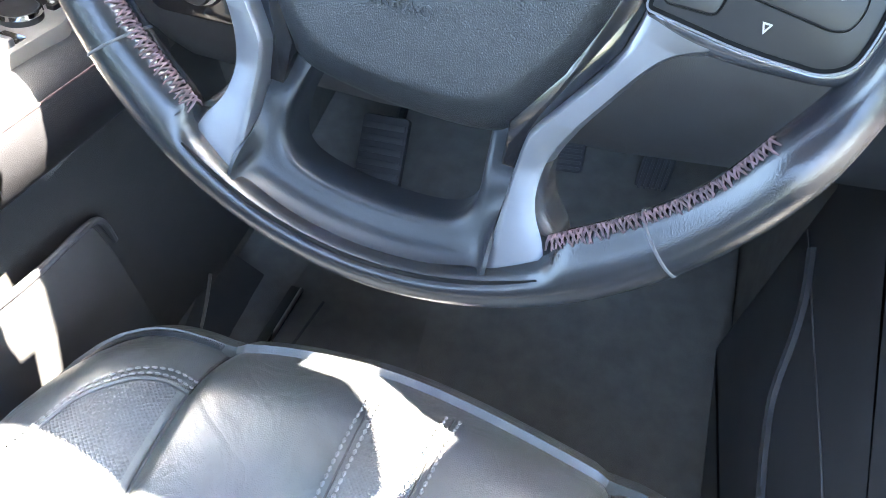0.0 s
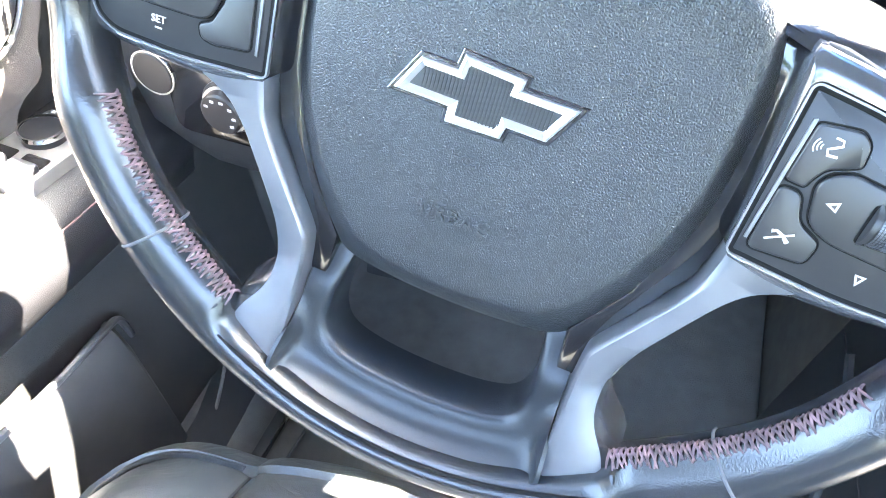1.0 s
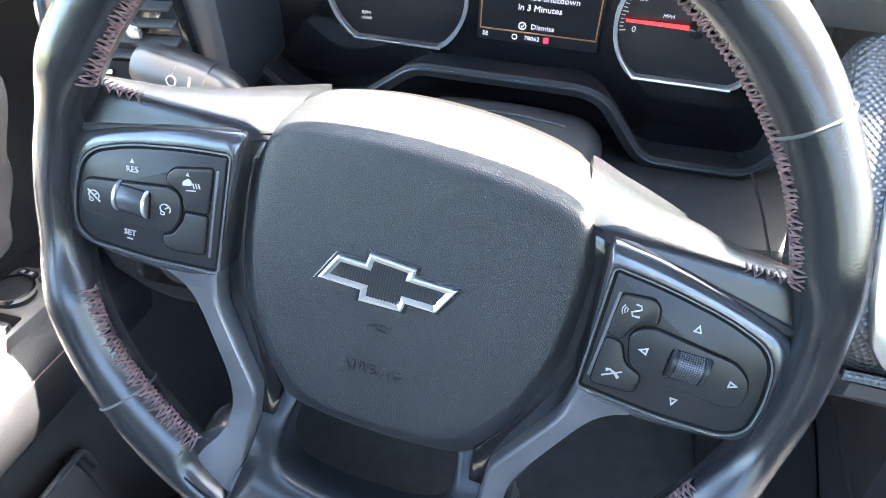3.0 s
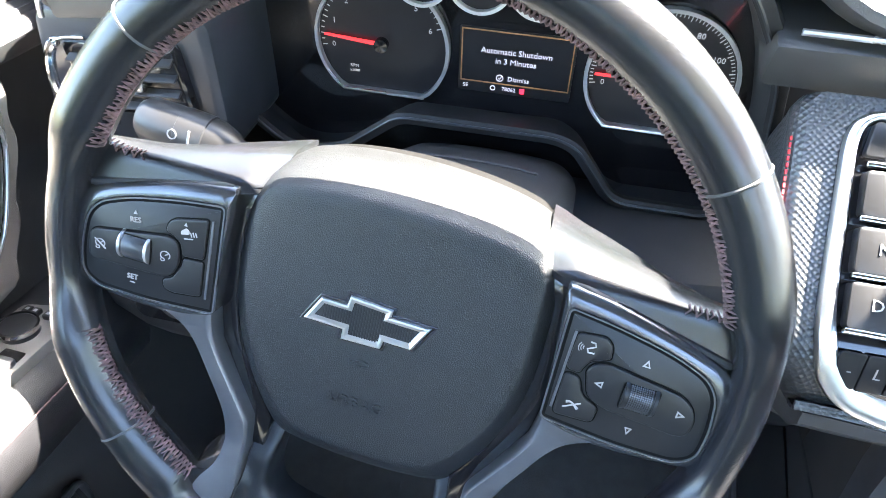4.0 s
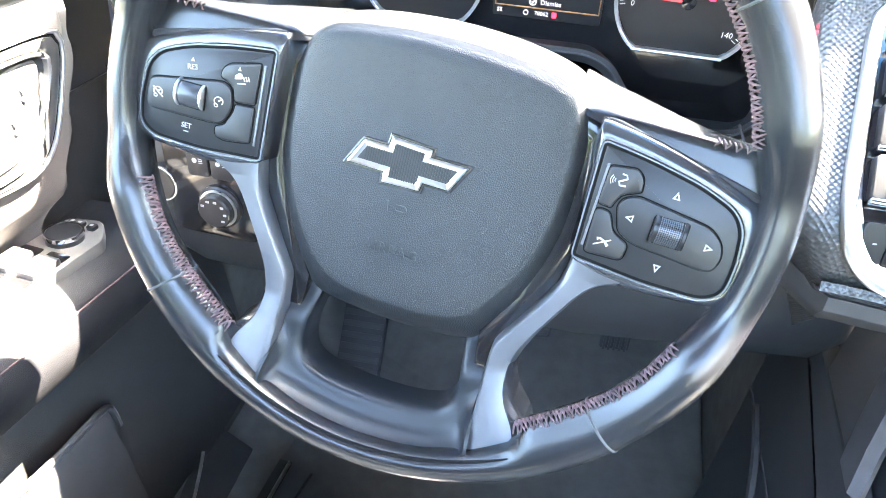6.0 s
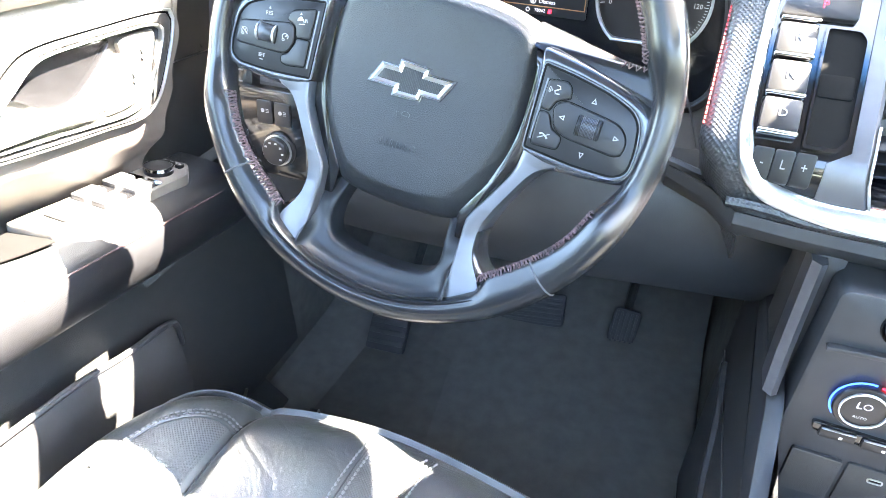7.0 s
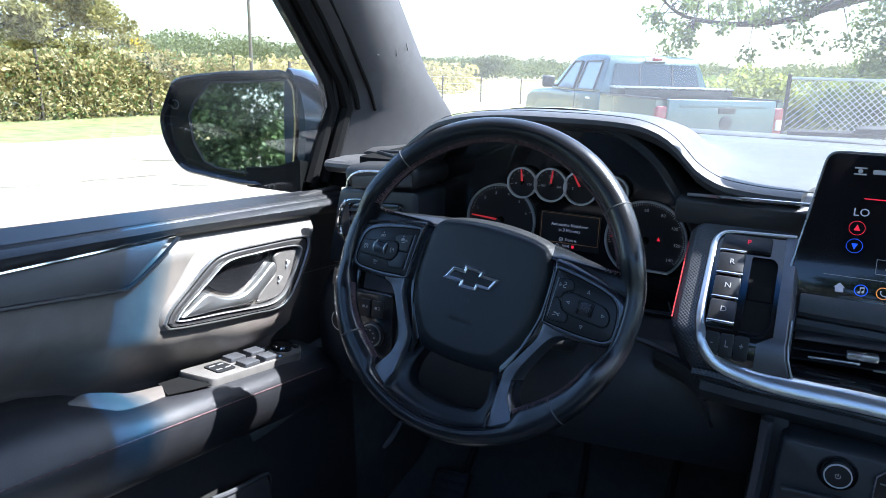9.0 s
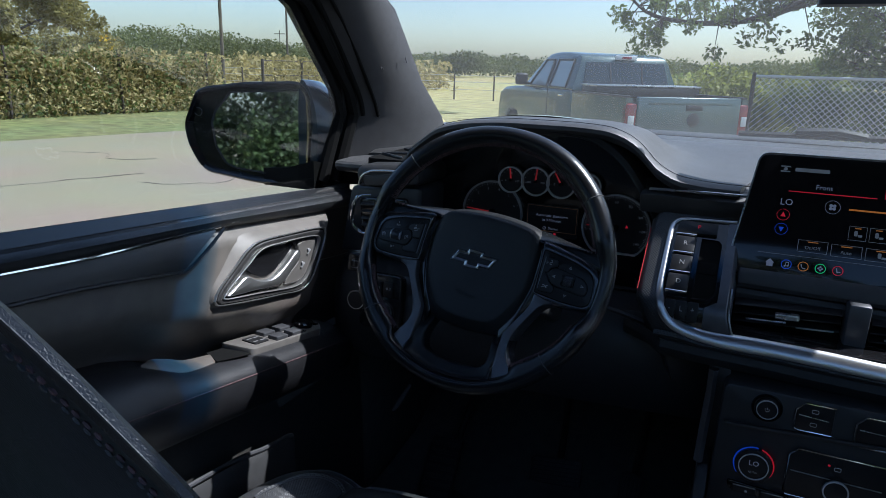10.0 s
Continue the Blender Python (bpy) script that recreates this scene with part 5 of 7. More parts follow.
for k in range(70):
    x = 0.338 + k * 0.0058
    rbox(0.0042, 0.001, 0.001, pose(x, 0.1385, 1.1942 - 0.012 * (x - 0.333)), 0, bm)
part("bolster_stitch", bm, GREYSTITCH, dash, smooth=0, kind="stuff")
vents = thing("centre_air_vents", pose(0, 0, 0), "centre air vents with dark slats and silver tabs", "air vent")
part("vent_box", rbox(0.30, 0.03, 0.06, pose(0.478, 0.17, 1.166), 0.004), GLOSS, vents)
for x0, x1 in ((0.338, 0.468), (0.502, 0.62)):
    for k in range(3):
        part("slat", rbox(x1 - x0, 0.028, 0.0025, pose((x0 + x1) / 2, 0.136, 1.155 + 0.0115 * k, 18, -3, 0), 0.001), BUTTON, vents)
    part("tab", rbox(0.03, 0.012, 0.008, pose(x0 + 0.066, 0.118, 1.166, 0, -3, 0), 0.002), SILVER, vents, "silver tab")
    part("slat_edge", rbox(0.05, 0.003, 0.003, pose(x0 + 0.041, 0.12, 1.155, 0, -3, 0), 0.001), SILVER, vents)
    part("slat_edge", rbox(0.045, 0.003, 0.002, pose(x0 + 0.101, 0.12, 1.153, 0, -3, 0), 0.0008), SILVER, vents)
part("divider", rbox(0.026, 0.04, 0.06, pose(0.485, 0.13, 1.168), 0.004), SATIN, vents, "satin grey divider")
part("vent_cheek", loft(bmesh.new(), [[(x, y, z) for y, z in ((0.1, 1.145), (0.128, 1.178), (0.14, 1.2), (0.16, 1.205), (0.16, 1.14))] for x in (0.324, 0.336)]), SATIN, vents)

# ---- control stack ----
stack = thing("climate_control_stack", frame_of((0.40, 0.045, 1.0), (1, 0, 0), (0, 0.06, 1)), "black climate control stack with ringed knob and chrome-edged buttons", "control panel")
part("panel", slab(rounded([(-0.065, -0.2), (0.4, -0.2), (0.4, 0.084), (-0.06, 0.084)], 0.01), -0.1, 0.0, 0.004), KNEE, stack)
PX, PY = -0.006, 0.061
part("power_recess", lathe([(0.019, 0.0), (0.018, 0.003), (0.0155, 0.001), (0.0145, 0.001)], 36, None, at(PX, PY)), GLOSS, stack)
part("power_knob", lathe([(0.013, 0.0), (0.013, 0.006), (0.012, 0.0075), (0.0, 0.0077)], 36, None, at(PX, PY)), BUTTON, stack)
part("power_ring", band(circle(PX, PY, 0.0129), circle(PX, PY, 0.0118), 0.006, 0.0084), PALE, stack, "pale metal ring")
bm = tube([(PX + 0.0024 * math.cos(radians(a)), PY + 0.0024 * math.sin(radians(a)), 0.0079) for a in range(130, 411, 20)], 0.0004, 4)
strip((PX, PY + 0.0002), (PX, PY + 0.0031), 0.0008, 0.0077, 0.0083, bm)
part("symbol", bm, DIALINK, stack)
part("trim_ledge", rbox(0.19, 0.005, 0.009, at(0.04, 0.0355, 0.002, 3.5), 0.0015), HARD, stack, "thin grey ledge")
KX, KY = -0.011, -0.02
tk = part("temperature_knob", lathe([(0.0232, 0.0), (0.0232, 0.008), (0.022, 0.0095), (0.0178, 0.01)], 40, None, at(KX, KY)), BUTTON, stack, "temperature knob reading LO")
part("blue_arc", tube([(KX + 0.0242 * math.cos(radians(a)), KY + 0.0242 * math.sin(radians(a)), 0.004) for a in range(82, 221, 6)], 0.0009, 6), BLUEGLOW, tk)
part("red_arc", tube([(KX + 0.0242 * math.cos(radians(a)), KY + 0.0242 * math.sin(radians(a)), 0.004) for a in range(-30, 75, 6)], 0.0009, 6), REDGLOW, tk)
part("knob_ring", band(circle(KX, KY, 0.0184), circle(KX, KY, 0.0172), 0.009, 0.012), PALE, tk, "pale metal ring")
part("knob_face", slab(circle(KX, KY, 0.017), 0.006, 0.0095), GLOSS, tk)
part("reading", words("LO", 0.0098, at(KX, KY + 0.004, 0.0098)), SCREENTEXT, tk, smooth=0)
part("reading", words("AUTO", 0.004, at(KX, KY - 0.0085, 0.0098)), DIALINK, tk, smooth=0)
for x0, x1, z0, z1 in ((0.027, 0.07, 0.042, 0.079), (0.095, 0.2, 0.037, 0.076), (0.028, 0.14, -0.05, 0.016)):
    cut = 0.01
    po = [(x0 + cut, z1), (x0, z1 - cut), (x0, z0 + cut * 0.4), (x0 + 0.003, z0), (x1, z0), (x1, z1)]
    pod = part("button_pod", slab(po, -0.002, 0.003, 0.001), BUTTON, stack)
    part("pod_edge", tube([(*p, 0.0035) for p in [(x1, z1), po[0], po[1], po[2], po[3], (x1, z0)]], 0.0013, 6), CHROME, pod, "chrome outline")
    part("pod_line", tube([(x0 + 0.004, (z0 + z1) / 2 + 0.002, 0.0035), (x1 - 0.006, (z0 + z1) / 2, 0.0035)], 0.0008, 5), SILVER, pod)
    bm = bmesh.new()
    for q in (0.27, 0.75):
        cx, cy = (x0 + x1) / 2, z0 + (z1 - z0) * q
        band(rect(cx, cy, 0.008, 0.0052, 0.002), rect(cx, cy, 0.0068, 0.004, 0.0016), 0.003, 0.0036, bm)
    part("symbol", bm, DIALINK, pod)
fan = part("fan_knob", lathe([(0.0146, 0.0), (0.0146, 0.008), (0.0, 0.009)], 32, None, at(0.085, -0.028, 0.002)), BUTTON, stack)
part("fan_ring", band(circle(0.085, -0.028, 0.0149), circle(0.085, -0.028, 0.0132), 0.008, 0.0115), PALE, fan)
part("red_dot", slab(circle(0.074, 0.003, 0.0013, 10), 0.003, 0.004), REDGLOW, stack)
seatrow = part("seat_heat_panel", slab(rounded([(-0.038, -0.06), (-0.04, -0.05), (0.034, -0.0535), (0.039, -0.06), (0.034, -0.068)], 0.004), -0.002, 0.004, 0.001), GLOSS, stack)
for x in (-0.018, 0.016):
    part("seat_button", slab(rect(x, -0.059 - x * 0.04, 0.029, 0.01, 0.002), 0.003, 0.007, 0.001), BUTTON, seatrow)
    part("button_edge", rbox(0.028, 0.0014, 0.002, at(x, -0.0537 - x * 0.04, 0.0068), 0.0006), SILVER, seatrow)
    part("symbol", slab(rect(x + 0.003, -0.06 - x * 0.04, 0.003, 0.003, 0.001), 0.007, 0.0073), DIALINK, seatrow)
part("bin_lid", slab(rounded([(-0.045, -0.14), (-0.045, -0.087), (-0.002, -0.089), (-0.002, -0.14)], 0.003), -0.002, 0.004, 0.0015), HARD, stack)
usb = part("port_panel", slab(rounded([(0.002, -0.14), (0.002, -0.088), (0.12, -0.092), (0.12, -0.14)], 0.003), -0.002, 0.003, 0.001), HARD, stack)
for x in (0.027, 0.051):
    part("usb_port", band(rect(x, -0.101, 0.013, 0.0055, 0.0025), rect(x, -0.101, 0.0105, 0.003, 0.0014), 0.003, 0.0042), SILVER, usb)
    part("port_hole", slab(rect(x, -0.101, 0.0105, 0.003, 0.0014), 0.002, 0.0034), GLOSS, usb)
bar = thing("stack_side_bar", pose(0, 0, 0), "slim metallic bar edging the control stack", "trim bar")
part("bar", loft(bmesh.new(), [[(x + dx, y + dy, z) for dx, dy in ((-0.007, 0.03), (-0.007, 0.002), (0.0, -0.004), (0.005, 0.0), (0.005, 0.03))] for x, y, z in ((0.325, 0.075, 1.088), (0.325, 0.072, 1.05), (0.323, 0.058, 1.0), (0.322, 0.045, 0.962))]), SATIN, bar)
part("bar_back", rbox(0.024, 0.09, 0.42, pose(0.334, 0.13, 0.93), 0.003), PLASTIC, bar)
cons = thing("centre_console", pose(0, 0, 0), "black leather centre console with stitched edge", "centre console")
rings = []
for y, z in ((0.03, 0.84), (-0.06, 0.838), (-0.14, 0.846), (-0.35, 0.86), (-0.9, 0.862)):
    rings.append([(0.34, y, 0.5), (0.333, y, z - 0.03), (0.335, y, z - 0.008), (0.342, y, z), (0.37, y, z - 0.001), (0.62, y, z - 0.001), (0.66, y, z - 0.02), (0.66, y, 0.5)])
part("console_body", loft(bmesh.new(), rings), PLASTIC, cons)
wo = [(0.3, 0.96), (0.045, 0.962), (0.0, 0.93), (-0.06, 0.885), (-0.14, 0.858), (-0.9, 0.862), (-0.9, 0.5), (0.3, 0.5)]
wo = rounded(wo, [0.001, 0.02, 0.02, 0.03, 0.03, 0.001, 0.001, 0.001], 5)
part("side_wing", loft(bmesh.new(), [[(x, p[0], p[1]) for p in inset(wo, d)] for x, d in ((0.336, 0.004), (0.3345, 0.0), (0.325, 0.0), (0.3205, 0.003), (0.319, 0.008))]), KNEE, cons, "leather-wrapped console side")
part("console_stitch", tube(spline([(0.318, 0.29, 0.787), (0.318, 0.136, 0.802), (0.318, 0.048, 0.813), (0.318, -0.006, 0.818), (0.318, -0.14, 0.823), (0.318, -0.4, 0.825)], 4, False), 0.001, 5), GREYSTITCH, cons)
part("lower_trim", tube(spline([(0.318, 0.25, 0.8), (0.318, 0.2, 0.787), (0.318, 0.164, 0.762), (0.318, 0.123, 0.72), (0.318, 0.08, 0.707), (0.318, 0.029, 0.702), (0.318, -0.2, 0.695)], 5, False), 0.006, 8), RUBBER, cons)

# ---- driver's door ----
def belt(y):
    return 1.262 - 0.0755 * y


door = thing("door_1", pose(0, 0, 0), "closed driver's door with taupe insert, black armrest and chrome handle", "car door", "", "structure")
def glass_z(y): return 1.2555 - 0.0665 * y
def groove_z(y): return 1.2464 - 0.0585 * y
def pad_low(y): return 1.2255 - 0.085 * y if y > -0.1 else 1.234 - 0.046 * (y + 0.1)
ys = [-1.0, -0.8, -0.6, -0.45, -0.3, -0.2, -0.1, 0.0, 0.1, 0.2, 0.27, 0.3]
rings = []
for y in ys:
    g, r, l = glass_z(y), groove_z(y), pad_low(y)
    rings.append([(-0.5, y, g - 0.2), (-0.475, y, g - 0.04), (-0.45, y, g - 0.014), (-0.436, y, g - 0.003), (-0.425, y, g + 0.001), (-0.4, y, r + 0.002), (-0.395, y, r), (-0.3925, y, r - 0.0035), (-0.39, y, r - 0.002), (-0.3835, y, r - 0.005), (-0.379, y, (r + l) / 2 + 0.002), (-0.3795, y, l + 0.005), (-0.383, y, l), (-0.391, y, l - 0.001), (-0.4, y, l - 0.1)])
part("upper_pad", loft(bmesh.new(), rings), LEATHER, door, "padded black leather sill")
part("pad_seam", tube([(-0.3965, y, groove_z(y) + 0.0012) for y in ys], 0.0006, 4), GREYSTITCH, door)
part("glass_seal", tube([(-0.452, y, glass_z(y) - 0.01) for y in ys], 0.006, 6), RUBBER, door)
# dark spear below the pad
bm = sheet([[(-0.381, y, z) for y, z in ((-1.0, 1.3), (-0.435, 1.252), (-0.316, 1.243), (-0.1, 1.238))], [(-0.374, y, z) for y, z in ((-1.0, 1.28), (-0.435, 1.236), (-0.316, 1.227), (-0.112, 1.2325))], [(-0.37, y, z) for y, z in ((-1.0, 1.262), (-0.435, 1.22), (-0.32, 1.21), (-0.178, 1.1925))]], 0.012)
part("spear_insert", bm, LEATHER, door, "dark leather insert")
part("chrome_spear", tube([(-0.3765, y, z) for y, z in ((-1.0, 1.301), (-0.435, 1.252), (-0.316, 1.243), (-0.098, 1.237))], 0.002, 6), CHROME, door, "thin chrome line")
part("spear_edge", tube(spline([(-0.3675, y, z) for y, z in ((-1.0, 1.26), (-0.435, 1.219), (-0.32, 1.209), (-0.203, 1.193), (-0.177, 1.1915), (-0.14, 1.21), (-0.1, 1.236))], 5, False), 0.0026, 6), LEATHER, door)
# taupe insert
def taupe_front(z): return lerp_table(z, [(1.02, 0.085), (1.037, 0.099), (1.064, 0.117), (1.107, 0.144), (1.165, 0.18), (1.214, 0.202), (1.24, 0.208)])
def crease_z(y): return lerp_table(y, [(-1.0, 1.2), (-0.45, 1.185), (-0.28, 1.162), (-0.2, 1.13), (-0.1, 1.106), (0.024, 1.074), (0.068, 1.07), (0.2, 1.05)])
grid = []
for i in range(30):
    v = -0.03 + 1.03 * i / 29
    zf = pad_low(0.15) * (1 - v) + 1.015 * v
    row = []
    for k in range(49):
        yf = taupe_front(zf)
        y = -1.0 + (yf + 1.0) * (1 - (1 - k / 48) ** 1.5)
        z = pad_low(y) * (1 - v) + 1.015 * v
        x = -0.391 + 0.014 * smooth01(v / 0.12) + 0.011 * smooth01(v / 0.55)
        under = max(0.0, crease_z(y) - z)
        x -= 0.85 * (math.hypot(under, 0.012) - 0.012) * smooth01((yf - y - 0.008) / 0.03)
        x -= 0.02 * smooth01((z - crease_z(y) + 0.01) / -0.03) * (1 - smooth01((yf - y - 0.008) / 0.03)) + 0.012 * max(0.0, (k - 46) / 2)
        row.append((max(x, -0.425), y, z))
    grid.append(row)
part("taupe_insert", sheet(grid, 0.012), TAUPE, door, "taupe leather insert")
part("front_panel", rbox(0.02, 0.24, 0.31, pose(-0.418, 0.19, 1.085), 0.002), HARD, door)
# handle set in its bezel
def even(pts, n=64):
    """Resamples a smooth closed outline into n equal steps from its lowest y."""
    P = [Vector(p) for p in spline(pts, 8)]
    k0 = min(range(len(P)), key=lambda k: P[k].x)
    P = P[k0:] + P[:k0]
    if sum(P[i].x * P[(i + 1) % len(P)].y - P[(i + 1) % len(P)].x * P[i].y for i in range(len(P))) < 0:
        P = [P[0]] + P[:0:-1]
    P.append(P[0])
    run = [0.0]
    for a, b in zip(P, P[1:]):
        run.append(run[-1] + (b - a).length)
    out, k = [], 0
    for i in range(n):
        s = run[-1] * i / n
        while run[k + 1] < s:
            k += 1
        out.append(tuple(P[k].lerp(P[k + 1], (s - run[k]) / max(1e-9, run[k + 1] - run[k]))))
    return out
bo = even([(-0.137, 1.13), (-0.127, 1.147), (-0.093, 1.171), (-0.058, 1.194), (-0.026, 1.201), (0.048, 1.197), (0.132, 1.19), (0.152, 1.178), (0.131, 1.135), (0.104, 1.1), (0.073, 1.088), (0.02, 1.096), (-0.038, 1.105), (-0.122, 1.121)])
bi = even([(-0.119, 1.134), (-0.106, 1.145), (-0.066, 1.168), (-0.03, 1.187), (0.02, 1.187), (0.075, 1.183), (0.118, 1.177), (0.127, 1.166), (0.103, 1.13), (0.083, 1.108), (0.051, 1.102), (0.0, 1.11), (-0.037, 1.117), (-0.11, 1.129)])
def mixed(f): return [(a[0] + (b[0] - a[0]) * f, a[1] + (b[1] - a[1]) * f) for a, b in zip(bo, bi)]
def ring_at(f, x): return [(x, p[0], p[1]) for p in mixed(f)]
part("handle_surround", loft(bmesh.new(), [ring_at(-1.0, -0.379), ring_at(-0.6, -0.3715), ring_at(-0.25, -0.3655), ring_at(-0.02, -0.3625)], caps=False), TAUPE, door, "padded taupe surround of the handle")
part("outer_ring", loft(bmesh.new(), [ring_at(-0.05, -0.364), ring_at(-0.04, -0.3605), ring_at(0.0, -0.3592), ring_at(0.09, -0.3592), ring_at(0.13, -0.3605), ring_at(0.14, -0.364)], caps=False), SILVER, door, "thin chrome outer ring")
part("ring_groove", loft(bmesh.new(), [ring_at(0.13, -0.363), ring_at(0.14, -0.3614), ring_at(0.26, -0.3614), ring_at(0.27, -0.363)], caps=False), MATTBLACK, door)
part("handle_bezel", loft(bmesh.new(), [ring_at(0.25, -0.363), ring_at(0.28, -0.36), ring_at(0.4, -0.3588), ring_at(0.7, -0.359), ring_at(0.84, -0.3608), ring_at(0.95, -0.364)], caps=False), HANDLE, door, "satin metal bezel")
part("bezel_ring", loft(bmesh.new(), [ring_at(0.86, -0.3615), ring_at(0.88, -0.3572), ring_at(0.95, -0.3566), ring_at(1.04, -0.3574), ring_at(1.08, -0.374)], caps=False), SILVER, door)
part("handle_cup", loft(bmesh.new(), [ring_at(1.05, -0.362), [(-0.366, p[0], p[1]) for p in inset(bi, 0.0025)], [(-0.3685, p[0], p[1]) for p in inset(bi, 0.005)], [(-0.3687, 0.0, 1.148)] * len(bi)], caps=False), HANDLE, door, "smooth silver handle cup")
lv = even([(-0.112, 1.132), (-0.098, 1.141), (-0.072, 1.153), (-0.058, 1.149), (-0.042, 1.14), (-0.015, 1.133), (0.004, 1.135), (0.03, 1.147), (0.056, 1.163), (0.066, 1.163), (0.067, 1.148), (0.04, 1.13), (0.015, 1.117), (-0.02, 1.12), (-0.05, 1.124)], 64)
part("door_lever", loft(bmesh.new(), [[(x, p[0], p[1]) for p in inset(lv, d)] for d, x in ((0.001, -0.37), (0.0, -0.363), (0.0006, -0.3585), (0.0016, -0.3568), (0.003, -0.356))]), SILVER, door, "broad satin silver pull lever")
dk = even([(-0.071, 1.169), (-0.052, 1.181), (-0.02, 1.184), (0.03, 1.182), (0.06, 1.178), (0.045, 1.164), (0.018, 1.147), (-0.002, 1.139), (-0.02, 1.138), (-0.04, 1.146), (-0.056, 1.158)], 56)
# The dish is filled by a dark plate that gives its shade
part("hollow_shade", loft(bmesh.new(), [[(x, p[0], p[1]) for p in inset(dk, d)] for d, x in ((0.0, -0.374), (0.0, -0.3655), (0.003, -0.3668))]), DARKCHROME, door, "dark plate for the shaded hollow behind the lever")
lk = even([(0.07, 1.174), (0.114, 1.174), (0.119, 1.165), (0.115, 1.15), (0.1, 1.128), (0.084, 1.112), (0.06, 1.107), (0.03, 1.112), (0.045, 1.13), (0.071, 1.147)], 56)
part("lock_plate", loft(bmesh.new(), [[(x, p[0], p[1]) for p in inset(lk, d)] for d, x in ((0.0, -0.374), (0.0, -0.3625), (0.002, -0.361))]), SWITCH, door)
for y, z in ((0.097, 1.153), (0.078, 1.133)):
    bm = rbox(0.002, 0.012, 0.004, pose(-0.36, y, z, 40, 0, 0), 0.0006)
    rbox(0.002, 0.004, 0.008, pose(-0.3598, y - 0.001, z + 0.003, 15, 0, 0), 0.0006, bm)
    part("lock_symbol", bm, WHITEINK, door)

# armrest
def arm_z(y): return 1.0 - 0.152 * y
ays = [-1.0, -0.7, -0.5, -0.35, -0.29, -0.245, -0.225, -0.215, -0.15, -0.095, -0.085, -0.07, 0.0, 0.06, 0.115, 0.16]
rings = []
for y in ays:
    z, n = arm_z(y), 1.0 if y < 0.1 else 0.75
    up = 0.022 * smooth01((-0.2 - y) / 0.08)
    low = 0.05 if -0.22 < y < -0.08 else 0.0
    rings.append([(-0.42, y, z - 0.07), (-0.42, y, z + 0.018 + up - low), (-0.392, y, z + 0.019 + up - low), (-0.386, y, z + 0.019 + up), (-0.352, y, z + 0.02 * n + up * 0.7), (-0.328, y, z + 0.016 * n + up * 0.2), (-0.314, y, z + 0.004), (-0.309, y, z - 0.006), (-0.31, y, z - 0.03), (-0.318, y, z - 0.058), (-0.33, y, z - 0.07), (-0.36, y, z - 0.074)])
part("armrest", loft(bmesh.new(), rings), ARMREST, door, "padded dark leather armrest")
part("arm_seam", tube([(-0.3105, y, arm_z(y) - 0.001) for y in ays[:-1]], 0.001, 5), REDSTITCH, door, "dark red seam")
# Black sheet keeps the hollow as dark as shade would
part("grab_shade", sheet([[(x, y, arm_z(y) + 0.0205 - low) for y in (-0.218, -0.15, -0.083)] for x, low in ((-0.424, 0.047), (-0.394, 0.047), (-0.3885, 0.004))], 0.002), MATTBLACK, door, "black sheet for the shade in the grab recess")
lip_out = spline([(-0.377, -0.262, 1.075), (-0.36, -0.243, 1.066), (-0.349, -0.222, 1.0575), (-0.347, -0.19, 1.0505), (-0.35, -0.155, 1.0455)], 5, False)
lip_in = spline([(-0.379, -0.26, 1.0765), (-0.386, -0.238, 1.076), (-0.389, -0.204, 1.062), (-0.388, -0.178, 1.05), (-0.384, -0.132, 1.0415)], 5, False)
# Second black sheet, for the dark triangle of shade behind the switch panel
part("recess_shade", sheet([[(x, y, arm_z(y) + 0.0225) for x, y in row] for row in (((-0.388, -0.134), (-0.348, -0.153)), ((-0.388, -0.11), (-0.34, -0.12)), ((-0.388, -0.088), (-0.336, -0.092)))], 0.001), MATTBLACK, door)
part("grab_lip", sheet([[tuple(Vector(p).lerp(Vector(q), f) + Vector((0, 0, h))) for p, q in zip(lip_out, lip_in)] for f, h in ((0.0, -0.006), (0.0, -0.001), (0.15, 0.0005), (0.5, 0.0015), (0.85, 0.001), (1.0, -0.001), (1.0, -0.03))], 0.002), TAUPE, door, "taupe lip of the grab recess")
# switch panel
swm = frame_of((-0.362, 0.0, arm_z(0.0) + 0.03), (0, 1, -0.152), (-1, 0, 0.05))
sw = thing("window_switch_panel", swm, "satin grey window switch panel on the armrest", "switch panel")
po = rounded([(-0.1, 0.03), (-0.088, -0.026), (0.09, -0.03), (0.118, -0.008), (0.11, 0.024)], 0.008)
part("panel", slab(po, -0.02, 0.0, 0.003), SWITCH, sw)
part("lock_pad", slab(rect(-0.052, 0.0, 0.034, 0.03, 0.004), 0, 0.002, 0.0008), BUTTON, sw)
bm = bmesh.new()
for k in range(4):
    slab(rect(-0.06 + 0.016 * (k % 2), 0.007 - 0.014 * (k // 2), 0.011, 0.0018), 0.002, 0.0024, 0, bm)
part("symbol", bm, WHITEINK, sw)
for x, y in ((-0.012, 0.013), (-0.012, -0.014), (0.03, 0.013), (0.03, -0.014)):
    w = part("window_switch", slab(rect(x, y, 0.03, 0.021, 0.003), 0, 0.006, 0.002), SATIN, sw)
    part("switch_well", slab(rect(x + 0.02, y, 0.012, 0.02, 0.002), 0, 0.0006), GLOSS, w)
mk = part("mirror_knob", lathe([(0.0165, 0), (0.0165, 0.007), (0.0145, 0.0085), (0, 0.009)], 28, None, at(0.077, 0.0)), BUTTON, sw, "round mirror adjuster")
part("knob_ring", band(circle(0.077, 0.0, 0.0172), circle(0.077, 0.0, 0.0158), 0.005, 0.0088), CHROME, mk)
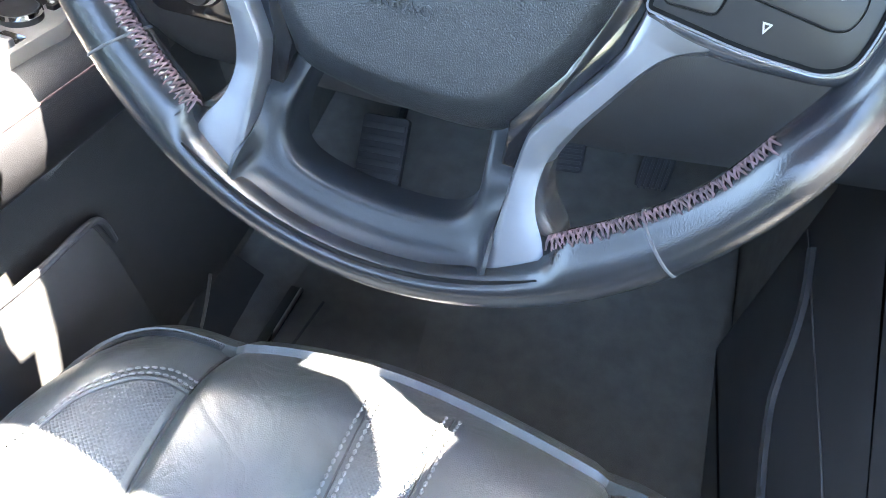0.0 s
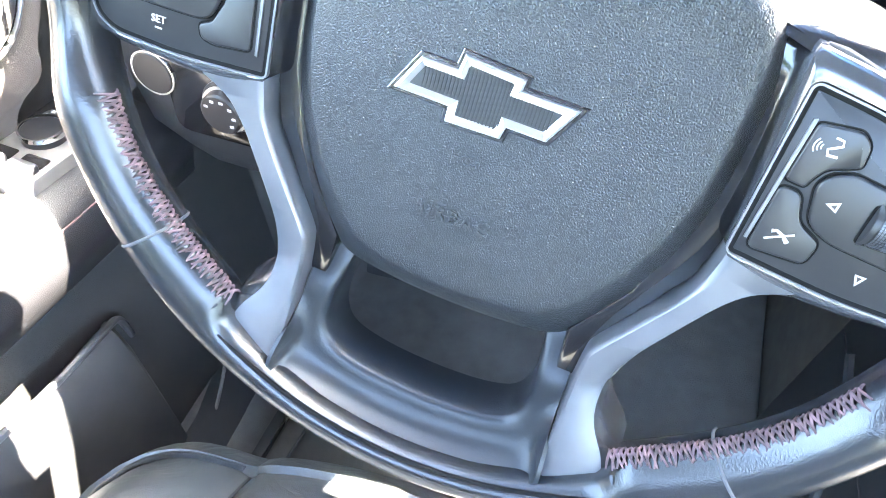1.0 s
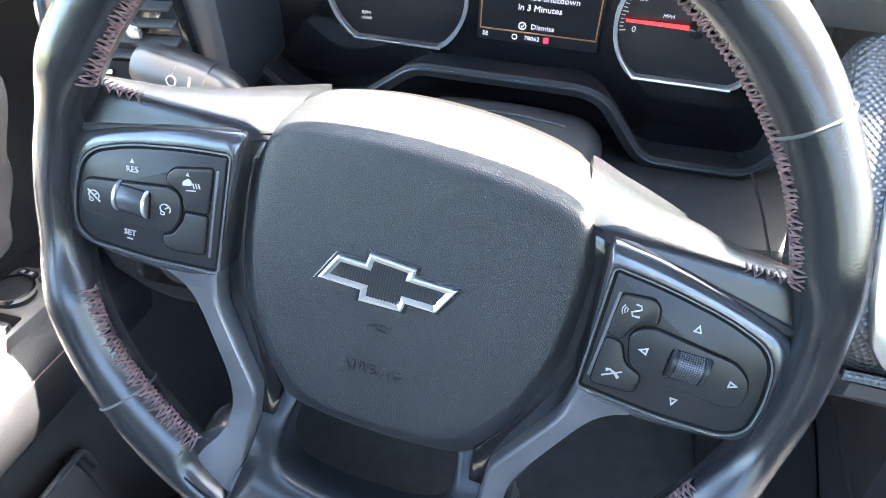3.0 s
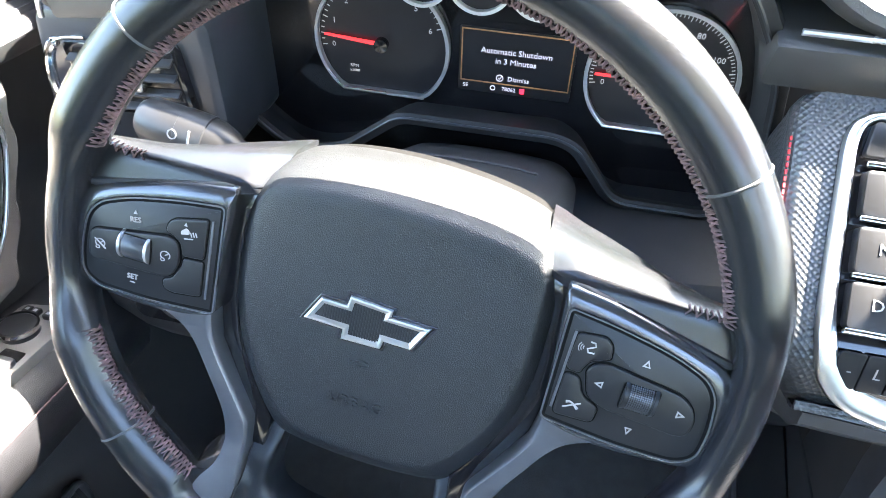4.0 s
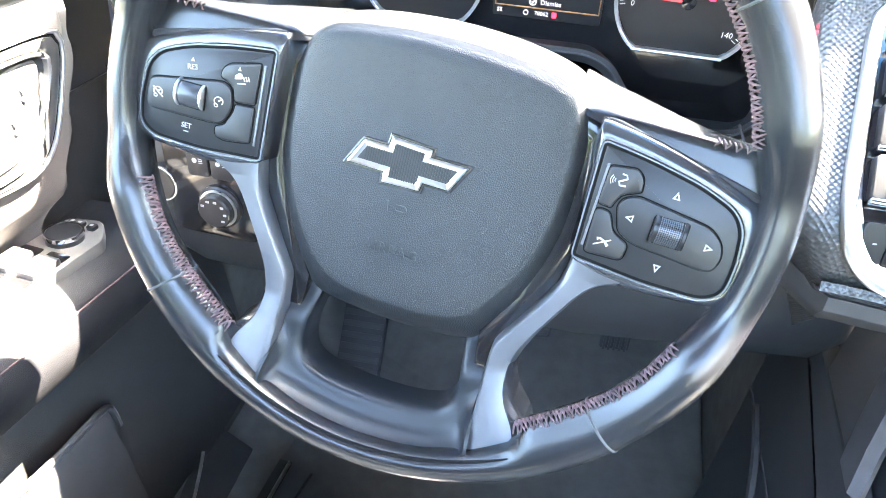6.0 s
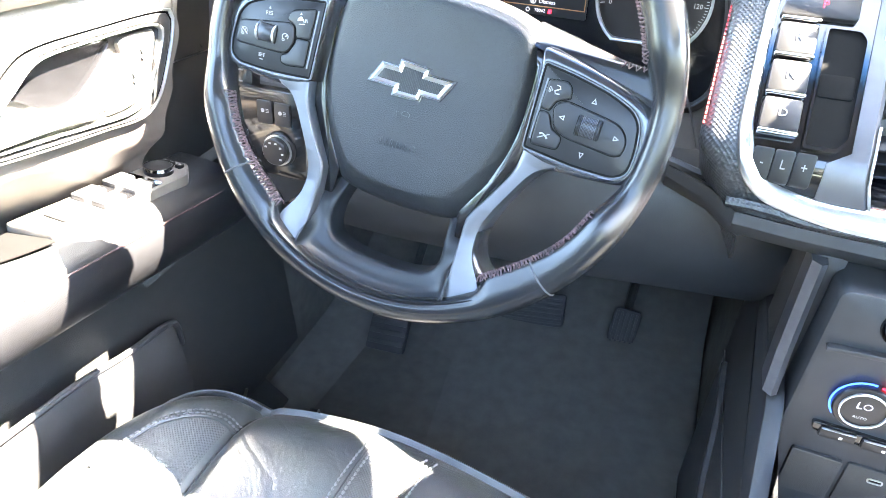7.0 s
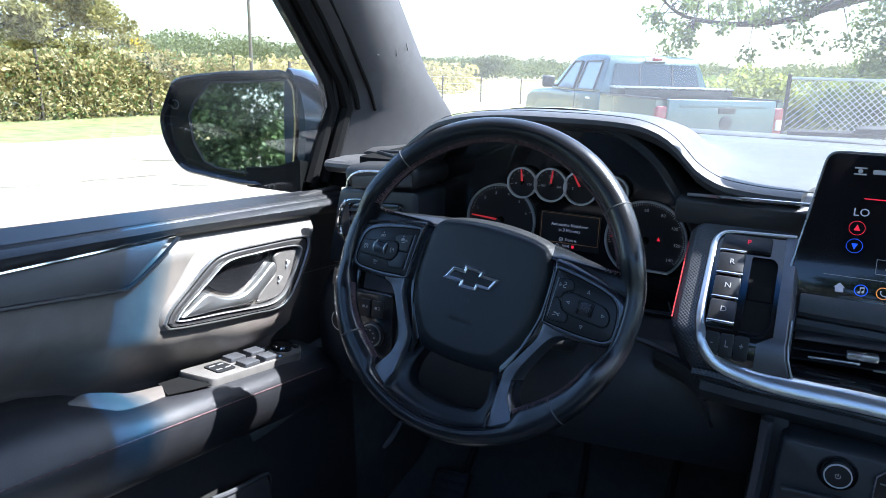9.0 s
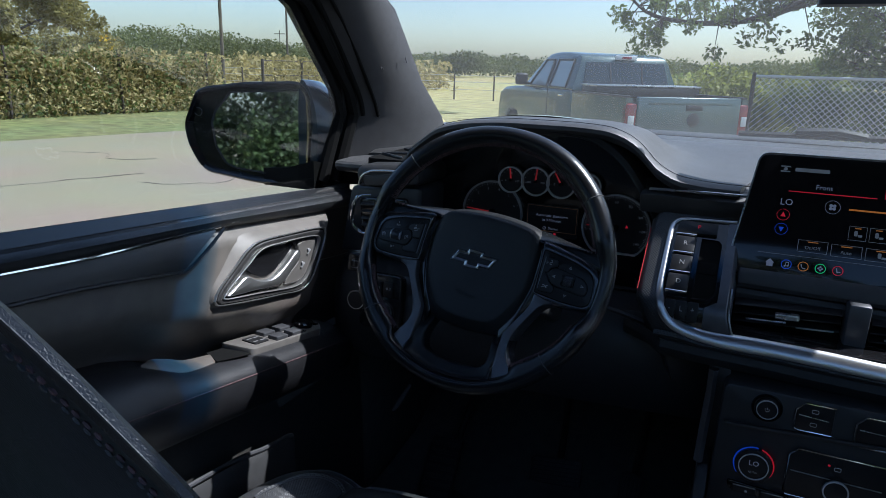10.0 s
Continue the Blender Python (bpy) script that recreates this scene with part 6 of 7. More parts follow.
for y in (-0.012, 0.004, 0.014):
    part("small_button", slab(rect(0.101, y * 0.8, 0.009, 0.008, 0.002), 0, 0.004, 0.001), BUTTON, sw)
    part("symbol", slab(rect(0.101, y * 0.8, 0.003, 0.003), 0.004, 0.0045), WHITEINK, sw)

# lower door with its map pocket
rings = []
for y in [-1.0, -0.6, -0.4, -0.2, -0.1, 0.0, 0.1, 0.2, 0.3]:
    rings.append([(-0.45, y, 0.5), (-0.45, y, 0.95), (-0.395, y, 0.95), (-0.385, y, 0.87), (-0.38, y, 0.8), (-0.37, y, 0.55)])
part("lower_panel", loft(bmesh.new(), rings), HARD, door, "hard plastic lower panel")
rows = []
for dz, x in ((0.0, -0.352), (-0.012, -0.346), (-0.06, -0.342), (-0.16, -0.346), (-0.27, -0.352)):
    row = []
    for y in [-1.0, -0.6, -0.4, -0.3, -0.2, -0.1, -0.04, 0.0, 0.025, 0.04, 0.05]:
        top = lerp_table(y, [(-1.0, 0.9), (-0.4, 0.885), (-0.15, 0.862), (-0.05, 0.84), (0.02, 0.828), (0.05, 0.79)])
        row.append((x - (0.03 if y > 0.03 else 0.006 if y > 0.01 else 0), y, top + dz * (1 if y < 0.03 else 0.8)))
    rows.append(row)
part("map_pocket", sheet(rows, 0.006), PLASTIC, door, "moulded map pocket")
part("pocket_lip", tube(spline([(-0.352, -1.0, 0.902), (-0.352, -0.4, 0.887), (-0.352, -0.15, 0.864), (-0.352, -0.05, 0.842), (-0.354, 0.015, 0.83), (-0.37, 0.045, 0.8), (-0.375, 0.05, 0.76)], 6, False), 0.004, 8), SATIN, door)
part("door_skin", rbox(0.03, 1.4, 0.8, pose(-0.53, -0.35, 0.79), 0.01), MIRRORPAINT, door)
# window frame and glass
fr = [(-0.452, 0.272, 1.245), (-0.447, 0.33, 1.375), (-0.443, 0.31, 1.427), (-0.43, 0.155, 1.58), (-0.42, 0.02, 1.64), (-0.41, -0.3, 1.67), (-0.41, -1.0, 1.68)]
part("window_frame", tube(fr, 0.013, 8, flat=1.2), MATTBLACK, door, "black window frame and seal")
part("frame_inner", tube([(x + 0.02, y + 0.022, z) for x, y, z in fr], 0.013, 8), MATTBLACK, door)
glassy = [(-0.452, y, z) for y, z in ((0.272, 1.19), (0.33, 1.375), (0.31, 1.427), (0.155, 1.58), (0.02, 1.64), (-0.3, 1.67), (-1.0, 1.68), (-1.0, 1.25), (-0.45, 1.22))]
bm = bmesh.new()
bm.faces.new([bm.verts.new((x + (z - 1.245) * 0.09, y, z)) for x, y, z in glassy])
g = part("window_glass", bm, GLASS, door, smooth=0)
g.visible_shadow = False
part("sail_panel", loft(bmesh.new(), [[(x, 0.27, 1.24), (x, 0.33, 1.378), (x, 0.42, 1.33), (x, 0.42, 1.22)] for x in (-0.46, -0.44)]), MATTBLACK, door)

# ---- door mirror ----
mirror = thing("door_mirror", pose(0, 0, 0), "dark painted door mirror reflecting trees", "door mirror")
mf = frame_of((-0.6, 0.245, 1.345), (1, 0.3, 0), (0, 0.05, 1))
loc = rounded([(-0.149, 0.004), (-0.121, 0.07), (-0.1, 0.08), (-0.02, 0.091), (0.102, 0.097), (0.123, 0.07), (0.126, 0.0), (0.121, -0.08), (0.09, -0.113), (0.01, -0.112), (-0.1, -0.094), (-0.12, -0.077), (-0.142, -0.036)], 0.016)
rings = [[mf @ Vector((*p, w)) for p in inset(loc, d)] for d, w in ((0.012, -0.012), (0.009, 0.002), (0.004, 0.006), (0.0, 0.0), (0.002, -0.03), (0.02, -0.075), (0.05, -0.1))]
part("housing", loft(bmesh.new(), rings[2:] + [[mf @ Vector((0.01, 0.0, -0.11))] * len(loc)], caps=False), MIRRORPAINT, mirror, "dark blue mirror housing")
part("rim", loft(bmesh.new(), rings[:4], caps=False), GLOSS, mirror)
part("inner_tray", slab(inset(loc, 0.008), -0.014, -0.008), GLOSS, mirror).matrix_world = mf
ml = [(-0.088, 0.008), (-0.078, 0.033), (-0.046, 0.069), (0.1, 0.077), (0.108, 0.06), (0.106, -0.065), (0.05, -0.092), (-0.038, -0.082), (-0.06, -0.073), (-0.081, -0.038)]
mg = part("mirror_glass", slab(rounded(ml, 0.004), -0.01, -0.004, 0.0), MIRROR, mirror, "mirror glass")
mg.matrix_world = mf
part("glass_rim", band(inset(rounded(ml, 0.004), -0.003), rounded(ml, 0.004), -0.01, -0.002), RUBBER, mirror).matrix_world = mf
def out_w(p, w):
    return mf @ Vector((p[0], p[1], w))
cap = [(0.1, 0.088), (0.15, 0.076), (0.182, 0.015), (0.177, -0.064), (0.135, -0.101), (0.1, -0.1)]
part("inner_cap", loft(bmesh.new(), [[out_w(p, w) for p in spline([(0.1 + (x - 0.1) * k, y) for x, y in cap], 4)] for w, k in ((0.0, 0.45), (-0.02, 0.75), (-0.05, 1.0), (-0.09, 0.8))]), MIRRORPAINT, mirror, "blue painted side of the housing")
part("indicator_mark", band(circle(-0.12, 0.029, 0.0085, 28), circle(-0.12, 0.029, 0.0075, 28), -0.009, -0.0065), SATIN, mirror).matrix_world = mf
part("stalk_arm", loft(bmesh.new(), [[(x, 0.25 + dy, 1.25 + dz) for dy, dz in ((0.0, -0.02), (0.08, -0.02), (0.08, 0.02), (0.0, 0.02 + k))] for x, k in ((-0.58, -0.005), (-0.52, 0.0), (-0.455, 0.02))]), MATTBLACK, mirror)

# ---- cabin shell ----
pillar = thing("windscreen_pillar", pose(0, 0, 0), "dark grey windscreen pillar trim with faint scuffs", "pillar trim", kind="structure")
rings = []
for (xa, ya, za), (xb, yb, zb) in zip([(-0.445, 0.29, 1.235), (-0.437, 0.34, 1.378), (-0.433, 0.318, 1.43), (-0.42, 0.165, 1.585), (-0.4, -0.02, 1.68)], [(-0.395, 0.8, 1.25), (-0.385, 0.7, 1.357), (-0.38, 0.575, 1.443), (-0.378, 0.44, 1.59), (-0.35, 0.1, 1.72)]):
    a, b = Vector((xa, ya, za)), Vector((xb, yb, zb))
    out = Vector((0.04, -0.02, 0.0))
    rings.append([a + Vector((-0.03, 0, 0)), a, a.lerp(b, 0.25) + out, a.lerp(b, 0.5) + out * 1.25, a.lerp(b, 0.75) + out * 0.9, b, b + Vector((-0.04, 0.01, 0)), a.lerp(b, 0.5) + Vector((-0.05, 0.02, 0))])
part("pillar_trim", loft(bmesh.new(), [spline(r, 3) for r in rings]), PILLARM, pillar)
for f, k, r in ((0.1, 0.55, 0.005), (0.2, 0.9, 0.0035)):
    line = [Vector(a).lerp(Vector(b), f) + Vector((0.04, -0.02, 0.0)) * k for a, b in (((-0.437, 0.34, 1.378), (-0.385, 0.7, 1.357)), ((-0.433, 0.318, 1.43), (-0.38, 0.575, 1.443)), ((-0.42, 0.165, 1.585), (-0.378, 0.44, 1.59)), ((-0.4, -0.02, 1.68), (-0.35, 0.1, 1.72)))]
    part("edge_seal", tube(spline(line, 5, False), r, 8), MATTBLACK, pillar, "black rubber seal")
rp = random.Random(8)
for k in range(7):
    f, g = rp.uniform(0.2, 0.6), rp.uniform(0.25, 0.75)
    a, b = Vector((-0.433, 0.318, 1.43)).lerp(Vector((-0.42, 0.165, 1.585)), f), Vector((-0.38, 0.575, 1.443)).lerp(Vector((-0.378, 0.44, 1.59)), f)
    c = a.lerp(b, g) + Vector((0.04, -0.02, 0.0)) * (1.22 if 0.35 < g < 0.65 else 1.02)
    part("scuff", tube([c, c + Vector((0.001, rp.uniform(-0.012, 0.012), rp.uniform(0.005, 0.016)))], [0.0012, 0.0006], 5), GREYSTITCH, pillar)
# windscreen: clear below, blue shade band at the top
def ws(y): return 1.345 + (0.82 - y) * 0.4
bm = bmesh.new()
screen = spline([(0.84, 1.29), (0.7, 1.355), (0.58, 1.437), (0.44, 1.565), (0.3, 1.625), (0.16, 1.636), (0.083, ws(0.083))], 4, False)
loft(bm, [[(x, y, z) for y, z in screen] for x in (-0.385, 0.4, 1.185)], close=False, caps=False)
w1 = part("window_front", bm, WSGLASS, None, "clear windscreen glass", 60, "windscreen", "structure")
w1.visible_shadow = False
bm = bmesh.new()
bm.faces.new([bm.verts.new(p) for p in ((-0.37, 0.083, ws(0.083)), (1.17, 0.083, ws(0.083)), (1.165, 0.012, ws(0.012)), (-0.365, 0.012, ws(0.012)))])
part("window_shade_band", bm, BLUEBAND, None, "blue shade band along the windscreen top", 0, "windscreen", "structure")
ho = [(-0.45, -3.1), (1.25, -3.1), (1.25, 0.022), (-0.45, 0.022)]
# The roof opening and its pane are unseen, added to brighten the cabin
part("ceiling", band(ho, [(-0.25, -2.6), (1.05, -2.6), (1.05, -0.57), (-0.25, -0.57)], 1.672, 1.725), HEADLINER, None, "dark grey headliner with an unseen opening added to let in sky light", 35, "ceiling", "structure")
def window(name, pts, m, label):
    bm = bmesh.new()
    bm.faces.new([bm.verts.new(p) for p in pts])
    return part(name, bm, m, None, label, 0, "window", "structure")
window("window_roof", ((-0.26, -2.61, 1.705), (1.06, -2.61, 1.705), (1.06, -0.56, 1.705), (-0.26, -0.56, 1.705)), ROOFGLASS, "unseen tinted roof pane, added for sky light")
# Unseen panes: left and back clear for daylight, right ones tinted against side light
window("window_right_rear", ((1.235, -3.1, 1.24), (1.235, -0.8, 1.24), (1.235, -0.8, 1.675), (1.235, -3.1, 1.675)), SIDEGLASS, "unseen rear side window")
window("window_left_rear", ((-0.44, -3.1, 1.24), (-0.44, -1.05, 1.24), (-0.44, -1.05, 1.675), (-0.44, -3.1, 1.675)), REARGLASS, "unseen rear side window")
window("window_back", ((-0.45, -3.09, 1.24), (1.25, -3.09, 1.24), (1.25, -3.09, 1.675), (-0.45, -3.09, 1.675)), REARGLASS, "unseen clear rear window")
window("window_right_front", ((1.235, -0.72, 1.24), (1.235, 0.3, 1.24), (1.235, 0.2, 1.55), (1.235, -0.72, 1.675)), SIDEGLASS, "unseen passenger window, tinted to hold back side light")
# Unseen plates, added; outlines follow the shadows wanted on seat and gear panel
pod = thing("shade_plates", pose(0, 0, 1.616), "unseen black plates under the windscreen, added to shade seat and gear panel", "sensor pod")
part("shell", slab(rounded([(0.361, 0.165), (0.42, 0.138), (0.461, 0.202), (0.43, 0.262), (0.409, 0.289), (0.376, 0.292), (0.324, 0.305), (0.3, 0.262), (0.358, 0.24)], 0.004), -0.014, 0.0, 0.003), PLASTIC, pod)
part("seat_shade_plate", slab(rounded([(0.452, 0.1), (0.72, 0.1), (0.72, 0.303), (0.518, 0.303), (0.508, 0.294), (0.512, 0.278), (0.476, 0.212), (0.452, 0.165)], 0.004), -0.014, 0.0, 0.004), PLASTIC, pod)
part("panel_shade_plate", slab(rounded([(0.39, 0.314), (0.484, 0.308), (0.51, 0.35), (0.39, 0.36)], 0.01), -0.036, -0.026, 0.002), PLASTIC, pod)
part("shade_block", rbox(0.04, 0.03, 0.012, pose(0.38, 0.26, -0.018), 0.004), GLOSS, pod)
part("wall_rear", rbox(1.8, 0.05, 0.75, pose(0.4, -3.1, 0.87), 0.01), PLASTIC, None, "dark rear wall of the cabin", 35, "wall", "structure")
part("wall_right", rbox(0.06, 4.0, 0.75, pose(1.25, -1.1, 0.87), 0.02), LEATHER, None, "black passenger door panel", 35, "wall", "structure")
for y in (-0.75, -1.7, -2.6):
    part("pillar_right", rbox(0.06, 0.12, 0.5, pose(1.22, y, 1.45), 0.02), HEADLINER, None, "dark side pillar", 35, "pillar", "structure")
    part("pillar_left", rbox(0.06, 0.12, 0.5, pose(-0.43, y - 0.3, 1.45), 0.02), HEADLINER, None, "dark side pillar", 35, "pillar", "structure")
part("wall_left_rear", rbox(0.06, 2.1, 0.75, pose(-0.46, -2.05, 0.87), 0.02), LEATHER, None, "black rear door panel", 35, "wall", "structure")
part("wall_firewall", rbox(1.75, 0.05, 1.0, pose(0.4, 0.9, 0.75), 0.01), CARPET, None, "dark firewall", 35, "wall", "structure")
part("floor", rbox(1.75, 4.1, 0.05, pose(0.4, -1.1, 0.475), 0.005), CARPET, None, "black carpet floor", 35, "floor", "structure")
bm = sheet([[(x, y, z + 0.01 * math.sin(x * 9)) for x in (-0.386, -0.2, 0.0, 0.2, 0.335)] for y, z in ((-0.1, 0.502), (0.4, 0.505), (0.6, 0.53), (0.75, 0.62), (0.87, 0.8))], 0.01)
part("floor_mat", bm, CARPET, None, "black carpet floor mat", 35, "floor mat")
hood = thing("bonnet", pose(0, 0, 0), "dark painted bonnet beyond the windscreen", "bonnet")
part("bonnet_skin", sheet([[(x, y, z - 0.03 * ((x - 0.4) / 0.9) ** 2) for x in (-0.5, -0.1, 0.4, 0.9, 1.3)] for y, z in ((0.9, 1.2), (1.4, 1.19), (1.9, 1.12), (2.2, 1.0))], 0.02), MIRRORPAINT, hood)

wip = thing("wiper", pose(0, 0, 0), "black wiper arm resting on the windscreen base", "wiper")
part("blade", tube([(0.3, 0.9, 1.345), (0.6, 0.885, 1.352), (1.0, 0.9, 1.35)], 0.007, 6), RUBBER, wip)
part("arm", tube([(0.42, 0.885, 1.357), (0.5, 0.88, 1.362), (0.56, 0.89, 1.352)], 0.009, 6), PLASTIC, wip)
part("cowl", rbox(1.5, 0.12, 0.03, pose(0.4, 0.95, 1.318), 0.006), PLASTIC, hood)

# pedals and footrest
def pedal(name, m, w, h, ribs, label, along):
    p = thing(name, m, label, "pedal")
    part("pad", slab(rounded([(-w / 2, -h / 2), (w / 2 * 0.95, -h / 2), (w / 2, h / 2), (-w / 2 * 0.95, h / 2)], 0.008), -0.012, 0.0, 0.003), RUBBER, p)
    for k in range(ribs):
        if along:
            part("rib", rbox(w / ribs * 0.45, h * 0.86, 0.004, at((k + 0.5) / ribs * w * 0.9 - w * 0.45, 0, 0.001), 0.001), PLASTIC, p)
        else:
            part("rib", rbox(w * 0.9, h / ribs * 0.45, 0.004, at(0, (k + 0.5) / ribs * h * 0.9 - h * 0.45, 0.001), 0.001), PLASTIC, p)
    part("arm", tube([(0, 0, -0.01), (0, 0.05, -0.06), (0, 0.2, -0.1), (0, 0.35, -0.1)], 0.009, 8), PLASTIC, p)
pedal("brake_pedal", frame_of((0.01, 0.55, 0.548), (1, 0.05, 0.12), (0, 0.55, 0.8)), 0.125, 0.065, 6, "wide ribbed black brake pedal", False)
pedal("accelerator_pedal", frame_of((0.185, 0.55, 0.545), (1, 0, -0.05), (0.1, 0.55, 0.8)), 0.05, 0.09, 5, "narrow ribbed black accelerator pedal", True)
pedal("footrest", frame_of((-0.235, 0.42, 0.56), (1, 0, 0.1), (0.05, 0.7, 0.7)), 0.08, 0.15, 7, "ribbed black footrest by the door", False)
sill = thing("door_sill", pose(0, 0, 0), "dark door sill with a metallic strip", "sill", kind="structure")
part("sill_body", loft(bmesh.new(), [[(-0.4, y, 0.5), (-0.4, y, 0.575), (-0.36 - 0.2 * max(0, y - 0.05), y, 0.565), (-0.345 - 0.25 * max(0, y - 0.05), y, 0.545), (-0.33, y, 0.5)] for y in (-1.0, 0.0, 0.05, 0.1, 0.15, 0.2)]), PLASTIC, sill)
part("sill_strip", rbox(0.016, 1.1, 0.006, pose(-0.302, -0.36, 0.515, 0, 0, -3), 0.002), HARD, sill, "dark strip")
part("strip_edge", rbox(0.003, 1.1, 0.009, pose(-0.2935, -0.3605, 0.5155, 0, 0, -3), 0.001), SILVER, sill, "metallic edge")
part("mat_joint", tube([(-0.226, 0.18, 0.5145), (-0.238, 0.1, 0.5145), (-0.26, -0.1, 0.5145)], 0.002, 6), RUBBER, sill)
# Pale tube painted in as the highlight along the carpet's edge
part("carpet_glint", tube(spline([(-0.352, 0.126, 0.6), (-0.352, 0.097, 0.566), (-0.352, 0.061, 0.537), (-0.35, 0.0, 0.52)], 5, False), 0.0025, 6), SWITCH, sill)
lev = thing("hood_release", pose(0, 0, 0), "small black lever under the dash", "lever")
part("lever", tube([(-0.19, 0.17, 0.9), (-0.2, 0.14, 0.87), (-0.205, 0.13, 0.862)], [0.004, 0.005, 0.003], 8), PLASTIC, lev)

# ---- driver's seat ----
seat = thing("bucket_seat", pose(0, 0, 0), "black leather driver's seat with perforated bolster and piping", "seat")
def front_y(x):
    return curve_table(x, [(-0.279, -0.2), (-0.275, -0.15), (-0.268, -0.115), (-0.256, -0.092), (-0.238, -0.073), (-0.212, -0.059), (-0.172, -0.05), (-0.13, -0.038), (-0.08, -0.03), (-0.02, -0.027), (0.045, -0.033), (0.12, -0.046), (0.172, -0.058), (0.212, -0.072), (0.238, -0.087), (0.256, -0.105), (0.268, -0.125), (0.275, -0.16), (0.279, -0.2)])
def seat_z(x, d):
    b = max(0.0, (abs(x) - 0.165) / 0.1)
    z = 0.845 + 0.021 * math.sin(min(1, b) * math.pi * 0.75) + 0.012 * math.exp(-((d - 0.1) / 0.08) ** 2)
    z -= 0.02 * max(0, d - 0.15) / 0.3
    if d < 0.06:
        z -= 0.03 * (1 - d / 0.06) ** 2
    z -= 0.010 * math.exp(-((abs(x) - 0.165) / 0.006) ** 2)
    return z
def top_grid(x0, x1, nx, d0, d1, nd, lift=0.0):
    g = []
    for i in range(nd + 1):
        d = d0 + (d1 - d0) * (i / nd) ** 1.3
        g.append([((x0 + (x1 - x0) * k / nx), front_y(x0 + (x1 - x0) * k / nx) - d, seat_z(x0 + (x1 - x0) * k / nx, d) + lift) for k in range(nx + 1)])
    return g
part("cushion", sheet(top_grid(-0.275, 0.275, 80, 0.0, 0.46, 30), 0.05), SEATL, seat)
bm = bmesh.new()
fp = [(-0.275 + 0.55 * k / 48) for k in range(49)]
part("cushion_front", sheet([[(x, front_y(x) + dy, seat_z(x, 0) + dz) for x in fp] for dy, dz in ((-0.004, 0.0), (0.008, -0.015), (0.006, -0.05), (-0.01, -0.12), (-0.03, -0.25))], 0.01), SEATL, seat)
part("piping", tube([(x, front_y(x) + 0.001, seat_z(x, 0) + 0.003) for x in fp if x < -0.17], 0.0028, 8), LEATHER, seat)
def stitches(bm, path, n, r, long=0.6):
    """n separate thread stitches along a path of points."""
    P = [Vector(p) for p in path]
    run = [0.0]
    for a, b in zip(P, P[1:]):
        run.append(run[-1] + (b - a).length)
    def where(s):
        for k in range(len(P) - 1):
            if s <= run[k + 1]:
                return P[k].lerp(P[k + 1], (s - run[k]) / max(1e-9, run[k + 1] - run[k]))
        return P[-1]
    step = run[-1] / n
    for k in range(n):
        tube([where((k + 0.5 - long / 2) * step), where((k + 0.5) * step), where((k + 0.5 + long / 2) * step)], [r * 0.5, r, r * 0.5], 5, False, bm)
    return bm
def on_seat(x, y, lift=0.0):
    return (x, y, seat_z(x, front_y(x) - y) + lift)
ARC = spline([(-0.247, -0.2), (-0.232, -0.165), (-0.221, -0.137), (-0.2, -0.112), (-0.182, -0.102), (-0.163, -0.099)], 5, False)
for s in (-1, 1):
    g = []
    for i in range(13):
        f = i / 12
        g.append([on_seat(s * x, y - f * (0.3 + y) * 0.9, 0.0016) for x, y in [(-0.17 - 0.075 * k / 10, curve_table(-0.17 - 0.075 * k / 10, ARC)) for k in range(11)]])
    part("bolster_insert", sheet(g, 0.002), PERF, seat, "perforated leather insert")
    for off in (0.003, 0.009):
        part("bolster_stitch", stitches(bmesh.new(), [on_seat(s * x, y + off, 0.002) for x, y in ARC], 26, 0.0014, 0.7), SEATSTITCH, seat)
    part("bolster_welt", tube([on_seat(s * x, y - 0.002, 0.001) for x, y in ARC], 0.0022, 6), SEATL, seat)
    part("bolster_seam", tube([on_seat(s * (0.166 - 0.004 * k / 14), -0.054 - 0.3 * k / 14, 0.0002) for k in range(15)], 0.002, 6), RUBBER, seat)
    x0, x1 = (-0.025, -0.03) if s < 0 else (0.036, 0.022)
    for off in (-0.0055, 0.0055):
        part("centre_stitch", stitches(bmesh.new(), [on_seat(x0 + off + (x1 - x0) * k / 12 * 1.5, -0.05 - 0.11 * k / 12 * 1.5, 0.0012) for k in range(13)], 30, 0.0017, 0.72), SEATSTITCH, seat)
    part("centre_seam", tube([on_seat(x0 + (x1 - x0) * k / 12 * 1.5, -0.05 - 0.11 * k / 12 * 1.5, 0.0002) for k in range(13)], 0.001, 5), RUBBER, seat)
g = []
for i in range(12):
    y = -0.075 - 0.25 * i / 11
    g.append([on_seat(-0.026 - 0.005 * (i / 11) + (0.056 - 0.02 * (i / 11)) * k / 6, y, 0.001) for k in range(7)])
part("centre_insert", sheet(g, 0.002), PERF, seat, "perforated centre strip")
bm = bmesh.new()
for k in range(64):
    x = -0.272 + 0.1 * k / 63
    tube([(x + 0.0022 * math.cos(q), front_y(x) + 0.001 + 0.0027 * math.sin(q), seat_z(x, 0) + 0.003 + 0.0027 * math.cos(q)) for q in (-1.2, 0.0, 1.2)], 0.0009, 4, False, bm)
part("piping_ribs", bm, LEATHER, seat, kind="stuff")
part("seat_base", rbox(0.48, 0.5, 0.25, pose(0, -0.36, 0.65), 0.03), PLASTIC, seat)
half = [(0.0, 1.47), (0.06, 1.46), (0.1, 1.446), (0.138, 1.423), (0.173, 1.391), (0.21, 1.345), (0.24, 1.27), (0.255, 1.15), (0.26, 0.95), (0.2, 0.86)]
so = half + [(-x, z) for x, z in half[:0:-1]]
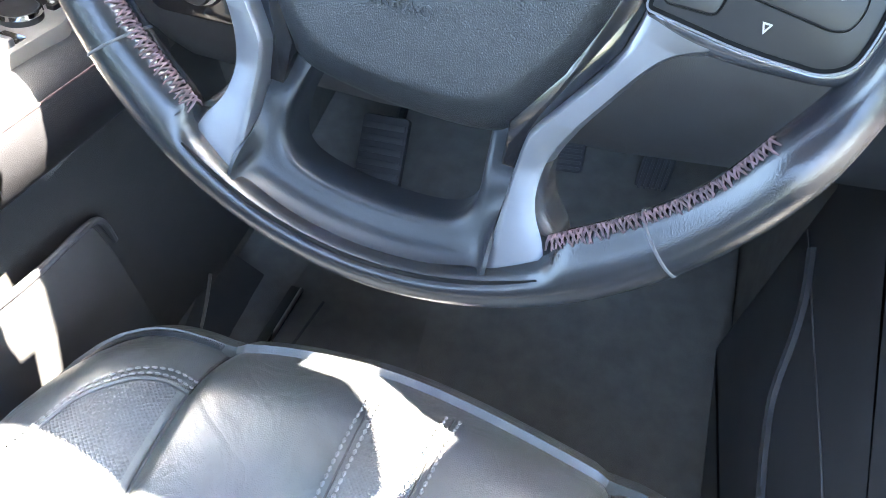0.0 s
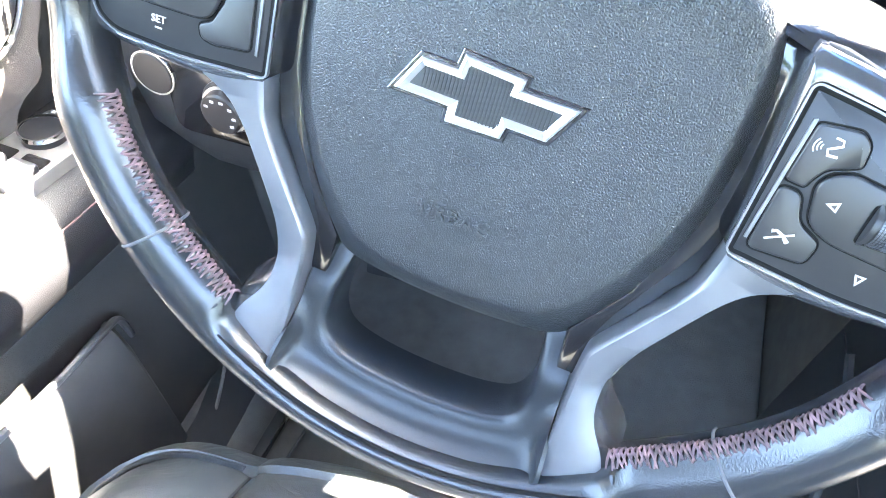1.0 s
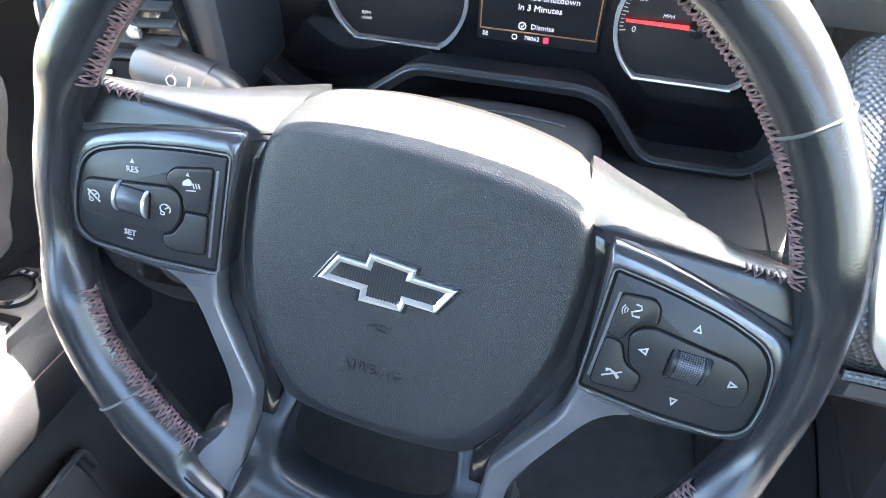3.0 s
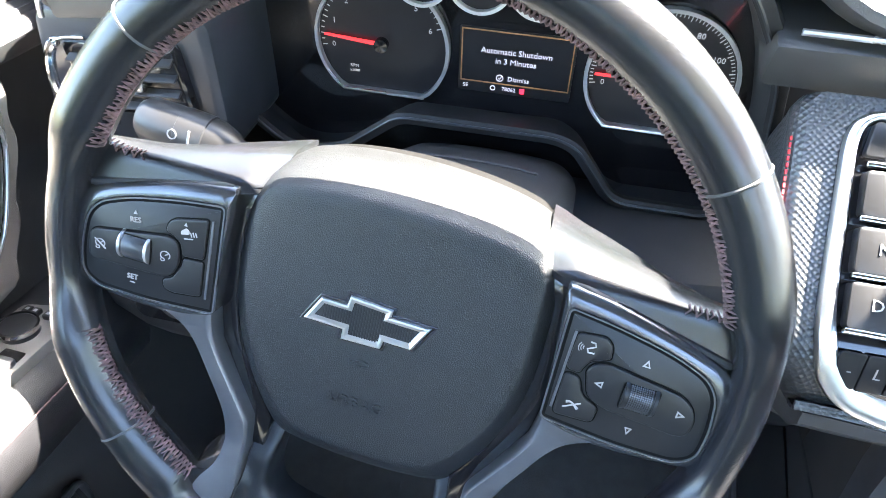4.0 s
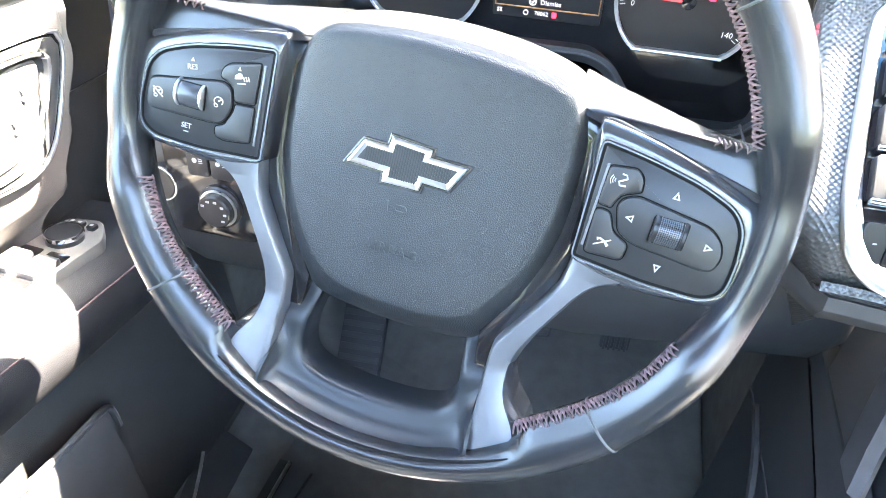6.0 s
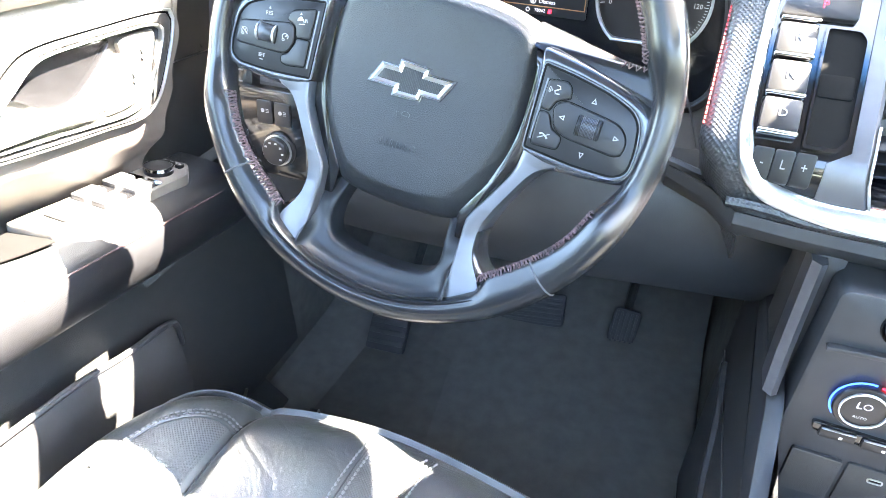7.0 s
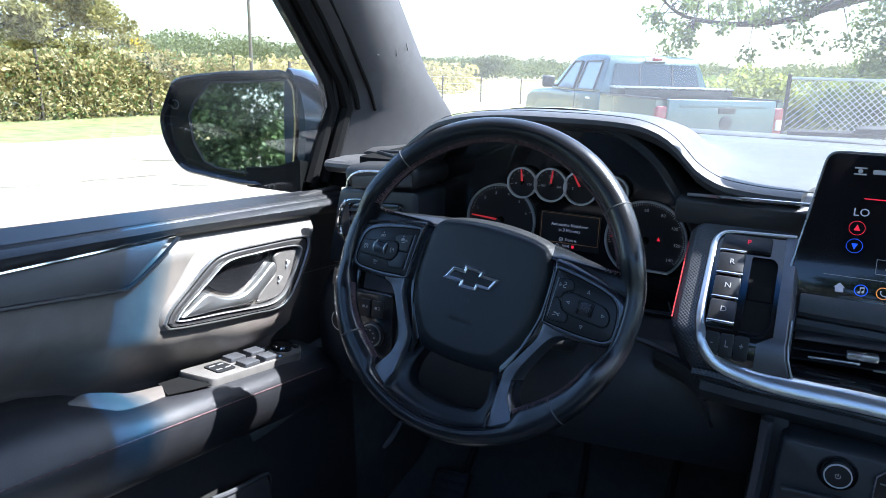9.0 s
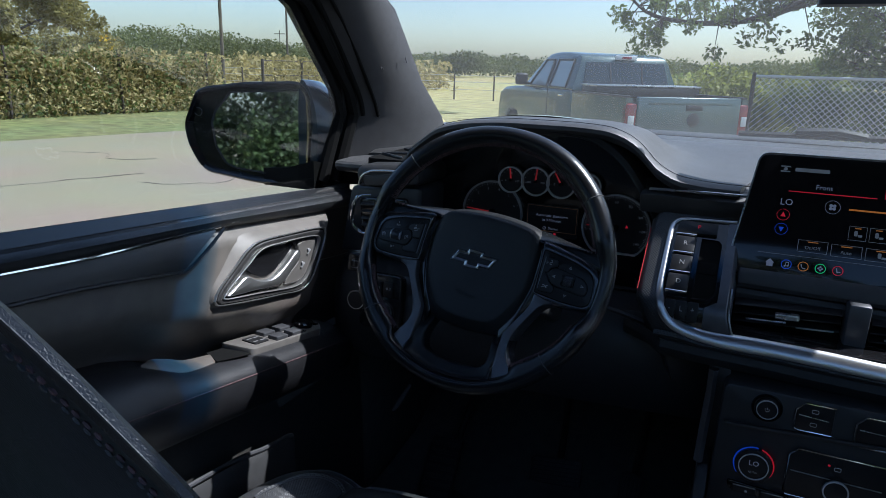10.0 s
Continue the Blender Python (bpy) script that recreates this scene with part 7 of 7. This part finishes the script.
so = spline([(x, z - 1.1) for x, z in so], 4)
bf = frame_of((0, -0.66, 1.1), (1, 0, 0), (0, -0.25, 1))
rings = [[(*p, w) for p in inset(so, d)] for d, w in ((0.075, -0.035), (0.022, -0.012), (0.004, -0.004), (0.0, 0.0), (0.003, 0.0005), (0.012, -0.001), (0.03, -0.003), (0.07, -0.004))]
br = part("backrest", loft(bmesh.new(), rings), SEATL, seat, "black leather backrest with red stitching")
br.matrix_world = bf
part("backrest_pad", rbox(0.34, 0.1, 0.3, pose(0, -0.6, 0.98, -14, 0, 0), 0.04, seg=3), SEATL, seat)
part("edge_piping", tube([(*p, -0.002) for p in inset(so, 0.003)], 0.003, 6, True), LEATHER, br)
for d, m in ((0.010, REDSTITCH), (0.0155, GREYSTITCH)):
    pts = inset(so, d)
    part("back_stitch", stitches(bmesh.new(), [(*p, 0.0002 - (d - 0.01) * 0.2) for p in pts], 420, 0.0009, 0.65), m, br)
part("wall_kick_left", rbox(0.04, 0.9, 0.5, pose(-0.405, 0.47, 0.72), 0.01), CARPET, None, "dark plastic kick panel", 35, "wall", "structure")
part("wall_tunnel", rbox(0.06, 0.75, 0.55, pose(0.37, 0.55, 0.75), 0.02), CARPET, None, "carpeted tunnel side", 35, "wall", "structure")

# ---- outside ----
def ground_z(x, y):
    t = min(1, max(0, (y - 3) / 6)) * min(1, max(0, (x + 8) / 4))
    return -0.37 * t * t * (3 - 2 * t)
gx = sorted(set([-400, -250, -150, -90, -60, -40, -30, -22] + [-18 + 1.5 * k for k in range(25)] + [24, 32, 45, 70, 110, 180, 300, 400]))
gy = sorted(set([-300, -150, -80, -40, -25, -15] + [-10 + 1.5 * k for k in range(24)] + [30, 40, 55, 80, 120, 200, 350, 600]))
part("ground", sheet([[(x, y, ground_z(x, y) - 0.02) for x in gx] for y in gy], 0), DRYGRASS, None, "dry yellow field", 60, "ground", "structure")
rows = []
for y in [-30, -20, -12, -6, 0, 3, 4, 5, 6, 7, 8, 9, 11, 13, 15]:
    x0 = -11.25 + 0.25 * math.sin(y * 0.7) + 0.17 * (y - 7)
    rows.append([(x0 + (20 - x0) * k / 24, y, ground_z(x0 + (20 - x0) * k / 24, y) + 0.004) for k in range(25)])
part("pavement", sheet(rows, 0), ASPHALT, None, "pale sunlit asphalt yard with cracks", 60, "pavement", "structure")
cracks = thing("road_cracks", pose(0, 0, 0), "thin dark cracks across the asphalt", "road crack", kind="structure")
rc = random.Random(5)
for x, y, a, n in ((-4.4, 2.9, 20, 14), (-3.6, 2.5, 75, 8), (-8.0, 3.6, 10, 16), (-6.5, 5.0, 55, 12), (-9.5, 6.2, 5, 14), (-5.0, 7.0, 30, 12)):
    pts = []
    for k in range(n):
        pts.append((x, y, ground_z(x, y) + 0.005))
        a += rc.gauss(0, 22)
        x, y = x + 0.16 * math.cos(radians(a)), y + 0.16 * math.sin(radians(a))
    part("crack", tube(pts, [0.002 + 0.005 * rc.random() for _ in pts], 5, flat=0.4), POLEWOOD, cracks)
rows = []
for y in [-30, -20, -12, -6, 0, 3, 6, 9, 11, 13, 15, 20]:
    x0 = -11.05 + 0.25 * math.sin(y * 0.7) + 0.17 * (y - 7)
    rows.append([(x0 - 6.5, y, 0.03), (x0 - 3, y, 0.03), (x0 - 0.6, y, 0.02), (x0, y, 0.0)])
part("verge", sheet(rows, 0), GRASS, None, "mown green grass verge", 60, "verge", "structure")


def leaves(bm, spots, size, rng, squash=1.0):
    """Small bent leaf clumps at the given spots."""
    for c in spots:
        n = Vector((rng.gauss(0, 1), rng.gauss(0, 1), rng.gauss(0.3, 1))).normalized()
        a = n.orthogonal().normalized()
        a = (a * math.cos(rng.random() * 6.3) + n.cross(a) * math.sin(rng.random() * 6.3)).normalized()
        b = n.cross(a)
        s = size * rng.uniform(0.6, 1.4)
        vs = [bm.verts.new(Vector(c) + a * s * p + b * s * q * 0.6 + n * s * w * 0.3) for p, q, w in ((-1, 0, 0), (0, -1, 0.4), (1, 0, 0), (0, 1, 0.4))]
        bm.faces.new(vs)
    return bm


def blob(rng, c, r, n, flat=1.0):
    out = []
    for _ in range(n):
        d = Vector((rng.gauss(0, 1), rng.gauss(0, 1), rng.gauss(0, 1))).normalized() * (rng.random() ** 0.4)
        out.append((c[0] + d.x * r, c[1] + d.y * r, c[2] + d.z * r * flat))
    return out


def tree(name, base, height, spread, label, seed, n=5000, leaf=0.12, low=0.35, material=None):
    rng = random.Random(seed)
    t = thing(name, pose(*base), label, "tree")
    trunk = [(0, 0, -0.3), (0.1, 0, height * 0.2), (0.05, 0.15, height * 0.45), (-0.1, 0.1, height * 0.75)]
    part("trunk", tube(spline(trunk, 4, False), [height * 0.035 * (1 - 0.8 * k / 12) for k in range(13)], 8), BARK, t)
    spots, bm = [], bmesh.new()
    for k in range(16):
        a, h = rng.random() * 6.28, rng.uniform(low, 0.95) * height
        r = spread * rng.uniform(0.35, 0.9) * (1 - 0.5 * (h / height) ** 3)
        e = (math.cos(a) * r, math.sin(a) * r, h)
        tube([(0, 0.05, h * 0.6), (e[0] * 0.5, e[1] * 0.5, h * 0.85), e], [height * 0.012, height * 0.008, height * 0.003], 5, False, bm)
        for q in range(4):
            c = [e[i] + rng.gauss(0, spread * 0.16) for i in range(3)]
            spots += blob(rng, c, spread * rng.uniform(0.12, 0.28), n // 64, 0.7)
    part("limbs", bm, BARK, t)
    part("crown", leaves(bmesh.new(), spots, leaf, rng), material or LEAF, t, smooth=0)
    return t


# vine-covered fence along the verge
rng = random.Random(4)
hedge = thing("vine_hedge", pose(0, 0, 0), "chain fence overgrown with brown and green vines", "hedge")
spots, spots2 = [], []
for k in range(52000):
    y = rng.uniform(-6, 15.2)
    hx = -15.3 + 0.1 * (y - 9)
    z = rng.random() ** 0.8 * (1.6 + 0.1 * math.sin(y * 1.7) + 0.1 * math.sin(y * 4.1))
    p = (hx + rng.gauss(0, 0.22), y, z)
    (spots if rng.random() < 0.72 else spots2).append(p)
part("vines", leaves(bmesh.new(), spots, 0.055, rng), VINE, hedge, smooth=0)
part("green_vines", leaves(bmesh.new(), spots2, 0.05, rng), LEAF, hedge, smooth=0)
for k in range(8):
    y = -4.9 + 2.8 * k
    part("post", tube([(-15.1 + 0.1 * (y - 9), y, -0.2), (-15.1 + 0.1 * (y - 9), y, 1.65)], 0.035, 8), RUSTY, hedge)
gate = thing("field_gate", pose(0, 0, 0), "weathered wire gate with dry vines at the field edge", "gate")
for y in (17.8, 20.0, 22.2):
    part("post", tube([(-15, y, -0.2), (-15, y, 1.55)], 0.05, 8), RUSTY, gate)
for z in (0.1, 0.5, 1.0, 1.5):
    part("rail", tube([(-15, 17.8, z), (-15, 22.2, z)], 0.018, 6), RUSTY, gate)
part("dry_vines", leaves(bmesh.new(), [(-15 + rng.gauss(0, 0.06), rng.uniform(17.8, 22.2), 1.5 * rng.random() ** 0.6) for _ in range(1500)], 0.05, rng), VINE, gate, smooth=0)

tree("field_tree", (-19.5, 11.6, 0), 6.0, 3.4, "broad yellow-green tree behind the vine hedge", 1, 34000, 0.07, 0.18, OLIVELEAF)
tree("field_tree", (-21.5, 6.6, 0), 7.5, 3.9, "broad yellow-green tree behind the vine hedge", 2, 30000, 0.075, 0.15, OLIVELEAF)
sign = thing("yellow_bush", pose(-18.5, 14.6, 0), "small bright yellow flowering stalk behind the hedge", "bush")
part("stem", tube([(0, 0, 0), (0, 0, 1.7)], 0.03, 6), BARK, sign)
part("flowers", leaves(bmesh.new(), blob(rng, (0, 0, 1.9), 0.25, 160), 0.07, rng), YELLOW, sign, smooth=0)

# distant woods
bm = bmesh.new()
for k in range(1100):
    a = radians(rng.uniform(-75, 70))
    d = rng.uniform(95, 135)
    h = 1.3 + d * (0.021 + 0.024 * math.exp(-((math.degrees(a) + 45) / 8) ** 2) + 0.004 * math.sin(math.degrees(a) * 0.5) + 0.003 * math.sin(math.degrees(a) * 1.9)) + rng.uniform(-0.5, 0.4)
    x, y = math.sin(a) * d, math.cos(a) * d
    leaves(bm, blob(rng, (x, y, h * 0.5), 3.0, 170, h / 6.6), 0.22, rng)
part("far_woods", bm, FARLEAF, None, "low distant green tree line", 0, "woods", "stuff")
bm = bmesh.new()
for k in range(220):
    a = radians(rng.uniform(-70, -25))
    d = rng.uniform(40, 60)
    leaves(bm, blob(rng, (math.sin(a) * d, math.cos(a) * d, 0.8), 1.5, 40, 0.8), 0.22, rng)
part("field_scrub", bm, VINE, None, "brown and green scrub in the field", 0, "scrub", "stuff")

for x, y, h in ((-24, 25.75, 12), (-33.7, 43.6, 14), (-73, 93, 6.5)):
    p = thing("utility_pole", pose(x, y, 0), "tall weathered wooden utility pole", "utility pole")
    part("pole", tube([(0, 0, -0.5), (0, 0, h)], [0.09, 0.06], 10), POLEWOOD, p)
    part("crossarm", rbox(2.2, 0.1, 0.12, pose(0, 0, h - 0.6), 0.01), POLEWOOD, p)

# chain-link fence to the right of the truck
fence = thing("chain_link_fence", pose(0.25, 12.0, -0.33, 0, 0, -4), "galvanised chain-link fence with dark posts", "fence")
part("top_rail", tube([(0, 0, 1.8), (16, 0, 1.8)], 0.024, 8), GALV, fence)
for k in range(7):
    part("post", tube([(2.6 * k, 0, -0.3), (2.6 * k, 0, 1.86)], 0.035, 8), RUSTY if k == 0 else GALV, fence)
bm = bmesh.new()
for k in range(120):
    for s in (1, -1):
        x = k * 0.1
        z = 1.78
        dx = s * 1.75
        x0, x1 = x, x + dx
        if x1 < 0:
            tube([(x0, 0.01 * s, z), (0, 0.01 * s, z - x0)], 0.0065, 3, False, bm, caps=False)
        else:
            tube([(x0, 0.01 * s, z), (x1, 0.01 * s, z - 1.75)], 0.0065, 3, False, bm, caps=False)
part("wire_mesh", bm, GALV, fence, smooth=0, kind="stuff")
far = thing("far_field_fence", pose(0, 0, 0), "low wire fence across the field", "fence")
for k in range(22):
    part("post", tube([(-26 + 1.9 * k, 27 + 0.25 * k, -0.4), (-26 + 1.9 * k, 27 + 0.25 * k, 1.15)], 0.04, 6), RUSTY, far)
for z in (0.45, 0.8, 1.1):
    part("wire", tube([(-26, 27, z), (14, 32.2, z)], 0.012, 4), GALV, far)

# the shade tree: a stout trunk past the fence with a long low limb over the truck
big = thing("shade_tree", pose(3.1, 14.2, -0.35), "large leafy tree with a long low limb overhanging the fence", "tree")
part("trunk", tube(spline([(0.3, 0.2, -0.2), (0.15, 0.1, 1.2), (0.0, 0.0, 2.3), (-0.1, 0.1, 3.4), (0.2, 0.3, 5.5)], 4, False), [0.36 - 0.016 * k for k in range(17)], 12), BARK, big)
rt = random.Random(11)
limb = spline([(0.0, 0.0, 3.3), (-1.4, -0.1, 3.35), (-2.4, -0.2, 3.1), (-2.9, -0.2, 2.9), (-3.9, -0.2, 2.8), (-4.9, -0.2, 2.95), (-5.4, -0.2, 3.3)], 4, False)
part("limb", tube(limb, [0.11 - 0.0037 * k for k in range(len(limb))], 8), BARK, big)
bm, spots = bmesh.new(), []
for k in range(60):
    q = limb[min(len(limb) - 1, 7 + int(k * 0.3))]
    c = Vector(q) + Vector((rt.gauss(0, 0.3), rt.gauss(0, 0.5), rt.gauss(0.25, 0.4)))
    tube([q, c], [0.016, 0.005], 4, False, bm)
    spots += blob(rt, c, rt.uniform(0.12, 0.34), 70, 0.8)
for k in range(14):
    c = Vector((-4.9 + rt.gauss(0, 0.3), -0.2 + rt.gauss(0, 0.4), 2.1 + rt.random() * 0.9))
    tube([(-4.7, -0.2, 2.9), c], [0.012, 0.004], 4, False, bm)
    spots += blob(rt, c, rt.uniform(0.12, 0.28), 40, 0.9)
for k in range(170):
    a, r, h = rt.uniform(0, 6.3), rt.uniform(0.2, 2.7), rt.uniform(1.9, 5.6)
    c = Vector((math.cos(a) * r, math.sin(a) * r, h))
    tube([(0, 0, h * 0.75), c], [0.035, 0.008], 4, False, bm)
    spots += blob(rt, c, rt.uniform(0.3, 0.6), 170, 0.8)
part("twigs", bm, BARK, big)
part("crown", leaves(bmesh.new(), spots, 0.05, rt), LEAF, big, smooth=0)
tree("shade_tree", (10.5, 17, -0.3), 7, 4.5, "large leafy tree behind the fence", 8, 8000, 0.12, 0.2)
for x, y, r, s, m in ((-1.3, 16.6, 1.0, 3, PALELEAF), (-0.2, 17.2, 1.15, 5, PALELEAF), (0.8, 16.6, 1.05, 6, PALELEAF), (-2.2, 20, 1.0, 9, LEAF), (1.9, 15.6, 1.2, 10, LEAF), (3.6, 15.4, 1.2, 12, DARKLEAF)):
    b = thing("bush", pose(x, y, -0.3), "loose sunlit green bush behind the fence", "bush", "bushes behind the fence")
    rr = random.Random(s)
    part("stems", tube([(0, 0, -0.1), (0.05, 0, r)], [0.05, 0.02], 6), BARK, b)
    part("foliage", leaves(bmesh.new(), [q for _ in range(9) for q in blob(rr, (rr.gauss(0, r * 0.5), rr.gauss(0, r * 0.5), r * rr.uniform(0.4, 1.4)), r * 0.5, 260, 0.9)], 0.075, rr), m, b, smooth=0)
# thicket behind the car that shows in the door mirror
for x, y, s in ((-1.5, -10.5, 21), (-4.2, -11, 22), (-7.2, -11.5, 23), (1.6, -10.5, 25), (-11, -12, 24)):
    tree("yard_tree", (x, y, 0), 6.0, 2.6, "dense dark green tree beside the yard", s, 38000, 0.048, 0.03, DARKLEAF)
rk = random.Random(31)
for k in range(6):
    b = thing("thicket_bush", pose(-8.5 + 2.1 * k, -9.4 - 0.15 * k, 0), "dense dark green bush behind the car", "bush", "thicket behind the car")
    part("foliage", leaves(bmesh.new(), [q for _ in range(12) for q in blob(rk, (rk.gauss(0, 0.7), rk.gauss(0, 0.3), rk.uniform(0.1, 2.4)), 0.7, 650, 0.9)], 0.04, rk), DARKLEAF, b, smooth=0)

# ---- pickup truck ----
def pickup():
    phi = 40
    t = thing("pickup_truck", pose(-0.57, 9.85, -0.36, 0, 0, phi) @ Matrix.Diagonal((1.084, 1.01, 1.084, 1)), "parked grey-blue crew-cab pickup with toolbox, seen from behind", "pickup truck")
    # local: y forward from the tailgate, x to the right
    W = 0.98
    bed = part("bed_side", loft(bmesh.new(), [[(s * (W - 0.02), y, z) for y, z in ((0.0, 0.75), (0.0, 1.36), (1.75, 1.38), (1.75, 0.6), (1.35, 0.55), (1.28, 0.8), (1.0, 0.95), (0.72, 0.8), (0.65, 0.58), (0.1, 0.6))] for s in (-1.0, -0.9)]), TRUCKPAINT, t)
    part("bed_side", loft(bmesh.new(), [[(s * (W - 0.02), y, z) for y, z in ((0.0, 0.75), (0.0, 1.36), (1.75, 1.38), (1.75, 0.6), (1.35, 0.55), (1.28, 0.8), (1.0, 0.95), (0.72, 0.8), (0.65, 0.58), (0.1, 0.6))] for s in (1.0, 0.9)]), TRUCKPAINT, t)
    part("bed_floor", rbox(1.7, 1.7, 0.06, pose(0, 0.9, 0.8), 0.01), PLASTIC, t)
    gate = part("tailgate", rbox(1.62, 0.07, 0.62, pose(0, -0.02, 1.07), 0.02, seg=3), TRUCKPAINT, t)
    part("gate_crease", rbox(1.3, 0.01, 0.05, pose(0, -0.058, 1.3), 0.004), TRUCKPAINT, gate)
    part("gate_handle", rbox(0.26, 0.02, 0.08, pose(0.06, -0.058, 1.24), 0.008), BLACKPLATE, gate)
    part("gate_badge", slab(circle(0, 0, 0.095, 20), 0, 0.012, 0.003), BLACKPLATE, gate).matrix_local = pose(0.06, -0.056, 1.08, 90, 0, 0)
    for s in (-1, 1):
        lamp = part("tail_lamp", rbox(0.16, 0.14, 0.42, pose(s * 0.88, 0.03, 1.08), 0.03, seg=3), TAILRED, t, "red tail lamp")
        part("lamp_lens", rbox(0.09, 0.02, 0.14, pose(s * 0.89, -0.045, 1.06), 0.008), TAILCLEAR, lamp)
    part("rear_bumper", rbox(1.9, 0.18, 0.2, pose(0, -0.06, 0.66), 0.04, seg=3), CHROME, t)
    part("bed_wall", rbox(1.8, 0.05, 0.6, pose(0, 1.74, 1.08), 0.01), TRUCKPAINT, t)
    part("toolbox", rbox(1.78, 0.5, 0.16, pose(0.05, 1.42, 1.4), 0.02), BLACKPLATE, t, "dark toolbox")
    part("toolbox_lid", rbox(1.8, 0.54, 0.03, pose(0.05, 1.42, 1.49), 0.01), SILVER, t)
    part("bed_rail", rbox(0.09, 1.7, 0.03, pose(-0.92, 0.88, 1.375), 0.008), BLACKPLATE, t)
    part("bed_rail", rbox(0.09, 1.7, 0.03, pose(0.92, 0.88, 1.375), 0.008), BLACKPLATE, t)
    def wid(z): return 0.95 if z < 1.4 else 0.95 - (z - 1.4) * 0.38
    side = [(1.8, 0.5), (1.8, 1.4), (3.97, 1.4), (4.5, 1.385), (5.0, 1.35), (5.28, 1.25), (5.36, 1.0), (5.38, 0.6), (4.98, 0.5), (4.9, 0.72), (4.72, 0.9), (4.5, 0.96), (4.28, 0.9), (4.1, 0.72), (4.02, 0.5)]
    part("cab", loft(bmesh.new(), [[(x, y, z) for y, z in inset(side, d)] for x, d in ((-0.95, 0.06), (-0.945, 0.035), (-0.92, 0.008), (-0.88, 0.0), (0.88, 0.0), (0.92, 0.008), (0.945, 0.035), (0.95, 0.06))]), TRUCKPAINT, t)
    roof = spline([(1.8, 1.39), (1.86, 1.65), (1.93, 1.88), (2.1, 1.955), (2.6, 1.985), (3.1, 1.975), (3.35, 1.91), (3.65, 1.68), (3.98, 1.39)], 3, False)
    part("cab_roof", loft(bmesh.new(), [[(s * wid(z), y, z) for y, z in inset(roof, d)] for s, d in ((-1, 0.04), (-0.985, 0.012), (-0.94, 0.0), (0.94, 0.0), (0.985, 0.012), (1, 0.04))]), TRUCKPAINT, t)
    part("rear_window", loft(bmesh.new(), [[(x * 0.76, 1.80 + (z - 1.42) * 0.23 - dy, z) for x, z in ((-1, 1.48), (1, 1.48), (0.9, 1.83), (-0.9, 1.83))] for dy in (0.0, 0.012)]), TRUCKGLASS, t, "unseen clear rear window")
    for x in (-0.28, 0.28):
        part("window_bar", loft(bmesh.new(), [[(x + e, 1.80 + (z - 1.42) * 0.23 - dy, z) for e, z in ((-0.012, 1.48), (0.012, 1.48), (0.012, 1.83), (-0.012, 1.83))] for dy in (0.012, 0.018)]), BLACKPLATE, t)
    bl = part("brake_lamp", rbox(0.38, 0.05, 0.07, pose(0, 1.9, 1.905), 0.015), TAILCLEAR, t, "high brake lamp")
    part("lamp_red", rbox(0.16, 0.02, 0.04, pose(0, 1.87, 1.905), 0.006), TAILRED, bl)
    for s in (-1, 1):
        for y0, y1 in ((2.05, 2.72), (2.86, 3.62)):
            zt = 1.86
            bm = bmesh.new()
            y2 = y1 if y1 < 3 else 3.25
            loft(bm, [[(s * (wid(z) + e), y, z) for y, z in ((y0, 1.44), (y1, 1.44), (y2, zt), (y0 + 0.06, zt))] for e in (-0.01, 0.006)])
            part("side_window", bm, SKYGLASS, t, "side window with the pale sky painted into its colour")
            part("window_frame", tube([(s * (wid(z) + 0.008), y, z) for y, z in ((y0, 1.44), (y0 + 0.06, zt), (y2, zt), (y1, 1.44))], 0.022, 6), BLACKPLATE, t)
            part("window_trim", tube([(s * (wid(1.44) + 0.008), y0, 1.43), (s * (wid(1.44) + 0.008), y1, 1.43)], 0.012, 6), BLACKPLATE, t)
        part("door_handle", rbox(0.02, 0.18, 0.035, pose(s * 0.965, 2.2, 1.3), 0.008), CHROME, t)
        part("door_gap", tube([(s * 0.953, 2.79, 0.6), (s * 0.953, 2.79, 1.42)], 0.006, 4), BLACKPLATE, t)
        dm = part("wing_mirror", rbox(0.22, 0.12, 0.2, pose(s * 1.12, 3.62, 1.52), 0.04, seg=3), BLACKPLATE, t)
        part("mirror_arm", rbox(0.14, 0.05, 0.04, pose(s * 0.98, 3.64, 1.45), 0.01), BLACKPLATE, dm)
        for y in (1.0, 4.5):
            w = part("wheel", lathe([(0.2, -0.13), (0.38, -0.12), (0.4, -0.06), (0.4, 0.06), (0.38, 0.12), (0.2, 0.13)], 28, None, pose(s * 0.82, y, 0.4, 0, 90, 0)), TYRE, t)
            part("rim", lathe([(0.22, -0.02), (0.2, 0.11 * s), (0.06, 0.09 * s), (0.0, 0.1 * s)], 20, None, pose(s * 0.82, y, 0.4, 0, 90, 0)), CHROME, w)
    return t


pickup()
